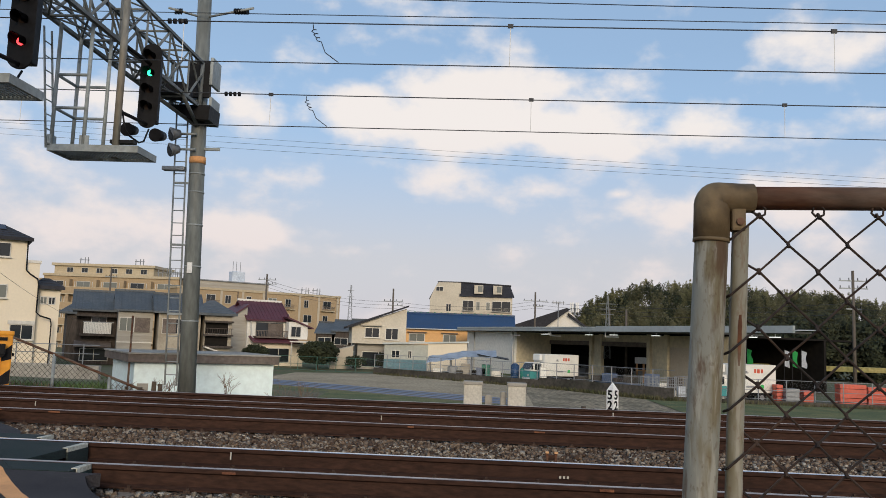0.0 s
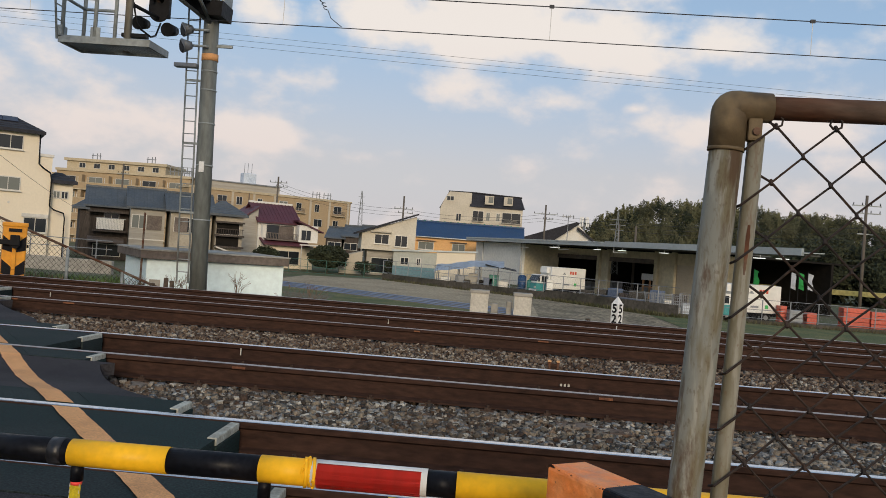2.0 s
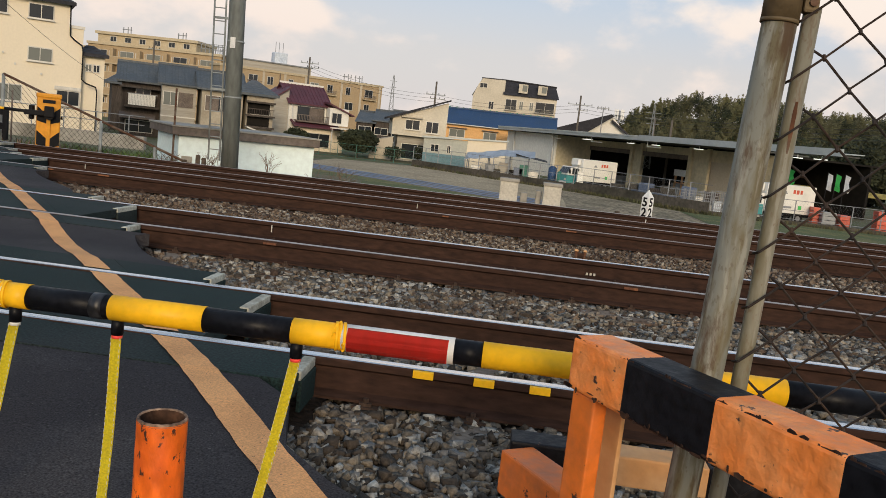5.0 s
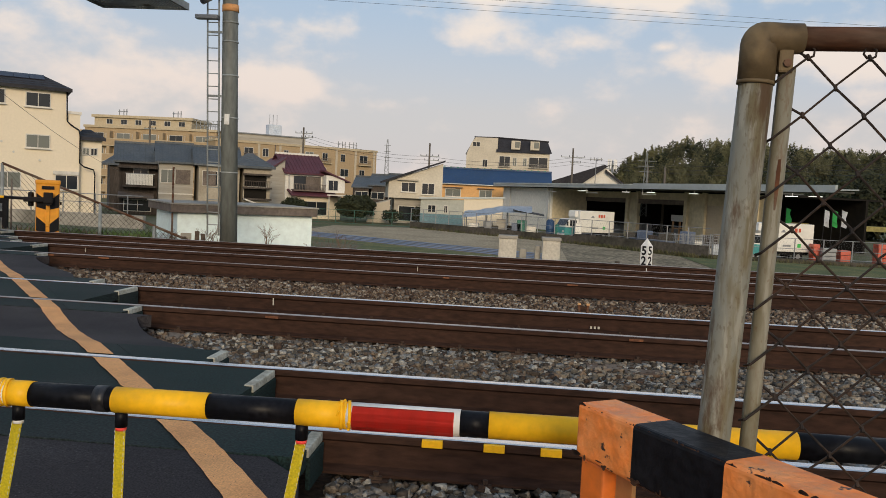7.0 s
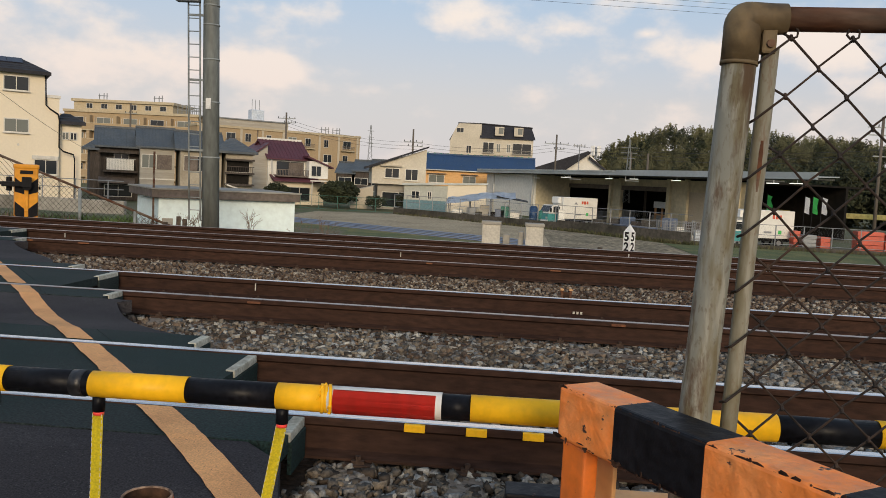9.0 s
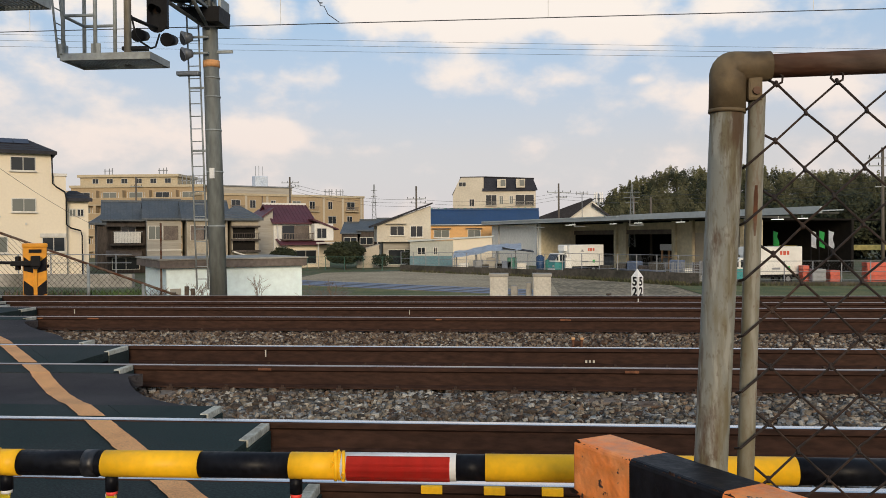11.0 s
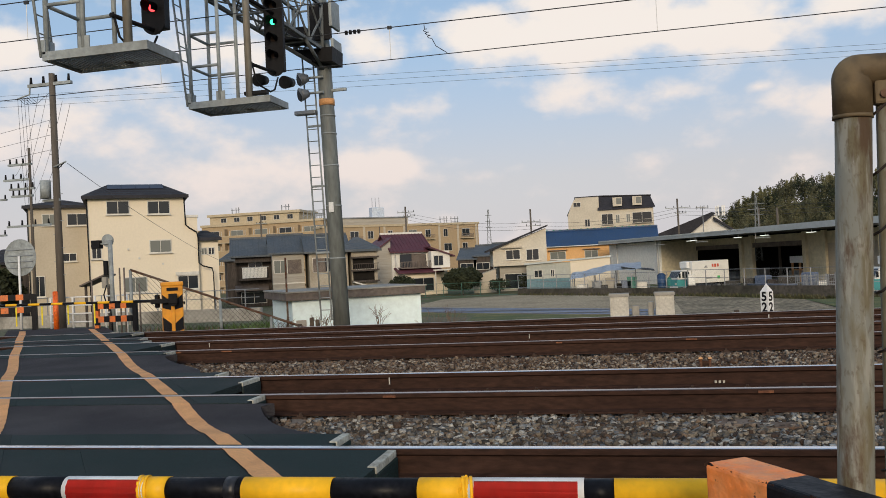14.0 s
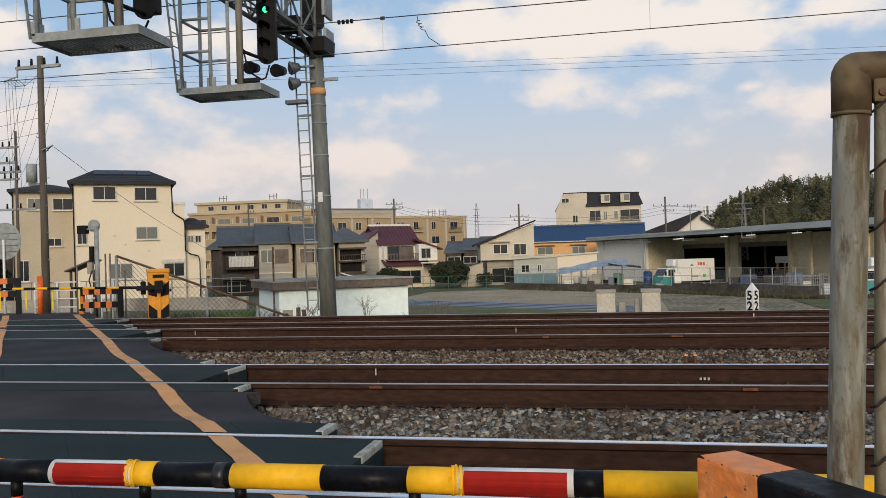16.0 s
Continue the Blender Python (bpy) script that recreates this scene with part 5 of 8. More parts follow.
hut = thing("relay_hut", "low white hut with a flat brown-edged roof", "hut", (-8.3, 25, -2.3))
part("wall", cube(-2.3, 1.75, -1.2, 2.2, 0, 2.78, bevel=.01), "hut", hut)
part("roof", cube(-2.52, 1.85, -1.4, 2.5, 2.78, 3.01, bevel=.02), "fascia", hut, "flat roof with a brown-grey fascia")
part("coping", cube(-2.55, 1.88, -1.43, 2.54, 3.01, 3.05), "wallconc", hut)
part("side_door", cube(-2.2, -1.9, -1.225, -1.2, .2, 2.2), "grey_wall", hut)

# ---- far side of the crossing
mach = thing("barrier_machine", "yellow-orange barrier machine with black chevrons", "barrier machine", (-11.43, 19.5, -.05))
part("cabinet", cube(-.30, .30, -.25, .3, .0, 1.26, bevel=.035), "machine", mach)
part("lid", cube(-.32, .32, -.27, .32, 1.17, 1.28, bevel=.03), "machine", mach)
part("slot", cube(-.16, .16, -.275, -.262, 1.05, 1.13, bevel=.003), "dark", mach)
for s in (-1, 1):
    for z in (.05, .62):
        bm = bmesh.new()
        prism(bm, [(s * .29, -.254, z), (s * .29, -.254, z + .34), (s * .05, -.254, z + .16), (s * .05, -.254, z - .06)], (0, -.006, 0))
        part("chevron", bm, "black_paint", mach, "black chevron")
part("ridge", cube(-.05, .05, -.285, -.25, .15, .75, bevel=.01), "machine", mach)
hub = part("hub", tube(bmesh.new(), (0, -.25, .8), (0, -.42, .8), .14, sides=18), "dark", mach)
part("hub_cap", cube(-.12, .12, -.46, -.36, .72, .98, bevel=.02), "dark", mach)
part("arm_socket", cube(-.62, -.1, -.40, -.30, .74, .86, bevel=.02), "dark", mach)
part("bolt_ball", tube(bmesh.new(), (.31, -.1, .72), (.36, -.1, .72), .04, sides=10), "dark", mach)
turn(mach, 33)
farm = thing("crossing_arm", "thin yellow and black far crossing arm, lowered", "crossing barrier", (-11.9, 19.12, .75))
x = -12.0
part("counterweight", cube(-11.72, -11.62, 19.14, 19.26, .58, .92, bevel=.03), "dark", farm, world=True)
part("holder", tube(bmesh.new(), (-12.3, 19.12, .77), (-11.5, 19.32, .75), .038, sides=10), "dark", farm, world=True)
for i in range(16):
    a, b = -12.3 - i * .33, -12.3 - (i + 1) * .33
    part("sleeve", tube(bmesh.new(), (a, 19.12 - .02 * i, .77 + .004 * i), (b, 19.12 - .02 * (i + 1), .77 + .004 * (i + 1)), .032, sides=10), ("yellow", "black")[i % 2], farm, world=True)
for i in range(6):
    a = -13.4 - i * .75
    part("strap", cube(a - .02, a + .02, 19.05 - .04 * i, 19.06 - .04 * i, .25, .75), "strap", farm, world=True)


def striped_guard(at, rz, w, h, label):
    g = thing("guard_fence", label, "guard fence", at, rz, group="far guard fences")
    for x in (-w / 2, w / 2 - .12):
        for k in range(4):
            part("post", cube(x, x + .12, -.05, .06, h * k / 4, h * (k + 1) / 4), ("orange", "black_paint")[(k + (x > 0)) % 2] if x < 0 else "black_paint", g)
    for z in (h - .17, h - .55):
        n = 6
        for i in range(n):
            part("beam", cube(-w / 2 + .12 + (w - .24) * i / n, -w / 2 + .12 + (w - .24) * (i + 1) / n, -.06, .06, z, z + .17), ("orange", "black_paint")[i % 2], g)


striped_guard((-14.25, 21.2, -.14), 8, 1.25, .84, "orange and black striped guard fence beyond the tracks")
striped_guard((-17.9, 21.3, -.15), 25, 1.5, 1.2, "weathered orange and black striped guard fence")
b2 = thing("bollard", "bright orange round bollard on the road", "bollard", (-16.3, 21.3, -.05))
part("pipe", tube(bmesh.new(), (0, 0, 0), (0, 0, 1.12), .075, sides=20), "bollard_paint", b2)
part("cap", tube(bmesh.new(), (0, 0, 1.12), (0, 0, 1.15), .078, .05, sides=20), "bollard_paint", b2)
for x0, x1 in ((-19.0, -17.3), (-16.9, -16.1)):
    wg = thing("guard_rail", "white tubular guard rail beside the road", "guard rail", (x0, 24.5, -.5), group="white guard rails")
    for x in (x0, (x0 + x1) / 2, x1):
        part("post", tube(bmesh.new(), (x, 24.5, -.5), (x, 24.5, .85), .03, sides=10), "white", wg, world=True)
    for z in (.0, .28, .56, .83):
        part("rail", tube(bmesh.new(), (x0, 24.5, z), (x1, 24.5, z), .025, sides=8), "white", wg, world=True)
part_pole = thing("warning_post", "grey post with a camera box and a round mirror", "signal post", (-15.72, 23.2, -.3))
part("pole", tube(bmesh.new(), (0, 0, 0), (-.02, 0, 2.9), .07, sides=14), "steel", part_pole)
part("mirror_back", tube(bmesh.new(), (-.15, .05, 2.9), (-.15, .1, 2.9), .20, sides=20), "steel", part_pole)
part("camera_box", cube(-.62, -.34, -.12, .12, 2.66, 2.92, bevel=.02), "dark", part_pole)
part("bracket", tube(bmesh.new(), (-.5, 0, 2.8), (0, 0, 2.8), .03, sides=8), "steel", part_pole)
part("switch_box", cube(-.2, -.08, -.14, -.02, 1.8, 2.26, bevel=.02), "dark", part_pole)
part("switch_box", cube(-.27, -.1, -.15, -.02, 1.4, 1.76, bevel=.02), "wallconc", part_pole)
part("conduit", hose(bmesh.new(), [(-.1, -.14, 1.5), (-.2, -.16, 1.2), (-.12, -.15, .9), (.0, -.14, .7), (.03, -.13, .3), (.03, -.13, 0)], .02, 6), "dark", part_pole)
rm = thing("traffic_mirror", "round traffic mirror seen from behind on a white post", "traffic mirror", (-19.75, 24.0, -.3))
part("pole", tube(bmesh.new(), (0, 0, 0), (0, 0, 2.6), .04, sides=10), "white", rm)
bm = bmesh.new()
for k in range(5):
    tube(bm, (0, .05 + .012 * k, 2.55), (0, .062 + .012 * k, 2.55), .62 - .05 * k * k * .3, sides=28)
part("back_shell", bm, "steel", rm)
bm = bmesh.new()
for k in range(4):
    box(bm, -.5, .5, .01, .03, 2.2 + .2 * k, 2.22 + .2 * k)
part("stiffener", bm, "cage", rm)
for i, (x, h) in enumerate(((-15.58, 1.72), (-15.42, 1.72), (-16.6, 1.35), (-14.9, 1.2))):
    solid("stake", tube(bmesh.new(), (x, 23.4, -.6), (x, 23.4, h), .025, sides=8), "fascia", "thin rusty upright stake", "stake", group="stakes by the crossing")
shed = thing("lean_to", "small brown lean-to roof on posts", "shelter", (-19.0, 27, -1.2))
for x in (-.45, .5):
    part("post", tube(bmesh.new(), (x, 0, 0), (x, 0, 2.4), .05, sides=8), "timber", shed)
bm = bmesh.new()
prism(bm, [(-.5, -.3, 2.35), (.55, -.3, 2.72), (.55, -.3, 2.78), (-.5, -.3, 2.41)], (0, .7, 0))
part("roof", bm, "fascia", shed)

# chain-link fence along the far side, its top rail falling to the ground
cf = thing("chain_link_fence", "rusty chain-link fence with a slanting top rail", "fence", (-12, 21.9, -.4))
part("top_rail", tube(bmesh.new(), (-14.2, 21.9, 1.62), (-8.2, 21.9, -.45), .035, sides=8), "rustpipe", cf, world=True)
for x, h in ((-14.2, 1.62), (-12.6, 1.07), (-11.35, .64), (-9.8, .1)):
    part("post", tube(bmesh.new(), (x, 21.9, -.6), (x, 21.9, h), .045, sides=8), "steel", cf, world=True)
bm = bmesh.new()
for i in range(80):
    for s in (-1, 1):
        xa = -14.2 + i * .15
        pts = []
        for k in range(40):
            xx, zz = xa + s * k * .055, -.55 + k * .055
            if -14.2 < xx < -8.4 and zz < 1.62 - (xx + 14.2) * .345:
                pts.append((xx, 21.9, zz))
        if len(pts) > 1:
            tube(bm, pts[0], pts[-1], .0045, sides=4, caps=False)
part("mesh", bm, "wire", cf, "thin chain-link mesh", world=True)
low = thing("garden_wall", "stained concrete garden wall with a net fence on top", "wall", (-20, 40, -1.6))
part("wall", cube(-37, -18.6, 39.8, 40.1, -2.2, -.45, bevel=.03), "wallconc", low, world=True)
for i in range(11):
    part("post", tube(bmesh.new(), (-36.5 + 1.7 * i, 39.95, -.5), (-36.5 + 1.7 * i, 39.95, .55), .03, sides=6), "cage", low, world=True)
for z in (.52, .1):
    part("rail", tube(bmesh.new(), (-37, 39.95, z), (-18.7, 39.95, z), .02, sides=6), "cage", low, world=True)


# ---- buildings
def window(parent, x, y, z, w, h, pane="pane", sill=False, rail=False):
    """A sliding window set in a wall that faces -y."""
    wi = part("window", cube(x - .05, x + w + .05, y - .06, y - .02, z - .05, z + h + .05), "frame", parent, world=True)
    half = w / 2
    for k in range(2):
        part("pane", cube(x + .03 + k * half, x + (k + 1) * half - .03, y - .075 - .012 * k, y - .062 - .012 * k, z + .02, z + h - .02), pane if k == 0 or pane == "pane" else "pane_pale", wi, world=True)
    if sill:
        part("sill", cube(x - .12, x + w + .12, y - .2, y - .02, z - .12, z - .05), "frame", wi, world=True)
    if rail:
        bm = bmesh.new()
        for k in range(int(w / .16) + 1):
            box(bm, x + k * .16, x + k * .16 + .03, y - .34, y - .31, z - .1, z + .5)
        box(bm, x - .1, x + w + .1, y - .35, y - .3, z + .5, z + .56)
        box(bm, x - .1, x + w + .1, y - .35, y - .06, z - .16, z - .1)
        part("window_rail", bm, "wallconc", wi, world=True)
    return wi


def gable(parent, x0, x1, y0, y1, ez, rz, mat, over=.5, thick=.16, ribs=0, ridge_tiles=None):
    """A gable roof whose ridge runs along x."""
    ym = (y0 + y1) / 2
    for s, ye in ((-1, y0 - over), (1, y1 + over)):
        d = (rz - ez) / (ym - y0) * over
        bm = bmesh.new()
        prism(bm, [(x0 - over, ye, ez - d), (x1 + over, ye, ez - d), (x1 + over, ym, rz), (x0 - over, ym, rz)], (0, 0, thick))
        sl = part("roof_slope", bm, mat, parent, world=True)
        if ribs:
            bm = bmesh.new()
            for k in range(int((x1 - x0 + 2 * over) / ribs) + 1):
                x = x0 - over + k * ribs
                prism(bm, [(x, ye, ez - d + thick), (x + ribs * .3, ye, ez - d + thick), (x + ribs * .3, ym, rz + thick), (x, ym, rz + thick)], (0, 0, .05))
            part("ribs", bm, mat, sl, world=True)
    part("ridge", cube(x0 - over - .02, x1 + over + .02, ym - .16, ym + .16, rz + thick - .1, rz + thick + .16, bevel=.05), ridge_tiles or mat, parent, world=True)
    bm = bmesh.new()
    for x in (x0, x1 - .15):
        prism(bm, [(x, y0, ez), (x, y1, ez), (x, ym, rz)], (.15, 0, 0))
    return bm


def hip(parent, x0, x1, y0, y1, ez, rz, mat, over=.5, side=None):
    xa, xb, ya, yb = x0 - over, x1 + over, y0 - over, y1 + over
    ins = (yb - ya) / 2
    ins = side or min(ins, (xb - xa) / 2 - .3)
    ym = (ya + yb) / 2
    bm = bmesh.new()
    c = [bm.verts.new(p) for p in ((xa, ya, ez), (xb, ya, ez), (xb, yb, ez), (xa, yb, ez))]
    u = [bm.verts.new(p) for p in ((xa, ya, ez + .15), (xb, ya, ez + .15), (xb, yb, ez + .15), (xa, yb, ez + .15))]
    r = [bm.verts.new(p) for p in ((xa + ins, ym, rz), (xb - ins, ym, rz))]
    bm.faces.new(c[::-1])
    for i in range(4):
        bm.faces.new((c[i], c[(i + 1) % 4], u[(i + 1) % 4], u[i]))
    bm.faces.new((u[0], u[1], r[1], r[0]))
    bm.faces.new((u[1], u[2], r[1]))
    bm.faces.new((u[2], u[3], r[0], r[1]))
    bm.faces.new((u[3], u[0], r[0]))
    ro = part("roof", bm, mat, parent, world=True)
    part("eave_board", cube(xa, xb, ya - .04, ya, ez - .08, ez + .16), mat, ro, world=True)
    bm = bmesh.new()
    n = max(2, int((rz - ez) / .22))
    for k in range(n):
        f = k / n
        z, y = ez + .15 + (rz - ez - .15) * f, ya + (ym - ya) * f
        box(bm, xa + ins * f + .06, xb - ins * f - .06, y - .02, y + .03, z - .02, z + .022)
    part("courses", bm, mat, ro, world=True)


def pipe_run(parent, pts, mat="dark", r=.05):
    part("drainpipe", hose(bmesh.new(), pts, r, 6), mat, parent, world=True)


# cream three-storey house
G = -1.7
Y = 56
house = thing("house", "cream three-storey house with a dark hipped roof and solar panels", "house", (-36, Y, G))
part("wall", cube(-40.15, -32.0, Y, Y + 8, G, 7.55), "cream", house, world=True)
part("wall", cube(-32.0, -30.85, Y + .02, Y + 7, G, 5.95), "cream", house, world=True)
part("wall", cube(-30.85, -29.0, Y + .5, Y + 7, G, 4.1), "cream", house, world=True)
part("parapet", cube(-32.0, -30.75, Y - .05, Y + 1.0, 5.9, 6.1), "frame", house, world=True)
hip(house, -40.15, -32.0, Y, Y + 8, 7.5, 8.92, "darkroof", .45, side=2.1)
hip(house, -30.9, -29.1, Y + .5, Y + 5, 4.15, 5.0, "darkroof", .4)
for k in range(4):
    bm = bmesh.new()
    x = -38.5 + k * 1.24
    prism(bm, [(x, Y + 1.9, 8.36), (x + 1.2, Y + 1.9, 8.36), (x + 1.2, Y + 3.7, 8.87), (x, Y + 3.7, 8.87)], (0, -.01, .04))
    part("solar_panel", bm, "solar", house, "dark blue solar panel", world=True)
for x, z, w, h, pn in ((-38.55, 6.3, 1.85, .95, "pane"), (-35.1, 6.25, 1.85, .95, "pane"), (-35.05, 3.3, 1.8, .9, "pane_pale"), (-32.75, .4, 1.75, 1.0, "pane"), (-37.4, .35, 1.95, 1.1, "pane_pale"), (-39.9, 3.0, .75, .9, "pane")):
    window(house, x, Y, z, w, h, pn, sill=True)
part("shutter_box", cube(-32.95, -30.9, Y - .16, Y - .01, 1.45, 1.7), "frame", house, world=True)
pipe_run(house, [(-40.2, Y - .1, 7.4), (-40.12, Y - .1, G)], "dark")
pipe_run(house, [(-31.95, Y - .1, 7.5), (-31.9, Y - .1, 5.35), (-31.6, Y - .1, 5.1), (-30.95, Y - .1, 4.75), (-30.85, Y - .1, 4.3), (-30.85, Y - .1, 2.35), (-30.5, Y - .1, 2.1), (-29.7, Y - .1, 1.9), (-29.6, Y - .1, 1.5), (-29.6, Y - .1, G)], "dark", .06)
for x, z in ((-36.9, 3.6), (-36.0, 2.9), (-34.0, 2.4)):
    part("vent", tube(bmesh.new(), (x, Y - .08, z), (x, Y, z), .09, sides=12), "frame", house, world=True)
window(house, -30.55, Y + .5, 3.0, .5, .5, "pane_pale")
window(house, -29.9, Y + .5, 3.0, .5, .5, "pane")
wing = thing("house", "two-winged neighbour house, shaded cream walls coloured tan, with a dark roof", "house", (-44.5, 58, G))
# wall is like the cream house; tan has its shade mixed in
part("wall", cube(-47.3, -41.2, 58, 65, G, 7.4), "tan", wing, world=True)
hip(wing, -47.3, -41.2, 58, 65, 7.4, 8.3, "darkroof", .4)
for x, z, w, h, pn in ((-45.9, 6.0, 1.3, .85, "pane_pale"), (-43.6, 5.95, 1.8, .9, "pane"), (-44.2, 3.05, 1.3, .6, "pane"), (-46.9, .3, 1.0, 1.6, "pane")):
    window(wing, x, 58, z, w, h, pn, sill=True)
pipe_run(wing, [(-47.25, 57.9, 7.3), (-47.2, 57.9, G)])
# houses further left along the road
lh = thing("house", "dark small house behind utility poles", "house", (-56, 66, G))
part("wall", cube(-60, -51.5, 66, 72, G, 3.3), "timber", lh, world=True)
hip(lh, -60, -51.5, 66, 72, 3.3, 4.8, "darkroof")
part("balcony", cube(-51.6, -50.4, 65, 67, 3.0, 5.0), "fascia", lh, world=True)

# grey-roofed row of old houses
G, Y = -2.4, 85
h1 = thing("house", "old dark timber house with a white balcony screen", "house", (-41, Y, G))
part("wall", cube(-42.8, -38.5, Y, Y + 7, G, 3.5), "timber", h1, world=True)
part("gables", gable(h1, -42.9, -38.6, Y, Y + 7, 3.4, 5.2, "slate", .55, ribs=.35), "timber", h1, world=True)
part("balcony", cube(-42.4, -38.7, Y - 1.1, Y, .55, .75), "timber", h1, world=True)
bm = bmesh.new()
for k in range(18):
    box(bm, -42.0 + k * .165, -41.85 + k * .165, Y - 1.12, Y - 1.08, .8, 1.95)
part("balcony_screen", bm, "white_wall", h1, "white slatted balcony screen", world=True)
part("balcony_rail", cube(-42.1, -38.8, Y - 1.1, Y - 1.02, 1.95, 2.02), "cage", h1, world=True)
part("eave", cube(-43.0, -38.5, Y - 1.2, Y, 2.55, 2.75), "timber", h1, world=True)
part("lower_roof", prism(bmesh.new(), [(-42.9, Y - 1.3, -.6), (-38.9, Y - 1.3, -.6), (-38.9, Y, -.1), (-42.9, Y, -.1)], (0, 0, .12)), "fascia", h1, world=True)
window(h1, -41.2, Y, 1.4, 1.6, 1.1, "pane")
window(h1, -42.2, Y, -2.0, 3.0, 1.2, "pane")
h2 = thing("house", "grey-clad house with a blue-grey tiled roof and brown shutters", "house", (-36.7, Y, G))
part("wall", cube(-38.4, -34.7, Y - 1.4, Y + 6, G, 3.5), "grey_wall", h2, world=True)
part("gables", gable(h2, -38.4, -34.9, Y - 1.4, Y + 6, 3.45, 5.3, "slate", .45, ribs=.35), "grey_wall", h2, world=True)
window(h2, -38.2, Y - 1.4, 1.2, 1.5, 1.35, "pane_pale")
part("shutter", cube(-36.6, -35.0, Y - 1.5, Y - 1.42, 1.1, 2.6), "fascia", h2, "brown sliding shutter", world=True)
window(h2, -38.1, Y - 1.4, -1.7, 2.6, .9, "pane_pale")
part("sidings", bm := cube(-38.45, -34.65, Y - 1.45, Y - 1.4, .0, .12), "frame", h2, world=True)
h3 = thing("house", "beige two-storey house with a long grey tiled roof", "house", (-31.5, Y, G))
part("wall", cube(-34.0, -29.6, Y - .6, Y + 6, G, 3.4), "beige_old", h3, world=True)
part("gables", gable(h3, -34.1, -29.8, Y - .6, Y + 6, 3.4, 5.1, "slate", .5, ribs=.35), "beige_old", h3, world=True)
window(h3, -33.6, Y - .6, 1.1, 3.2, 1.5, "pane")
part("shutter", cube(-33.6, -32.2, Y - .75, Y - .68, 1.1, 2.6), "fascia", h3, world=True)
h4 = thing("house", "tan house with brown balcony bands and a low tiled roof", "house", (-28, Y + 1, G))
part("wall", cube(-29.5, -26.6, Y + .5, Y + 6, G, 3.2), "beige_old", h4, world=True)
hip(h4, -30.4, -26.6, Y + .5, Y + 6, 3.2, 4.8, "slate", .5)
for z in (-.2, 1.0, 2.4):
    part("balcony_band", cube(-29.6, -26.5, Y - .3, Y + .5, z, z + .18), "timber", h4, world=True)
window(h4, -29.0, Y + .5, 1.2, 2.0, 1.1, "pane_pale")
# flat near-black sheets stand for the shade behind the balcony rails
for z0, z1 in ((.0, .95), (1.25, 2.35)):
    part("recess_shade", cube(-29.4, -27.0, Y + .40, Y + .49, z0, z1), "inside", h4, "near-black sheet on the wall for shade behind the balcony", world=True)
bm = bmesh.new()
for k in range(12):
    box(bm, -29.5 + k * .25, -29.46 + k * .25, Y - .28, Y - .24, 1.18, 1.75)
box(bm, -29.55, -26.55, Y - .3, Y - .22, 1.75, 1.82)
part("balcony_rail", bm, "timber", h4, world=True)
part("porch_roof", prism(bmesh.new(), [(-29.6, Y - 2, -.2), (-27.4, Y - 2, -.9), (-27.4, Y - 2, -.75), (-29.6, Y - 2, -.05)], (0, 2, 0)), "frame", h4, world=True)
h5 = thing("house", "small white-gabled house with a blue-grey roof", "house", (-45.5, 95, G))
part("wall", cube(-49, -43.5, 95, 101, G, 3.0), "timber", h5, world=True)
hip(h5, -49.5, -43.5, 95, 101, 3.0, 5.2, "slate")
bm = bmesh.new()
prism(bm, [(-46.4, 94.2, 4.4), (-44.4, 94.2, 4.4), (-45.4, 94.2, 5.6)], (0, 2.5, 0))
part("dormer_gable", bm, "white_wall", h5, world=True)
for s in (-1, 1):
    bm = bmesh.new()
    prism(bm, [(-45.4, 94, 5.75), (-45.4 + s * 1.25, 94, 4.3), (-45.4 + s * 1.25, 94, 4.15), (-45.4, 94, 5.55)], (0, 2.8, 0))
    part("dormer_roof", bm, "slate", h5, world=True)

# maroon-roofed house
Y = 100
h6 = thing("house", "white two-storey house with a maroon metal roof", "house", (-26, Y, G))
part("wall", cube(-28.9, -23.2, Y, Y + 7, G, 3.3), "white_wall", h6, world=True)
part("gables", gable(h6, -28.7, -24.2, Y, Y + 7, 3.25, 5.35, "maroon", .5, ribs=.45, ridge_tiles="white_wall"), "white_wall", h6, world=True)
# grey siding colour stands for shade on the gable side
part("side_wall", prism(bmesh.new(), [(-31.2, Y + .6, G), (-28.9, Y + .3, G), (-28.9, Y + .3, 4.6), (-31.2, Y + .6, 2.9)], (0, 6, 0)), "grey_wall", h6, world=True)
part("verge_board", prism(bmesh.new(), [(-31.5, Y + .2, 2.75), (-28.8, Y, 4.75), (-28.8, Y, 4.95), (-31.5, Y + .2, 2.95)], (0, 6.5, 0)), "maroon", h6, world=True)
part("balcony_floor", cube(-28.2, -24.0, Y - 1.3, Y, .95, 1.1), "fascia", h6, world=True)
bm = bmesh.new()
for k in range(22):
    box(bm, -28.15 + k * .19, -28.1 + k * .19, Y - 1.28, Y - 1.23, 1.1, 1.75)
box(bm, -28.2, -24.0, Y - 1.3, Y - 1.22, 1.75, 1.83)
part("balcony_rail", bm, "fascia", h6, "dark balcony rail", world=True)
part("shutter", cube(-26.4, -24.6, Y - .12, Y - .08, 1.1, 2.7), "fascia", h6, "brown sliding shutter", world=True)
part("balcony_roof", prism(bmesh.new(), [(-28.7, Y - 1.8, .35), (-22.9, Y - 1.8, .35), (-22.9, Y, 1.0), (-28.7, Y, 1.0)], (0, 0, .15)), "maroon", h6, world=True)
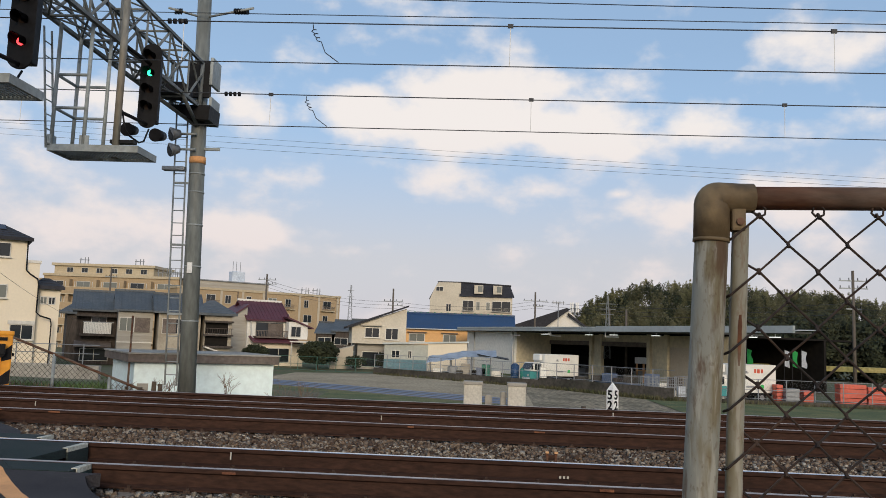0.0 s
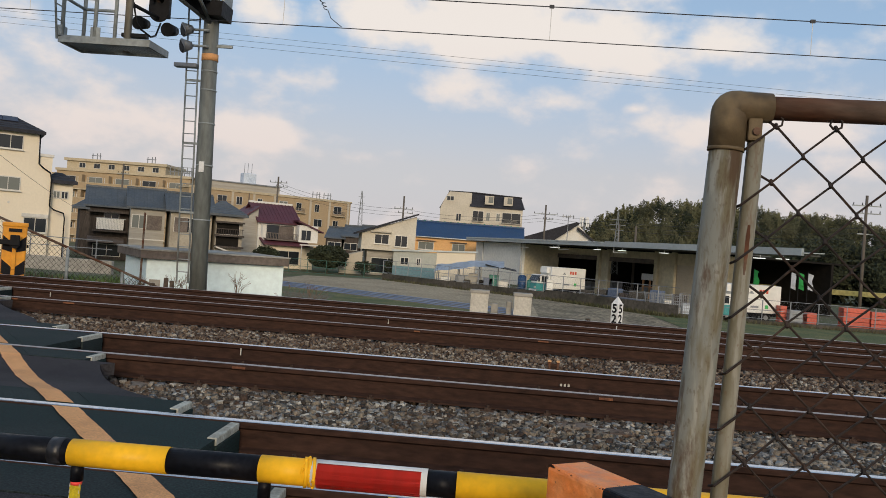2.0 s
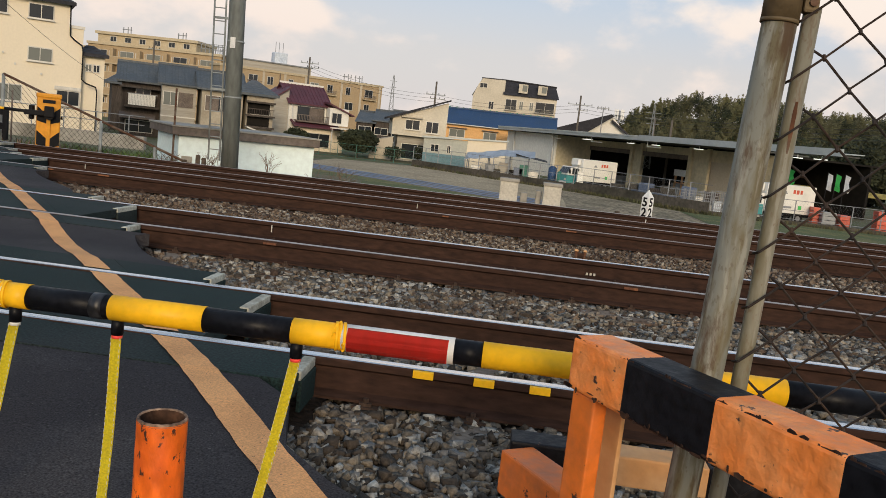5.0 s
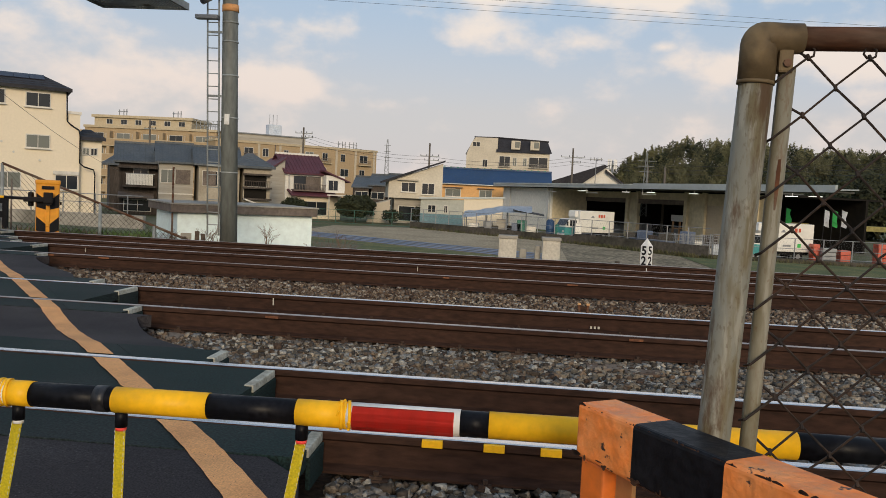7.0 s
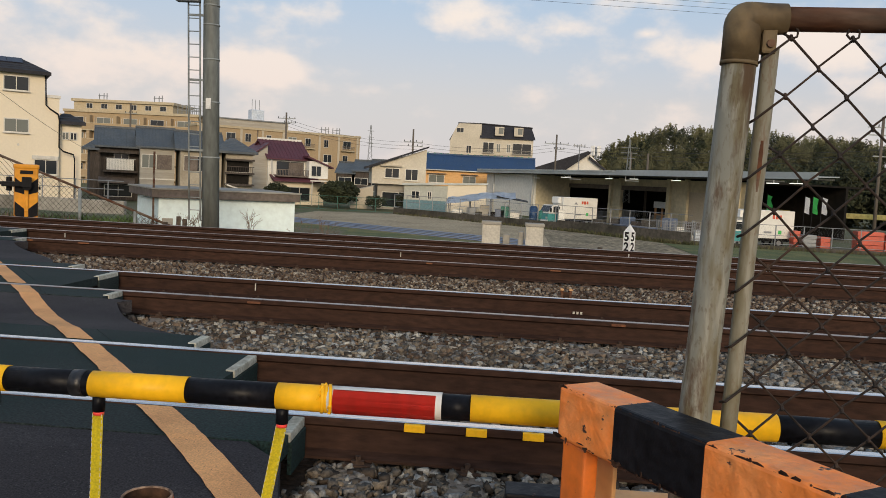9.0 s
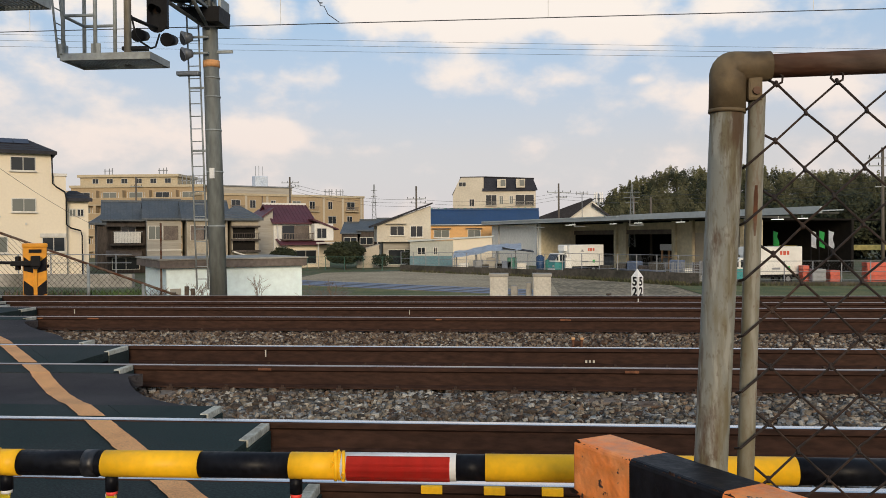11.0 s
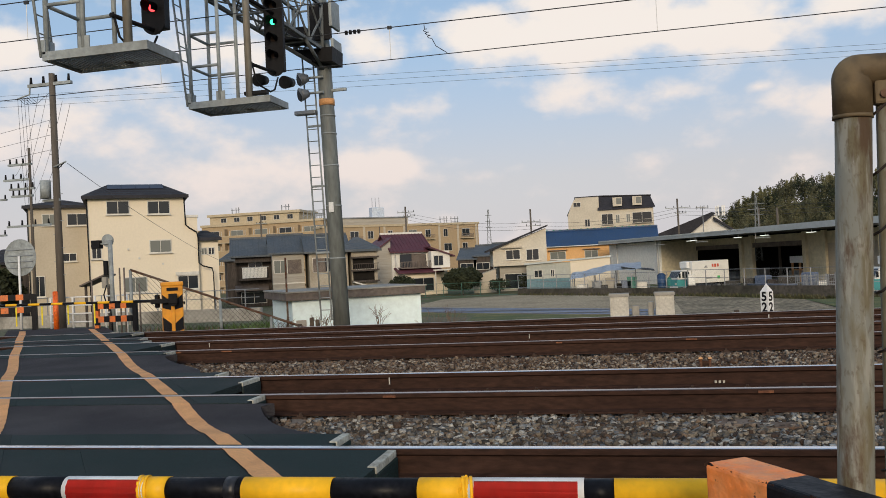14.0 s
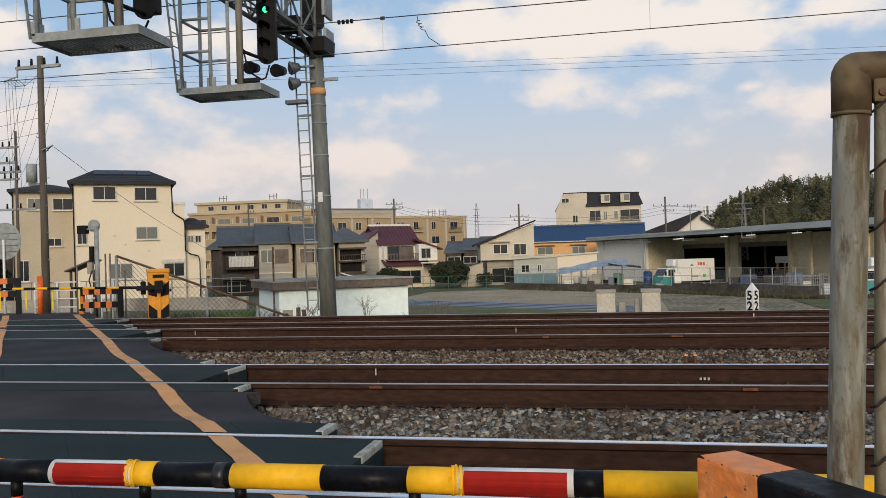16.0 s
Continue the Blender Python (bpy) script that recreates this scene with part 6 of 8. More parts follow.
part("porch", cube(-24.3, -21.9, Y - 1.4, Y + 4, .9, 3.0), "white_wall", h6, world=True)
part("porch_roof", prism(bmesh.new(), [(-24.6, Y - 1.8, 3.4), (-21.3, Y - 1.8, 2.2), (-21.3, Y - 1.8, 2.35), (-24.6, Y - 1.8, 3.6)], (0, 6, 0)), "maroon", h6, world=True)
part("lower_wall", cube(-27.6, -22.2, Y - 1.0, Y, G, .5), "cream", h6, world=True)
window(h6, -27.9, Y - .0, 1.0, 3.4, 1.8, "pane")
window(h6, -24.0, Y - 1.4, 1.2, 1.2, 1.2, "pane")
window(h6, -26.6, Y - 1.0, -1.9, 2.6, 1.6, "pane")
pipe_run(h6, [(-28.6, Y - .3, 3.2), (-28.5, Y - .3, 1.2), (-28.0, Y - 1.2, .4), (-27.7, Y - 1.1, G)], "frame", .07)
h7 = thing("carport", "flat pale carport roof on thin posts", "carport", (-20.5, Y - 1, G))
part("roof", cube(-2.4, 1.3, -2, 2, 2.95, 3.1), "frame", h7)
for x in (-2.2, 1.1):
    part("post", tube(bmesh.new(), (x, -1.8, 0), (x, -1.8, 2.95), .06, sides=8), "frame", h7)

# dark little houses between
for i, (x, z) in enumerate(((-21.5, 3.5), (-18.8, 3.7), (-16.4, 3.4), (-24, 3.1))):
    hh = thing("house", "weathered dark row house with a grey gable", "house", (x, 125, G), group="dark row houses")
    part("wall", cube(x - 1.6, x + 1.3, 125, 131, G, z - 1.2), "timber", hh, world=True)
    part("gables", gable(hh, x - 1.5, x + 1.2, 125, 131, z - 1.2, z + .3, "slate", .3), "timber", hh, world=True)
    window(hh, x - 1.2, 125, .2, 2.0, 1.0, "pane")
    window(hh, x - 1.2, 125, -1.7, 2.0, 1.0, "pane_pale")

# mono-pitch white house
h8 = thing("house", "white house with a rising dark mono-pitch roof", "house", (-12.8, Y, G))
bm = bmesh.new()
prism(bm, [(-16.0, Y, .7), (-9.4, Y, .7), (-9.4, Y, 5.1), (-12.8, Y, 3.9), (-16.0, Y, 2.7)], (0, 8, 0))
part("wall", bm, "plaster", h8, world=True)
part("lower_wall", cube(-15.2, -9.5, Y + .9, Y + 8, G, .7), "grey_wall", h8, world=True)
part("roof", prism(bmesh.new(), [(-16.7, Y - .5, 2.45), (-9.2, Y - .5, 5.3), (-9.2, Y - .5, 5.5), (-16.7, Y - .5, 2.72)], (0, 9, 0)), "darkroof", h8, "dark mono-pitch roof", world=True)
window(h8, -14.4, Y, 1.5, 1.7, 1.1, "pane", sill=True)
window(h8, -11.9, Y, 1.3, 1.5, 1.3, "pane", sill=True)
part("awning", cube(-15.0, -12.4, Y - .5, Y, 2.85, 3.0), "tan", h8, world=True)
window(h8, -14.6, Y + .9, -2.1, 4.0, 1.8, "pane")
part("side_lean_to", prism(bmesh.new(), [(-18.5, Y - 1, -.4), (-15.8, Y - 1, .4), (-15.8, Y - 1, G), (-18.5, Y - 1, G)], (0, 5, 0)), "tan", h8, world=True)

# blue roof, orange wall
h9 = thing("house", "orange-walled house with a broad blue metal roof", "house", (-3.8, 119.5, G))
part("wall", cube(-11.5, 4.0, 119.5, 127.5, G, 3.0), "orange_wall", h9, world=True)
part("gables", gable(h9, -11.5, 4.1, 119.5, 127.5, 3.12, 5.2, "blue", .4, ribs=.55), "orange_wall", h9, world=True)
part("eave_gutter", hose(bmesh.new(), [(-11.9, 119.0, 2.98), (4.5, 119.0, 2.98)], .07, 6), "white_wall", h9, world=True)
pipe_run(h9, [(-11.75, 119.0, 2.95), (-11.4, 119.4, 2.5), (-11.4, 119.4, G)], "white_wall", .07)
for x, w in ((-10.8, 2.2), (-5.85, 1.8)):
    window(h9, x, 119.5, 1.2, w, 1.05, "pane_pale", sill=True)
    part("eyebrow", cube(x - .3, x + w + .3, 119.0, 119.5, 2.42, 2.52), "fascia", h9, world=True)
for k in range(16):
    part("ridge_cap", cube(-11.6 + k, -11.35 + k, 123.3, 123.7, 5.45, 5.58), "greenbox", h9, world=True)

# pale annex
h10 = thing("shed", "low pale shed with a blue-grey skirting", "shed", (-6.5, 96, G - .2))
part("wall", cube(-11.5, -6.4, 96, 99, G, .85), "grey_plaster", h10, world=True)
part("wall", cube(-6.4, -1.9, 95.9, 99.4, G, 1.2), "cream", h10, world=True)
part("roof", prism(bmesh.new(), [(-11.7, 95.7, .72), (-1.7, 95.7, 1.22), (-1.7, 95.7, 1.4), (-11.7, 95.7, .92)], (0, 4, 0)), "roofmetal", h10, world=True)
part("skirting", cube(-11.52, -6.38, 95.96, 96.0, G, -.95), "teal_paint", h10, "blue painted skirting", world=True)
window(h10, -10.6, 96, -.75, .9, .8, "pane")
window(h10, -8.7, 96, -.75, .4, .8, "pane")

# white mansard block
Y = 140
h11 = thing("apartment_house", "white apartment house with a dark mansard roof and dormers", "apartment house", (-2.5, Y, -2.6))
part("wall", cube(-4.2, 4.6, Y, Y + 12, -2.6, 9.1), "plaster", h11, world=True)
bm = bmesh.new()
prism(bm, [(-9.4, Y, -2.6), (-4.2, Y, -2.6), (-4.2, Y, 11.3), (-8.0, Y, 11.3), (-8.6, Y, 10.4), (-9.4, Y, 8.4)], (0, 13, 0))
part("end_wall", bm, "plaster", h11, world=True)
bm = bmesh.new()
prism(bm, [(-4.4, Y - .4, 9.0), (4.9, Y - .4, 9.0), (4.2, Y + 1.6, 11.0), (-4.4, Y + 1.6, 11.3)], (0, .3, .2))
part("mansard", bm, "darkroof", h11, world=True)
part("roof_top", prism(bmesh.new(), [(-8.2, Y + 0, 11.3), (-4.0, Y + 1.6, 11.45), (4.4, Y + 1.6, 11.1), (4.4, Y + 12, 11.1), (-8.2, Y + 12, 11.3)], (0, 0, .15)), "darkroof", h11, world=True)
part("mansard_side", prism(bmesh.new(), [(-9.5, Y + .2, 8.4), (-9.5, Y + 13, 8.4), (-8.0, Y + 13, 11.35), (-8.0, Y + .2, 11.35)], (-.1, 0, 0)), "slate", h11, world=True)
for x in (-1.9, 1.3):
    dm = part("dormer", cube(x, x + 1.5, Y - .5, Y + 1.6, 9.5, 10.95), "plaster", h11, world=True)
    part("dormer_window", cube(x + .6, x + 1.4, Y - .53, Y - .5, 9.8, 10.8), "pane_pale", dm, world=True)
window(h11, -6.6, Y, 6.4, .8, 1.2, "pane")
window(h11, -8.4, Y, 9.8, 1.2, .7, "pane")
for x, w in ((-3.8, 1.8), (1.2, 3.1)):
    window(h11, x, Y, 6.6, w, 1.7, "pane", rail=True)
    window(h11, x, Y, 3.4, w, 1.7, "pane", rail=True)
for x in (-1.5, .2):
    window(h11, x, Y, 6.8, .6, 1.3, "pane_pale")

turn(house, 34)
turn(wing, 36)
turn(lh, 36)
turn(h1, 26)
turn(h2, 26)
turn(h3, 26)
turn(h4, 26)
turn(h5, 30)
turn(h6, 34)
turn(h8, 12)
turn(hut, 34)
# long ochre apartment block
Y = 150
ap = thing("apartment_block", "long ochre apartment block with recessed balconies", "apartment block", (-55, Y, -3))


def block(x0, x1, y0, y1, top, levels, first):
    part("wall", cube(x0, x1, y0 + 1.4, y1, -3, top - .4), "apt", ap, world=True)
    part("parapet", cube(x0 - .15, x1 + .15, y0 + 1.1, y1 + .2, top - .45, top), "apt_pale", ap, world=True)
    for k in range(levels):
        z = first - 2.9 * k
        part("balcony", cube(x0, x1, y0, y0 + .2, z - 1.35, z - .15), "apt", ap, world=True)
        part("balcony_floor", cube(x0, x1, y0, y0 + 1.4, z - 1.5, z - 1.35), "apt_pale", ap, world=True)
        part("balcony_cap", cube(x0, x1, y0 - .03, y0 + .23, z - .15, z - .05), "apt_pale", ap, world=True)
        n = int((x1 - x0) / 5.2)
        for i in range(n):
            x = x0 + (i + .12) * (x1 - x0) / n
            window(ap, x + .6, y0 + 1.4, z - .6, 2.6, 1.6, "pane_pale" if (i + k) % 3 else "pane")
            part("divider", cube(x - .8, x - .15, y0 + .05, y0 + 1.4, z - 1.4, z + 1.35), "apt", ap, world=True)
            for dx in (.2, 3.6):
                part("hopper", cube(x + dx, x + dx + .12, y0 + 1.3, y0 + 1.4, z - 1.3, z + 1.0), "frame", ap, world=True)


block(-83.5, -57.5, Y, Y + 14, 11.4, 5, 9.0)
part("upper_floor", cube(-83, -63.5, Y + 4, Y + 13, 11.5, 13.1), "apt_pale", ap, world=True)
part("upper_roof", cube(-83.4, -63.1, Y + 3.5, Y + 13.4, 13.1, 13.6), "apt_pale", ap, world=True)
for i in range(6):
    window(ap, -80.5 + 2.9 * i, Y + 4, 11.9, 1.2, .9, "pane")
bm = bmesh.new()
for i in range(9):
    box(bm, -62.6 + i * .82, -62.5 + i * .82, Y + 4, Y + 4.1, 11.4, 13.3)
for z in (12.3, 13.2):
    box(bm, -62.8, -57.5, Y + 4, Y + 4.1, z, z + .09)
part("roof_railing", bm, "cage", ap, world=True)
for x, z in ((-79, 13.6), (-68, 13.6), (-60.5, 11.4)):
    bm = bmesh.new()
    for dx in (0, .9, 1.5):
        tube(bm, (x + dx, Y + 6, z), (x + dx, Y + 6, z + 1.3 + dx * .1), .09, sides=6)
    tube(bm, (x - .2, Y + 6, z + .9), (x + 1.7, Y + 6, z + .9), .07, sides=6)
    part("roof_vent", bm, "cage", ap, world=True)
# its wing runs away aslant
aw = thing("apartment_block", "long ochre apartment wing with small railed balconies", "apartment block")
part("wall", cube(0, 33.2, .0, 11, 0, 12.2), "apt", aw)
part("parapet", cube(-.15, 33.35, -.2, 11.2, 12.2, 12.62), "apt_pale", aw, "pale flat parapet")
part("upper_storey", cube(2.5, 19, 3.5, 9, 12.62, 14.1), "grey_wall", aw, "grey set-back roof storey")
part("upper_roof", cube(2.2, 19.3, 3.2, 9.3, 14.1, 14.3), "cage", aw)
for k in range(4):
    for i, x in enumerate((1.6, 5.4, 9.0, 13.2, 17.6, 21.2, 25.2, 29.4)):
        z = 9.9 - 2.9 * k
        w = (.9, 1.7, 1.1)[(i + k) % 3]
        window(aw, x, 0, z, w, 1.45, "pane" if (i * 3 + k) % 4 else "pane_pale")
        if i % 2:
            part("balcony_slab", cube(x - .5, x + w + .7, -.75, 0, z - .55, z - .42), "apt_pale", aw)
            bm = bmesh.new()
            for q in range(int((w + 1.2) / .22)):
                box(bm, x - .48 + q * .22, x - .44 + q * .22, -.74, -.70, z - .42, z + .35)
            box(bm, x - .5, x + w + .7, -.76, -.69, z + .35, z + .42)
            part("balcony_rail", bm, "fascia", aw)
for x in (.4, 8.0, 12.2, 16.4, 24.0, 28.2, 32.4):
    part("pilaster", cube(x, x + .45, -.14, 0, 0, 12.2), "tan", aw)
part("drain", tube(bmesh.new(), (11.4, -.12, 0), (11.4, -.12, 12.2), .09, sides=6), "fascia", aw)
tank = part("water_tank", cube(12.0, 14.6, 5, 7, 14.3, 16.4, bevel=.15), "tarp", aw, "pale blue water tank")
for dx in (0, .7, 1.5):
    part("aerial", tube(bmesh.new(), (12.4 + dx, 6, 16.3), (12.4 + dx, 6, 18.4), .05, sides=5), "cage", tank)
for x in (26, 28.5):
    bm = bmesh.new()
    for dx in (0, .9, 1.5):
        tube(bm, (x + dx, 3, 12.6), (x + dx, 3, 14.1), .08, sides=6)
    tube(bm, (x - .2, 3, 13.6), (x + 1.7, 3, 13.6), .06, sides=6)
    part("roof_vent", bm, "cage", aw)
aw.matrix_basis = pose(-55.8, 146.6, -3, 0, 0, 38)

# ---- warehouse with a long canopy; own x along its front, own y backwards
GW = -2.55
wh = thing("warehouse", "pale metal warehouse with open loading bays under a long canopy", "warehouse", (-2.3, 115, GW), rz=math.degrees(math.atan2(-.893, .45)))
TOP = 5.85
part("front_wall", cube(0, 13.6, 0, .3, 0, TOP - .5), "ware", wh)
part("end_wall", cube(0, .3, .3, 22, 0, TOP - .5), "ware", wh)
part("side_wall", cube(13.3, 13.6, .3, 5.2, 0, TOP - .5), "dock", wh, "yellowish inner side wall")
BAYS = ((13.0, 22.8), (24.7, 33.4))
for x0, x1 in ((4.7, 13.0), (22.8, 24.7), (33.4, 36.2), (43.4, 45.4)):
    part("dock_wall", cube(x0, x1, 5.2, 5.5, 0, TOP - .6), "dock", wh)
for x0, x1 in BAYS:
    part("lintel", cube(x0, x1, 5.2, 5.5, 4.2, TOP - .6), "dock", wh)
    part("shutter_box", cube(x0, x1, 5.0, 5.2, 4.0, 4.5), "fascia", wh)
part("lintel", cube(36.2, 43.4, 5.2, 5.5, 4.1, TOP - .6), "dock", wh)
sh = part("shutter", cube(36.2, 43.4, 5.3, 5.4, 0, 4.1), "tan", wh, "closed roller shutter")
bm = bmesh.new()
for k in range(16):
    box(bm, 36.2, 43.4, 5.26, 5.3, .1 + k * .25, .18 + k * .25)
part("slats", bm, "tan", sh)
for x in (13.0, 22.8, 24.7, 33.4, 36.2, 43.4):
    part("pilaster", cube(x - .25, x + .25, 4.9, 5.2, 0, TOP - .5), "dock", wh)
# bay shell: back, roof and partition take the colour with painted-in shade
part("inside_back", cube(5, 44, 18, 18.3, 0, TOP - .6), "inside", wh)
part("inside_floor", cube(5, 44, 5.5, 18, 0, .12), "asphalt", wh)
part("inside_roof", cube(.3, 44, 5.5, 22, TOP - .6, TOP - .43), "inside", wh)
# partition added so that the first bay looks dark inside
part("inside_dark_wall", cube(11.6, 11.9, 5.5, 18, 0, TOP - .6), "inside", wh)
part("canopy_soffit", cube(-.3, 45.6, -1.2, 8.5, TOP - .42, TOP - .30), "inside_soffit", wh, "dark canopy underside")
part("canopy_soffit", cube(45.6, 58, -1.2, .9, TOP - .42, TOP - .30), "inside_soffit", wh, "dark canopy underside")
part("canopy_edge", cube(-.5, 33, -1.35, -1.1, TOP - .42, TOP - .02), "roofmetal", wh, "pale canopy edge")
part("canopy_edge", cube(33, 58.3, -1.35, -1.1, TOP - .42, TOP + .12), "roofmetal", wh, "pale canopy edge")
part("roof_sheet", prism(bmesh.new(), [(-.5, -1.3, TOP - .28), (45.7, -1.3, TOP - .28), (45.7, 8.6, TOP + .15), (-.5, 8.6, TOP + .15)], (0, 0, .08)), "roofmetal", wh)
part("roof_sheet", prism(bmesh.new(), [(45.7, -1.3, TOP - .28), (58.3, -1.3, TOP - .28), (58.3, 1.0, TOP - .18), (45.7, 1.0, TOP - .18)], (0, 0, .08)), "roofmetal", wh)
bm = bmesh.new()
for k in range(110):
    prism_x = -.4 + k * .3
    box(bm, prism_x, prism_x + .14, -1.42, -1.0, TOP - .1, TOP + .06)
part("roof_ribs", bm, "roofmetal", wh)
for x in (2.4, 13.3):
    part("drainpipe", tube(bmesh.new(), (x, -.1, 0), (x, -.1, TOP - .5), .07, sides=8), "frame", wh)
for i, x in enumerate((10.5, 16.5, 19, 26, 32, 37.5, 45, 50, 53.5)):
    lt = part("strip_light", cube(x, x + 1.3, 1.05 + (i % 2), 1.15 + (i % 2), TOP - .72, TOP - .66), "tube", wh, "lit fluorescent strip")
    part("light_stem", tube(bmesh.new(), (x + .75, 1.1 + (i % 2), TOP - .66), (x + .75, 1.1 + (i % 2), TOP - .42), .03, sides=6), "frame", lt)
for x in (14.5, 23.6, 34.2):
    part("canopy_stay", tube(bmesh.new(), (x, -1.0, TOP - .45), (x, -1.0, TOP - 1.0), .05, sides=6), "frame", wh)
    part("canopy_stay", tube(bmesh.new(), (x, -1.0, TOP - .95), (x + 2.2, -1.0, TOP - .95), .05, sides=6), "frame", wh)
for x, w, h in ((14, 1.6, 1.2), (18.5, 1.6, 1.6), (25.5, 1.5, 1.3), (31.6, 1.3, 1.9)):
    part("stacked_goods", cube(x, x + w, 9, 10.5, .12, h), "cage", wh)
part("goods_rack", cube(27.6, 30.4, 7.6, 7.8, 2.2, 2.9), "white", wh, "white board on a rack")
for x in (27.8, 29.0, 30.2):
    part("goods_rack", cube(x, x + .12, 7.6, 7.8, .1, 2.2), "plain_orange", wh)
part("goods_rack", cube(27.8, 30.3, 7.6, 7.8, 1.4, 1.5), "plain_orange", wh)
# house roof behind
hb = thing("house", "white house with a steep dark roof behind the warehouse", "house", (8.5, 130, GW))
part("wall", prism(bmesh.new(), [(8.6, 130, GW), (16, 130, GW), (16, 130, 3.9), (13.0, 130, 6.9), (9, 130, 4.2)], (0, 8, 0)), "white_wall", hb, world=True)
part("roof", prism(bmesh.new(), [(3.9, 129.2, 4.0), (12.7, 129.2, 7.15), (13.3, 129.2, 6.95), (9.2, 129.2, 3.9)], (0, 9, 0)), "darkroof", hb, world=True)
part("roof", prism(bmesh.new(), [(13.0, 129.2, 6.0), (16.4, 129.2, 3.7), (16.4, 129.2, 4.0), (13.0, 129.2, 6.4)], (0, 9, 0)), "darkroof", hb, world=True)

# yard, trucks, bins
solid("yard", poly(bm := bmesh.new(), [(-3, 97, GW + .1), (6, 66, GW + .1), (34, 60, GW + .1), (60, 60, GW + .1), (60, 130, GW + .1), (-3, 130, GW + .1)]) and bm, "asphalt", "dark asphalt yard before the warehouse", "yard", kind="structure")


def truck(at, rz, label):
    t = thing("delivery_truck", label, "truck", at, rz, group="delivery trucks")
    part("box_body", cube(-1.2, 3.1, -.95, .95, .75, 2.95, bevel=.04), "truck_white", t)
    cab = bmesh.new()
    prism(cab, [(-2.85, -.85, .5), (-1.25, -.85, .5), (-1.25, -.85, 2.1), (-2.35, -.85, 2.1), (-2.8, -.85, 1.35)], (0, 1.7, 0))
    c = part("cab", cab, "truck_white", t)
    part("lower_cab", cube(-2.9, -1.27, -.87, .87, .45, 1.25, bevel=.03), "teal", t, "teal painted lower cab")
    part("windscreen", prism(bmesh.new(), [(-2.83, -.75, 1.4), (-2.83, .75, 1.4), (-2.40, .75, 2.0), (-2.40, -.75, 2.0)], (-.02, 0, .01)), "pane", c)
    part("side_window", cube(-2.3, -1.5, -.875, -.855, 1.35, 1.95), "pane", c)
    part("mirror", cube(-2.75, -2.65, -1.1, -.95, 1.4, 1.8), "dark", c)
    for s in (-.6, .6):
        part("headlight", cube(-2.93, -2.88, s - .15, s + .15, .7, .9, bevel=.01), "frame", c)
    part("bumper", cube(-2.95, -2.85, -.85, .85, .4, .6, bevel=.02), "white", c)
    part("chassis", cube(-2.6, 3.0, -.6, .6, .5, .75), "dark", t)
    for x in (-2.1, 1.9):
        for y in (-.85, .65):
            w = part("wheel", tube(bmesh.new(), (x, y, .4), (x, y + .2, .4), .4, sides=18), "dark", t)
            part("rim", tube(bmesh.new(), (x, y - .01, .4), (x, y, .4), .2, sides=14), "cage", w)
    for x0, x1, z0, z1, m in ((1.1, 1.3, 2.3, 2.6, "crate"), (1.38, 1.62, 2.28, 2.6, "crate"), (1.72, 1.92, 2.3, 2.6, "crate"), (.2, .6, 2.25, 2.33, "cage"), (.3, .5, 2.33, 2.45, "cage"), (.4, 1.1, 1.15, 1.3, "cage"), (1.7, 2.0, 1.1, 1.4, "green")):
        part("marking", cube(x0, x1, -.962, -.952, z0, z1), m, t, "coloured marking on the box side")
    for x in (-1.22,):
        part("roof_unit", cube(x - .35, x, -.6, .6, 2.3, 2.9, bevel=.05), "truck_white", t)


truck((6.75, 86, GW), 31, "white box delivery truck with a teal cab, parked")
truck((19.95, 67.2, GW), 18, "white box delivery truck with a teal cab by the fence")
for i in range(9):
    x = 12.9 + .72 * i
    rc = thing("roll_cage", "grey wire roll cage with folded goods", "roll cage", (x, 67.5 - .1 * i, GW), group="roll cages")
    for dx in (-.33, .33):
        for dy in (-.3, .3):
            part("post", tube(bmesh.new(), (dx, dy, 0), (dx, dy, 1.75), .022, sides=6), "cage", rc)
    bm = bmesh.new()
    for k in range(7):
        box(bm, -.33, .33, -.31, -.29, .15 + .25 * k, .18 + .25 * k)
    for k in range(5):
        box(bm, -.3 + .14 * k, -.28 + .14 * k, -.31, -.29, .15, 1.7)
    part("mesh", bm, "cage", rc)
    part("goods", cube(-.3, .3, -.25, .25, .15, .5 + .9 * ((i * 7) % 5) / 5), ("ware", "tarp", "truck_white")[i % 3], rc)
for x, y, w, h, m, l in ((23.1, 66.6, .5, 1.5, "crate", "slim red crate stack beside the truck"), (23.85, 66, 1.05, 1.25, "cage", "grey-green cage pallet in the yard"), (25.05, 66, .75, 1.15, "crate", "small red crate stack in the yard"), (28.4, 66, 2.0, 1.75, "crate", "long red crate stack in the yard"), (30.2, 66, 1.4, 1.6, "crate", "long red crate stack in the yard"), (35, 66, 2.5, 1.7, "crate", "long red crate stack in the yard")):
    cr = thing("crate_stack", l, "crates", (x, y, GW), group="crate stacks")
    n = max(3, int(h / .3))
    for k in range(n):
        part("crate", cube(-w / 2 + .02 * (k % 2), w / 2 - .02 * ((k + 1) % 2), -.5, .5, h * k / n, h * (k + 1) / n - .03, bevel=.02), m, cr)
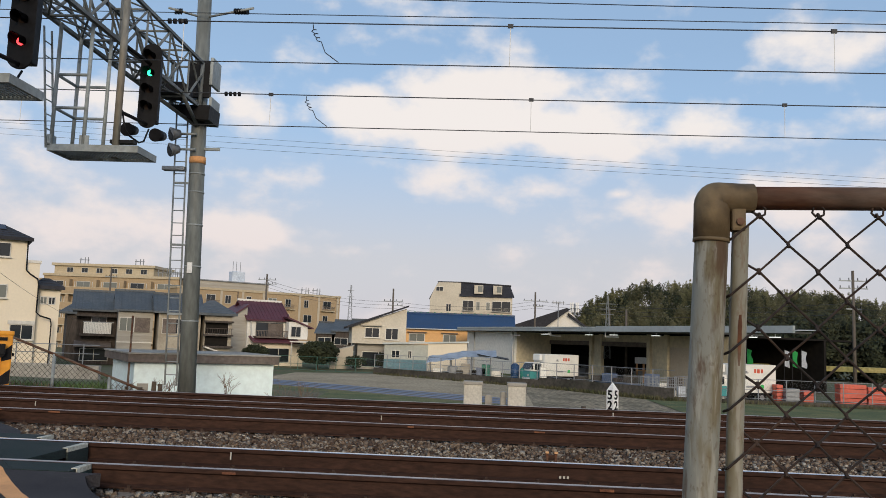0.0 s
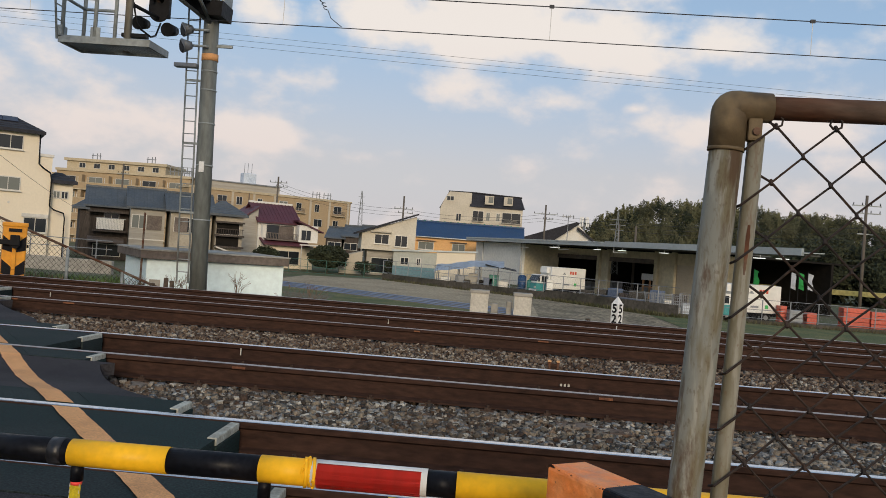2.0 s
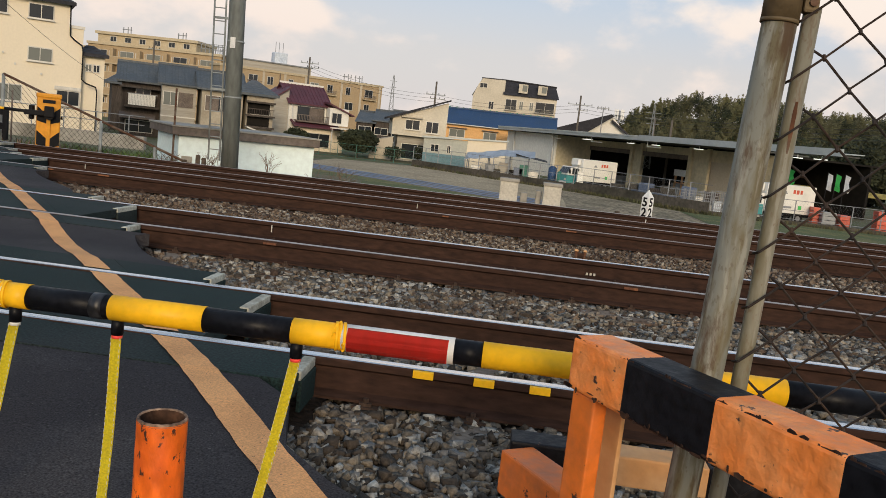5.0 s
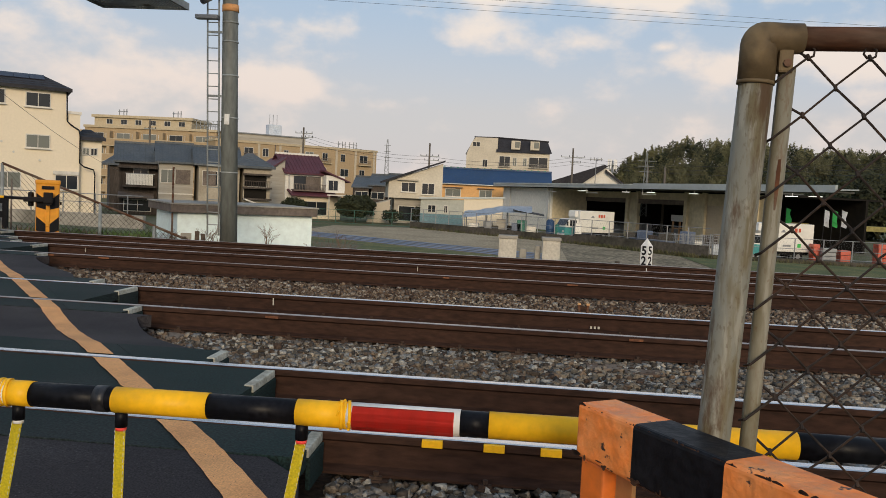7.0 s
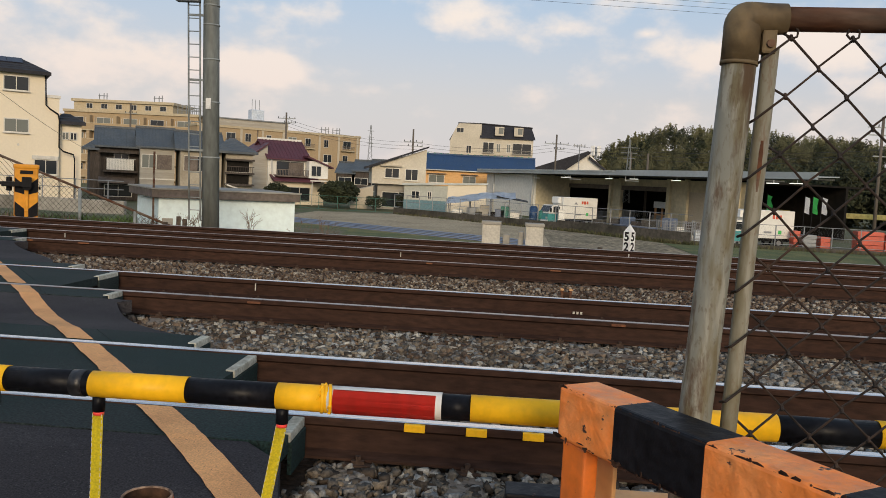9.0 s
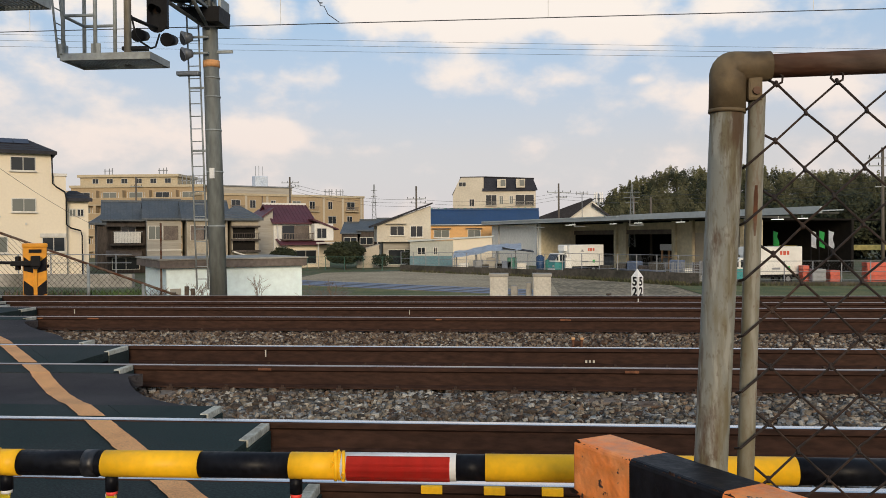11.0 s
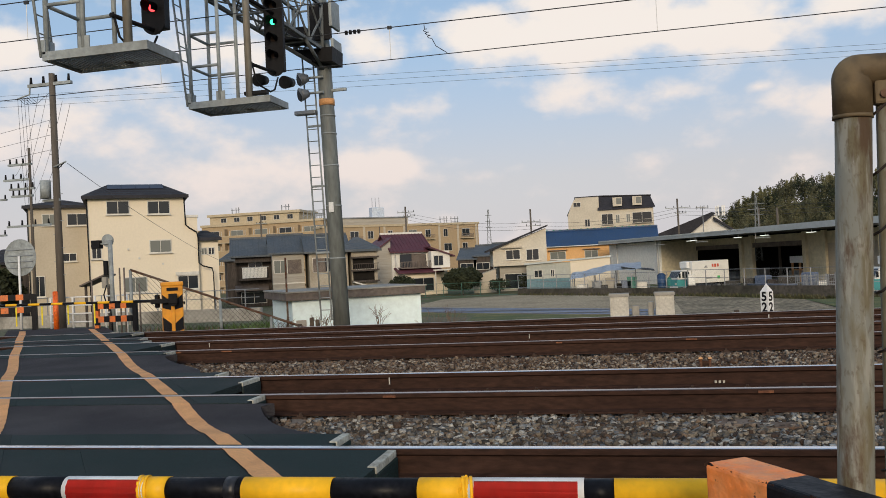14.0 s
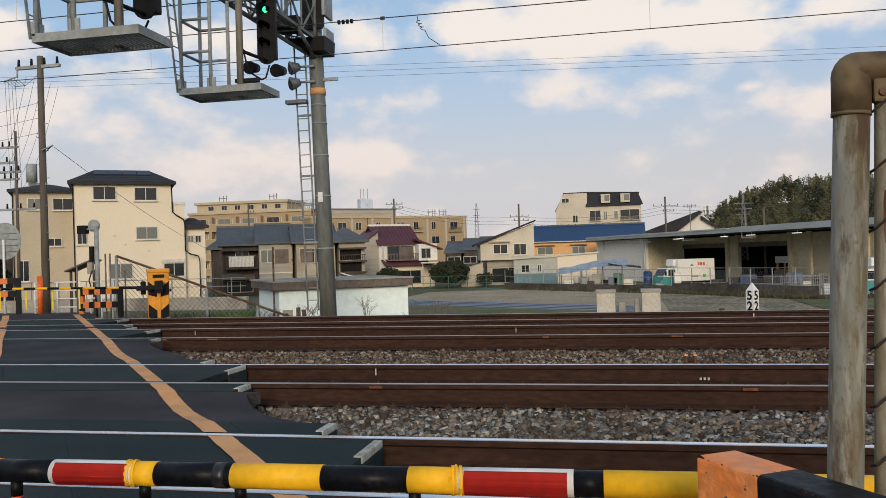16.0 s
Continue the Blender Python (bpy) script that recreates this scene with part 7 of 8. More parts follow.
for x, m in ((21.8, "green"), (24.83, "white"), (25.47, "green"), (26.2, "white")):
    fl = thing("banner", m + " cloth banner on a thin pole", "banner", (x, 70, GW), group="banners")
    part("pole", tube(bmesh.new(), (0, 0, 0), (0, 0, 4.3), .03, sides=6), "dark", fl)
    bm = bmesh.new()
    rows = [(bm.verts.new((.03, 0, 4.2 - .19 * k)), bm.verts.new((.42 + .06 * math.sin(k * 1.1 + x), .12 * math.sin(k), 4.05 - .19 * k))) for k in range(8)]
    for a, b in zip(rows, rows[1:]):
        bm.faces.new((a[0], a[1], b[1], b[0])).smooth = True
    bmesh.ops.solidify(bm, geom=bm.faces[:], thickness=.02)
    part("cloth", bm, m, fl)
for i, (x, y, h) in enumerate(((9.9, 70.6, 1.5), (10.7, 69.6, 1.7), (11.5, 68.7, 1.4), (12.2, 67.9, 1.7), (14.2, 69.5, 1.8), (16.0, 69.2, 1.6), (8.6, 72.0, 1.3))):
    pl = thing("pallet_load", "dark wrapped pallet load behind the yard fence", "pallet", (x, y + 1.2, GW), rz=-40, group="pallet loads")
    part("pallet", cube(-.55, .55, -.5, .5, 0, .14), "timber", pl)
    part("load", cube(-.5, .5, -.45, .45, .14, h, bevel=.06), ("darkwall", "mulch", "timber")[i % 3], pl)
    for z in (.5, 1.0):
        part("band", cube(-.51, .51, -.46, .46, z, z + .04), "cage", pl)
for k in range(5):
    a, b = Vector((9.6, 71.5, GW + .35 + .16 * k)), Vector((12.6, 67.5, GW + .35 + .16 * k))
    solid("stored_pipe", hose(bmesh.new(), [a + Vector((.1 * (k % 2), -.1 * (k % 2), 0)), b], .075, 8), "mulch", "long blue-grey pipe in a stack behind the fence", "pipe", group="stored pipes")
solid("grass_bank", cube(28, 50, 90, 92, -.35, .2, bevel=.05), "dry_verge", "dry yellowish grass bank along a far road", "bank")


def run_fence(name, label, a, b, z, h, gap, mat, wall=0, mesh_gap=.22):
    """A post and rail net fence from a to b on a low wall."""
    a, b = Vector((*a, 0)), Vector((*b, 0))
    d = (b - a)
    f = thing(name, label, "fence", (a.x, a.y, z), math.degrees(math.atan2(d.y, d.x)))
    ln = d.length
    if wall:
        part("base_wall", cube(0, ln, -.12, .12, 0, wall, bevel=.02), "darkwall", f)
    for k in range(int(ln / gap) + 1):
        part("post", tube(bmesh.new(), (k * gap, 0, wall), (k * gap, 0, wall + h), .04, sides=6), mat, f)
    for zz in (.08, .5, 1):
        part("rail", tube(bmesh.new(), (0, 0, wall + h * zz), (ln, 0, wall + h * zz), .022, sides=5), mat, f)
    bm = bmesh.new()
    n = int(ln / mesh_gap)
    for k in range(n):
        for s in (0, 1):
            x0, x1 = k * mesh_gap, (k + 1) * mesh_gap * 1.0 + h * .35
            if x1 < ln:
                p, q = (x0, 0, wall + (0 if s else h)), (x1, 0, wall + (h if s else 0))
                tube(bm, p, q, .002, sides=3, caps=False)
    part("net", bm, mat, f, "thin wire net")
    return f


run_fence("net_fence", "grey net fence on a low stained wall beside the field", (-11.5, 88), (5.0, 73), -2.65, 1.4, 2.0, "cage", .95)
run_fence("net_fence", "grey net fence on a low stained wall before the yard", (5.0, 73), (14.2, 62.5), -2.65, 1.3, 2.0, "cage", 1.15)
run_fence("net_fence", "grey net fence along the grass before the yard", (14.2, 62.5), (40, 61.5), -2.65, 1.5, 2.0, "cage", .55)
run_fence("net_fence", "green net fence behind the field", (-27, 92), (-11.5, 90), -2.6, 1.6, 2.2, "mesh_green", .1, .16)
# sheds with a blue sheet
tarp = thing("tarpaulin_shelter", "frame shelter covered with a pale blue tarpaulin", "shelter", (-2.2, 88, GW))
for x in (-3.4, -1.2, 1.0, 3.0):
    for y in (-1.4, 1.4):
        part("post", tube(bmesh.new(), (x, y, 0), (x, y, 1.9 + (x + 3) * .1), .05, sides=6), "cage", tarp)
bm = bmesh.new()
rows = []
for i in range(15):
    x = -3.7 + 7.3 * i / 14
    z = 1.55 + .85 * min(1, i / 9) + .05 * math.sin(i * 1.9)
    rows.append([bm.verts.new((x, -2.2 + j * 1.1, z + .04 * math.sin(j * 2 + i) + .16 * j)) for j in range(5)])
for a, b in zip(rows, rows[1:]):
    for j in range(4):
        bm.faces.new((a[j], a[j + 1], b[j + 1], b[j]))
bmesh.ops.solidify(bm, geom=bm.faces[:], thickness=.03)
part("sheet", bm, "tarp", tarp, "creased pale blue sheet")
part("dark_sheet", prism(bmesh.new(), [(1.6, -2.1, 2.6), (4.9, -1.6, 2.15), (4.9, 1.2, 2.25), (1.6, 1.6, 2.75)], (0, 0, .05)), "dark", tarp)
for x, m in ((-2.5, "ware"), (-1.0, "cage"), (.4, "grey_wall"), (2.0, "mulch"), (2.6, "greenbox"), (3.6, "frame")):
    part("stored_box", cube(x - .5, x + .5, -.8, .9, 0, 1.3 + .3 * math.sin(x * 3), bevel=.03), m, tarp)
for x, m in ((-3.0, "timber"), (-1.7, "inside"), (-.2, "darkwall"), (1.2, "inside")):
    part("stored_crate", cube(x - .35, x + .35, -1.3, -.85, 0, .8 + .2 * math.cos(x * 5), bevel=.03), m, tarp)
for x, y, h, m, l in ((3.3, 86.9, 1.9, "blue", "tall blue plastic barrel beside the shelter"), (4.2, 86.4, 1.5, "greenbox", "green plastic barrel beside the shelter"), (6.0, 84.6, 1.7, "frame", "pale upright cabinet behind the fence")):
    st = thing("storage_drum" if m != "frame" else "cabinet", l, "storage", (x, y - 1.2, GW))
    if m == "frame":
        part("body", cube(-.35, .35, -.3, .3, 0, h, bevel=.03), m, st)
        part("door", cube(-.31, .31, -.325, -.302, .1, h - .1, bevel=.01), "ware", st)
    else:
        part("body", tube(tube(bmesh.new(), (0, 0, 0), (0, 0, h * .9), .42, .42, sides=20), (0, 0, h * .45), (0, 0, h * .5), .44, sides=20), m, st)
        part("lid", tube(bmesh.new(), (0, 0, h * .9), (0, 0, h), .40, .2, sides=20), m, st)

# field: soil, plastic-covered rows, grass
solid("field", poly(bm := bmesh.new(), [(-19, 84, -2.36), (-11, 87.5, -2.36), (3.6, 73.8, -2.36), (3.0, 40, -2.36), (-19, 40, -2.36)]) and bm, "soil", "bare tilled brown soil field", "field", kind="structure")
for i in range(4):
    bm = bmesh.new()
    rows = []
    for k in range(17):
        f = k / 16
        x, y = -19 + 21 * f, 69.5 - i * 1.5 - 13.5 * f
        rows.append([bm.verts.new((x + .14 * u, y + .38 * u, -2.33 + (.025 + .008 * noise.noise((k, i, 0))) * (1 - u * u))) for u in (-1, -.5, 0, .5, 1)])
    for a, b in zip(rows, rows[1:]):
        for j in range(4):
            bm.faces.new((a[j], b[j], b[j + 1], a[j + 1])).smooth = True
    solid("plastic_sheet", bm, "mulch", "field row covered with blue-grey plastic sheet", "field row", group="sheeted field rows")
solid("grass_verge", poly(bm := bmesh.new(), [(-19, 63.8, -2.33), (2, 50.3, -2.33), (2, 38, -2.33), (-19, 38, -2.33)]) and bm, "grass", "green grass verge by the field", "grass", kind="structure")
solid("grass_verge", poly(bm := bmesh.new(), [(12, 61, -2.33), (45, 60.5, -2.33), (45, 40, -2.33), (12, 40, -2.33)]) and bm, "grass", "green grass strip before the yard fence", "grass", kind="structure")


solid("gravel_strip", poly(bm := bmesh.new(), [(3.6, 73.8, -2.36), (5, 72.5, -2.36), (12, 62, -2.36), (12, 40, -2.36), (3.0, 40, -2.36)]) and bm, "verge", "dark weedy gravel before the yard fence", "gravel", kind="structure")


def tufts(name, label, areas, seed, material="blade"):
    """Grass and weed blades over areas (x0, x1, y0, y1, count, height)."""
    r = random.Random(seed)
    bm = bmesh.new()
    for x0, x1, y0, y1, n, h in areas:
        for _ in range(n):
            x, y = r.uniform(x0, x1), r.uniform(y0, y1)
            z = max(land(x, y), -.26 - max(0, y - 19.4) * .35) - .03 if y < 21 else land(x, y)
            a, l = r.uniform(0, 6.28), h * r.uniform(.5, 1.3)
            dx, dy, w = math.cos(a), math.sin(a), .012 + h * .02
            b = r.uniform(.15, .6) * l
            v = [bm.verts.new(p) for p in ((x - dy * w, y + dx * w, z), (x + dy * w, y - dx * w, z), (x + dx * b * .5 + dy * w * .7, y + dy * b * .5 - dx * w * .7, z + l * .6), (x + dx * b * .5 - dy * w * .7, y + dy * b * .5 + dx * w * .7, z + l * .6), (x + dx * b, y + dy * b, z + l))]
            bm.faces.new(v[:4])
            bm.faces.new((v[3], v[2], v[4]))
    return solid(name, bm, material, label, "weeds", kind="stuff")


tufts("weeds", "low green weeds along the far trackside", [(-14.5, -10.4, 19.9, 21.9, 2800, .24), (-9.8, -4.5, 20.3, 21.8, 1300, .22), (-10.6, -9, 20.8, 24, 900, .3), (-6, 14, 19.9, 21.5, 700, .16), (-19.5, -17.2, 20.6, 22.5, 500, .22), (-11.6, -10.2, 22, 34, 2200, .5), (-14.0, -10.4, 22.2, 30, 2600, .4), (-6, -1.5, 23, 34, 1800, .4)], 2)
tufts("dry_weeds", "dry brown weeds along the far trackside", [(-13.5, -8, 20.2, 23, 900, .34), (-5.6, 10, 20.2, 23, 700, .22)], 5, "dry")


for (xa, ya), (xb, yb), n in (((-11.5, 87.6), (5.0, 72.6), 420), ((5.0, 72.6), (14.2, 62.1), 700), ((14.2, 62), (34, 61), 520)):
    bm = bmesh.new()
    rw = random.Random(n)
    for _ in range(n):
        k = rw.random()
        x, y, hh, a = xa + (xb - xa) * k, ya + (yb - ya) * k - rw.uniform(0, .9), rw.uniform(.1, .4), rw.uniform(0, 6.28)
        w = .07
        v = [bm.verts.new(p) for p in ((x - w, y, -2.45), (x + w, y, -2.45), (x + math.cos(a) * hh * .5, y + math.sin(a) * .2, -2.4 + hh))]
        bm.faces.new(v)
    solid("roadside_weeds", bm, "dark_weed", "dry brown weeds along the fence foot", "weeds", kind="stuff")


def bush(at, n, h, seed, label):
    """A leafless tangle of twigs."""
    r = random.Random(seed)
    b = thing("bare_shrub", label, "shrub", at, group="bare shrubs")
    bm = bmesh.new()
    def grow(p, d, l, rad, depth):
        q = p + d * l
        hose(bm, [p, p + d * l * .5 + Vector((r.uniform(-.1, .1) * l, r.uniform(-.1, .1) * l, 0)), q], rad, 4)
        if depth:
            for _ in range(3):
                nd = (d + Vector((r.uniform(-.9, .9), r.uniform(-.9, .9), r.uniform(-.2, .5)))).normalized()
                grow(q, nd, l * r.uniform(.5, .85), rad * .6, depth - 1)
    for _ in range(n):
        grow(Vector((r.uniform(-.3, .3), r.uniform(-.2, .2), 0)), Vector((r.uniform(-.5, .5), r.uniform(-.4, .4), 1)).normalized(), h * .4, .012, 3)
    part("twig_tangle", bm, "dry", b)


bush((-7.9, 20.9, -.55), 4, .75, 1, "leafless brown shrub before the white hut")
bush((-9.6, 22.0, -.9), 5, .9, 6, "leafless brown shrub by the fence")
bush((-6.6, 21.5, -.7), 2, 1.0, 11, "thin dry stalks before the white hut")
bush((-4.9, 22, -1.0), 4, 1.2, 8, "leafless shrub beside the white hut")
for x, y, z, h in ((-8.4, 20.6, -.4, .35), (-8.1, 20.7, -.4, .5), (2.5, 20.3, -.4, .35), (-7.9, 20.6, -.4, .45)):
    solid("stump", tube(bmesh.new(), (x, y, z - .3), (x, y, z + h), .07, .06, sides=8), "trunk", "short weathered wooden stump", "stump", group="stumps")
solid("marker_pole", tube(bmesh.new(), (-9.6, 22.6, -1.2), (-9.6, 22.6, 1.75), .03, sides=8), "rustpipe", "thin rusty marker pole", "pole")

# ---- trees


def crown(bm, centre, radii, n, size, r, droop=0.0):
    """Leaf clumps scattered through an uneven crown."""
    cx, cy, cz = centre
    for _ in range(n):
        while True:
            p = Vector((r.uniform(-1, 1), r.uniform(-1, 1), r.uniform(-1, 1)))
            if .25 < p.length < 1 + .25 * noise.noise(p * 2.3 + Vector(centre)):
                break
        c = Vector((cx + p.x * radii[0], cy + p.y * radii[1], cz + p.z * radii[2]))
        s = size * r.uniform(.5, 1.3)
        for _ in range(3):
            d = Vector((r.uniform(-1, 1), r.uniform(-1, 1), r.uniform(-.8, .9) - droop)).normalized()
            e = d.orthogonal().normalized() * s * .38
            v = [bm.verts.new(q) for q in (c - d * s * .2, c + d * s * .4 + e, c + d * s, c + d * s * .4 - e)]
            bm.faces.new(v)


def tree(at, h, w, seed, label, leaf="leaf", n=400, group=""):
    r = random.Random(seed)
    t = thing("tree", label, "tree", at, group=group)
    bm = tube(bmesh.new(), (0, 0, 0), (.05 * h * r.uniform(-1, 1), 0, h * .6), .03 * h, .012 * h, sides=10)
    for k in range(5):
        a = r.uniform(0, 6.28)
        tube(bm, (0, 0, h * (.3 + .06 * k)), (math.cos(a) * w * .35, math.sin(a) * w * .35, h * (.5 + .07 * k)), .012 * h, .004 * h, sides=6)
    part("trunk", bm, "trunk", t)
    bm = bmesh.new()
    crown(bm, (0, 0, h * .62), (w * .5, w * .5, h * .4), n * 4, .075 * h, r)
    part("crown", bm, leaf, t)


tree((-19.0, 95, -2.5), 3.2, 4.6, 4, "round dark green garden tree by the carport", n=900)
tree((-25.5, 92, -2.5), 2.6, 3.0, 7, "dark garden shrub beside the maroon-roofed house", n=400)
tree((-44.5, 80, -2.3), 2.4, 1.8, 8, "dark shrub before the old houses", n=350)
tree((-11.8, 97, -2.5), 2.2, 1.6, 3, "small green shrub by the white house", n=200)
tree((-14.8, 96, -2.5), 1.8, 2.6, 5, "low dry shrub by the white house", n=200)
tree((-53, 60, -1.7), 4.6, 5.0, 12, "dark evergreen behind the utility poles", n=700)

# wooded hill with bamboo
r = random.Random(21)


def ridge(x):
    """Height of the tree tops over x."""
    pts = ((22, 4), (25, 9.2), (30, 14.2), (38, 17.4), (46, 20.7), (54, 20.2), (64, 21.2), (74, 20.2), (84, 18.9), (96, 19.4), (120, 16), (150, 11), (175, 4))
    for (a, p), (b, q) in zip(pts, pts[1:]):
        if a <= x <= b:
            return p + (q - p) * (x - a) / (b - a)
    return 2


bm = bmesh.new()
hx = [20 + 4 * k for k in range(41)]
hill = [[bm.verts.new((x, y, -2.6 + (ridge(x) * .72 + 1.5) * math.sin(min(1, max(0, (y - 205) / 40)) * math.pi * .5 if y < 245 else math.pi * .5 * max(0, 1 - (y - 245) / 80)))) for x in hx] for y in (200, 212, 222, 232, 245, 265, 290, 325)]
for a, b in zip(hill, hill[1:]):
    for i in range(len(hx) - 1):
        bm.faces.new((a[i], a[i + 1], b[i + 1], b[i])).smooth = True
solid("hill", bm, "grass", "low hill under a wood", "hill", kind="structure")
bm = bmesh.new()
bm2 = bmesh.new()
for k in range(640):
    x = r.uniform(22, 172) if k % 3 else r.uniform(24, 100)
    f = r.random()
    y = 205 + 42 * f + r.uniform(-2, 2)
    top = ridge(x) * (.30 + .70 * math.sin(f * math.pi / 2)) + r.uniform(-1.3, .8)
    w = r.uniform(1.0, 1.9)
    dark = r.random() < .28
    crown(bm2 if dark else bm, (x, y, top - 2.6), (w, w, 2.9), 190, .36 if dark else .32, r, .15 if dark else .5)
# pointed plumes, each leaning over at its tip
bm3 = bmesh.new()
for k in range(420):
    x = r.uniform(25, 125)
    f = r.uniform(.35, 1.0)
    top = ridge(x) * math.sin(f * math.pi / 2) + r.uniform(-.6, 1.5) * f
    lean, y = r.uniform(-.5, .5), 205 + 42 * f
    for j in range(4):
        w = .32 + .24 * j
        crown(bm3, (x + lean * (3 - j) * .35, y, top - .35 - .85 * j), (w, w, .75), 22 + 10 * j, .30, r, .7)
solid("bamboo_tips", bm3, "bamboo_tip", "olive drooping bamboo tips over the wood", "wood", kind="stuff")
solid("bamboo_wood", bm, "bamboo", "drooping bamboo wood covering the hill", "wood", kind="stuff")
solid("evergreen_wood", bm2, "leaf", "dark evergreen trees among the bamboo", "wood", kind="stuff")
# thicket: its very dark leaf colour also carries the canopy shade here
bm = bmesh.new()
for k in range(230):
    x = r.uniform(36, 100)
    crown(bm, (x, 128 + r.uniform(-8, 8), r.uniform(-1.5, 5.6)), (2.2, 2, 2.2), 110, .55, r, .2)
solid("dark_thicket", bm, "leaf", "dark thicket beyond the warehouse yard", "wood", kind="stuff")
bm = bmesh.new()
for k in range(260):
    x = r.uniform(-260, 40)
    crown(bm, (x, 420 + r.uniform(-30, 30), -1 + r.uniform(-1.5, 2.5)), (9, 5, 4), 14, 4, r)
solid("distant_trees", bm, "leaf", "low distant tree line", "wood", kind="stuff")


# ---- poles, lines and masts
def utility_pole(at, h, arms, label, rr=.15, extra=True):
    p = thing("utility_pole", label, "utility pole", at, group="utility poles")
    part("shaft", tube(bmesh.new(), (0, 0, 0), (-.004 * h, 0, h), rr, rr * .72, sides=16), "pole", p)
    for z, w, dx in arms:
        a = part("crossarm", cube(-w / 2 + dx, w / 2 + dx, -.06, .06, z, z + .1), "steel", p)
        for k in range(4):
            x = -w / 2 + dx + .1 + (w - .2) * k / 3
            part("insulator", tube(bmesh.new(), (x, 0, z + .1), (x, 0, z + .34), .05, .035, sides=8), "dark", a)
    return p


p1 = utility_pole((-18.33, 24.2, -1.0), 9.35, ((8.95, 1.65, -.12),), "tall concrete utility pole with a crossarm and a transformer", .135)
part("transformer", tube(bmesh.new(), (-.37, -.1, 5.17), (-.37, -.1, 5.77), .17, sides=16), "steel", p1, "grey drum transformer")
part("transformer_arm", cube(-.55, .1, -.05, .05, 5.07, 5.15), "steel", p1)
part("side_bracket", tube(bmesh.new(), (0, -.1, 6.2), (.45, -.1, 6.35), .03, sides=8), "steel", p1)
bm = bmesh.new()
for k in range(6):
    hose(bm, [(.12 + .05 * k, -.1, 6.24 + .02 * k), (.2 + .04 * k, -.16, 6.12 + .03 * k), (.4, -.12, 6.34)], .010, 5)
part("cable_loops", bm, "dark", p1)
bm = bmesh.new()
for k in range(5):
    hose(bm, [(-1.4 + .12 * k, 0, 8.66), (-1.1 + .12 * k, 0, 8.40), (-.6, 0, 8.42), (-.1, 0, 8.75)], .007, 5)
part("drop_wires", bm, "dark", p1)
part("left_bracket", hose(bmesh.new(), [(-.9, 0, 9.0), (-.92, 0, 8.72), (-1.15, 0, 8.68), (-1.42, 0, 8.6)], .03, 6), "steel", p1)
for k in range(12):
    part("step_bolt", tube(bmesh.new(), (-.2 if k % 2 else .05, -.02, 2.6 + .45 * k), (-.05 if k % 2 else .22, -.02, 2.6 + .45 * k), .012, sides=5), "steel", p1)
p2 = utility_pole((-27.72, 34.5, -1.4), 9.3, ((8.48, 1.3, -.57), (7.75, 1.5, -.75), (7.3, 1.4, -.5), (6.95, 1.2, -.5), (5.5, 2.4, -.2)), "slim utility pole with several crossarms", .085)
p3 = utility_pole((-34.6, 40, -1.5), 8.4, ((7.6, 1.6, 0), (5.6, 1.4, 0)), "utility pole behind the road", .13)
for k in range(5):
    span("service_wire", "sagging service wire between utility poles", sagging(-18.9 + .3 * k, -28.6 + .3 * k, 24.2, 34.5, 7.7 - .1 * k, 6.6 - .35 * k, .5), .006, "service wires")
for k in range(4):
    span("service_wire", "sagging service wire between utility poles", sagging(-19.72 + .13 * k, -19.75 + .14 * k, 24.2, 24.4, 7.62, 4.0, 0), .006, "service wires")
for k in range(3):
    span("service_wire", "sagging service wire over the road", sagging(-60, -18.5, 33 + k, 24.2, 5.2 + .4 * k, 5.8 + .5 * k, .5), .006, "service wires")
span("service_wire", "service wire running to the cream house", sagging(-17.9, -28.2, 24.2, 56, 5.3, 1.9, .35), .009, "service wires")

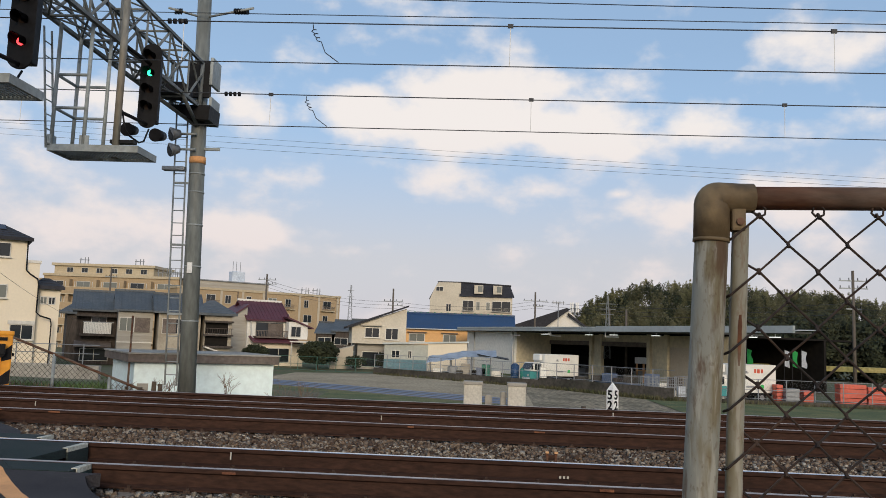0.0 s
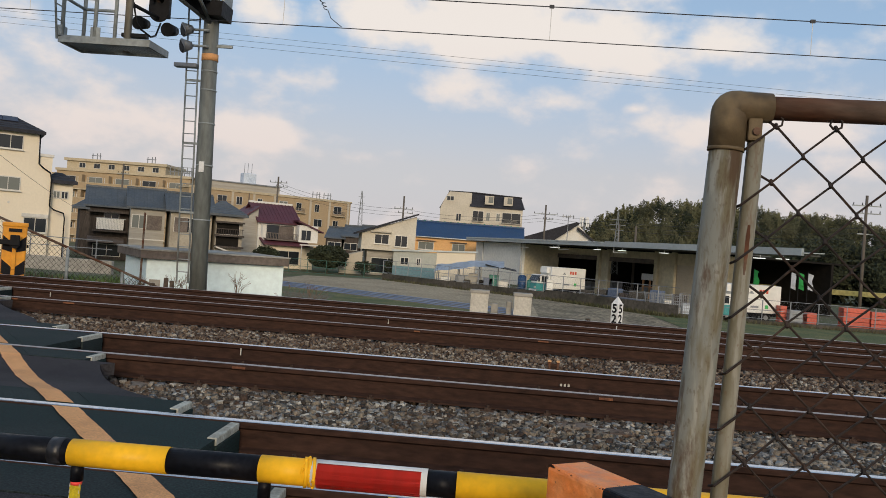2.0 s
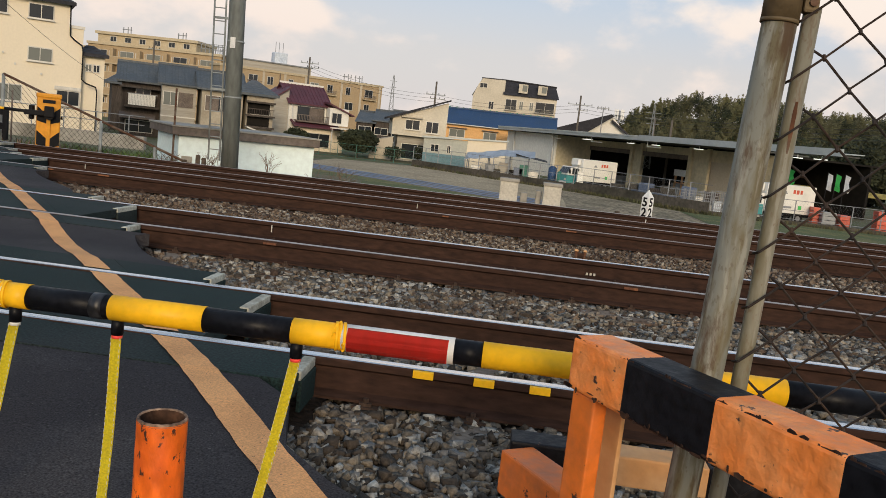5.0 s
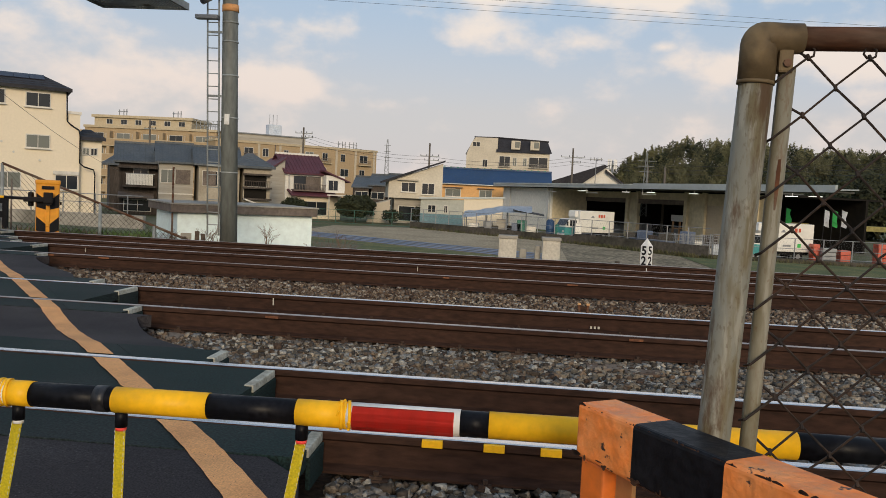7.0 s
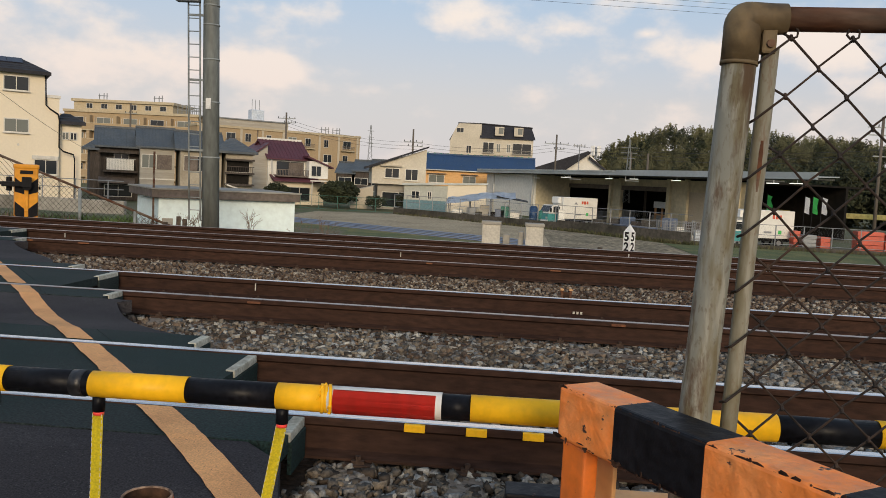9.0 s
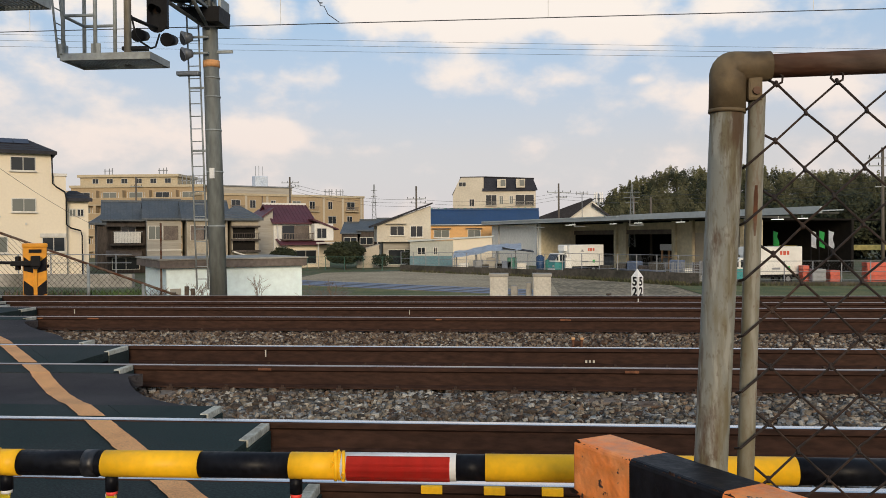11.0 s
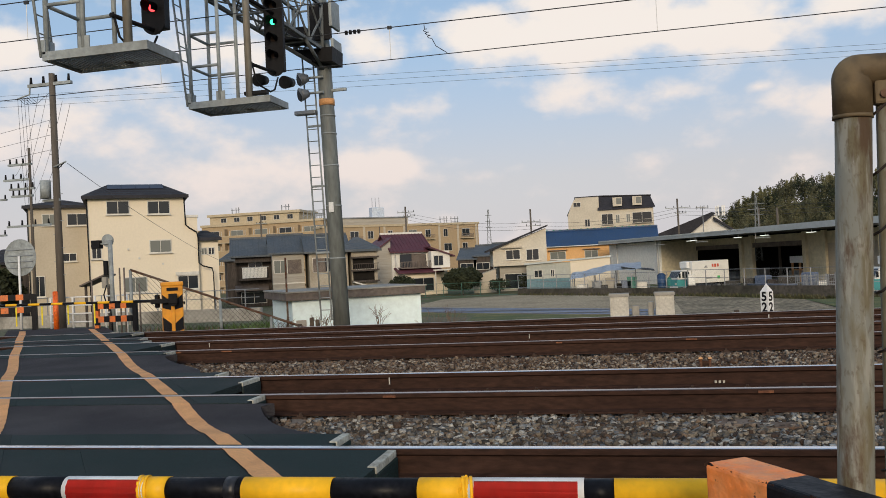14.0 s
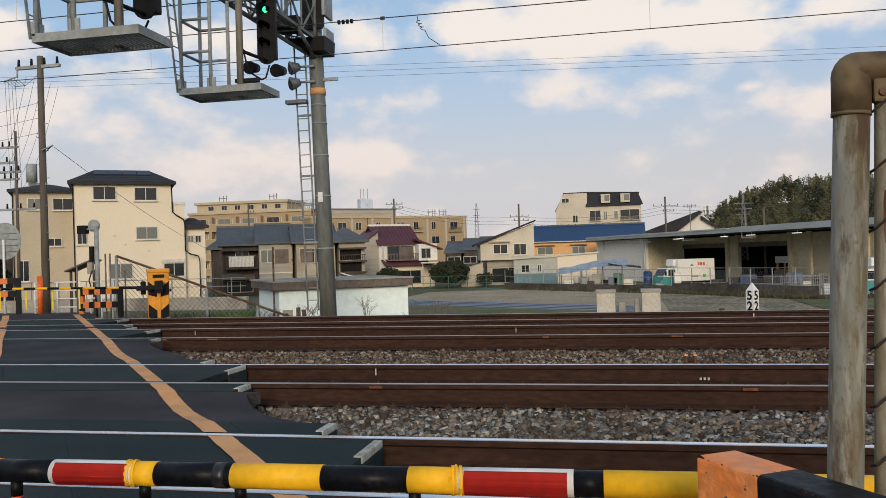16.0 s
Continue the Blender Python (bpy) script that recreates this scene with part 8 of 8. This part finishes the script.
for x, y, h, arms in ((-31.7, 118, 12.7, ((11.8, 2.6, 0), (11.2, 1.8, .5))), (-13.4, 120, 11.3, ((9.4, 2.8, 0), (8.8, 2.2, .3))), (7.6, 125, 11.8, ((10.4, 3.6, 0), (9.6, 1.6, .4))), (34.0, 78, 11.8, ((10.8, 2.6, 0), (10.1, 2.6, 0), (8.2, 1.4, 0))), (-54.9, 118, 13.0, ((11.5, 1.8, 0),)), (21, 140, 10.5, ()), (17, 100, 8.5, ())):
    utility_pole((x, y, -2.6), h, arms, "distant concrete utility pole", .17)
for k, (a, b) in enumerate((((-31.7, 118, 9.2), (-13.4, 120, 6.8)), ((-13.4, 120, 6.8), (7.6, 125, 7.8)), ((7.6, 125, 7.8), (34, 78, 6.2)), ((34, 78, 6.2), (70, 70, 6.5)))):
    for j in range(3):
        span("distant_line", "thin distant power line", sagging(a[0], b[0], a[1], b[1], a[2] - .5 * j, b[2] - .5 * j, .8), .018, "distant power lines")


def mast(at, h, w, label, tiers):
    m = thing("lattice_mast", label, "mast", at, group="lattice masts")
    bm = bmesh.new()
    for s in (-1, 1):
        for q in (-1, 1):
            tube(bm, (s * w, q * w, 0), (s * w * .15, q * w * .15, h), .05 * w + .02, sides=4)
    n = 12
    for k in range(n):
        z0, z1 = h * k / n, h * (k + 1) / n
        w0, w1 = w * (1 - .85 * k / n), w * (1 - .85 * (k + 1) / n)
        tube(bm, (-w0, -w0, z0), (w1, -w1, z1), .03 * w + .012, sides=4)
        tube(bm, (w0, -w0, z0), (-w1, -w1, z1), .03 * w + .012, sides=4)
    part("lattice", bm, "beam_steel", m)
    for z, l in tiers:
        part("crossarm", cube(-l, l, -.04, .04, z, z + .07 * max(1, w * 2)), "beam_steel", m)


mast((-66, 400, -3), 30, 1.5, "far grey transmission pylon", ((27, 1.6), (24, 1.6), (21, 1.5)))
mast((14.0, 95, 0), 7.2, .35, "antenna mast with horizontal elements", ((6.2, .9), (5.6, .9), (5.0, .7), (3.4, .6)))
cell = thing("antenna_pole", "slim antenna pole with a ring of panels", "antenna", (17.2, 160, -3))
part("shaft", tube(bmesh.new(), (0, 0, 0), (0, 0, 12.4), .2, .15, sides=10), "cage", cell)
for k in range(6):
    a = k * math.pi / 3
    part("panel_antenna", cube(math.cos(a) * .75 - .12, math.cos(a) * .75 + .12, math.sin(a) * .75 - .1, math.sin(a) * .75 + .1, 10.7, 12.6), "white", cell)
part("ring", tube(bmesh.new(), (0, 0, 11.4), (0, 0, 11.5), .8, sides=18), "cage", cell)
tv = thing("antenna_pole", "small television aerial on a pole", "antenna", (10.6, 120, 0))
part("shaft", tube(bmesh.new(), (0, 0, 0), (0, 0, 7.6), .06, sides=6), "cage", tv)
part("boom", cube(-.9, .9, -.05, .05, 7.4, 7.5), "cage", tv)
for k in range(4):
    part("element", cube(-.8 + .5 * k, -.75 + .5 * k, -.3, .3, 7.2, 7.7), "cage", tv)
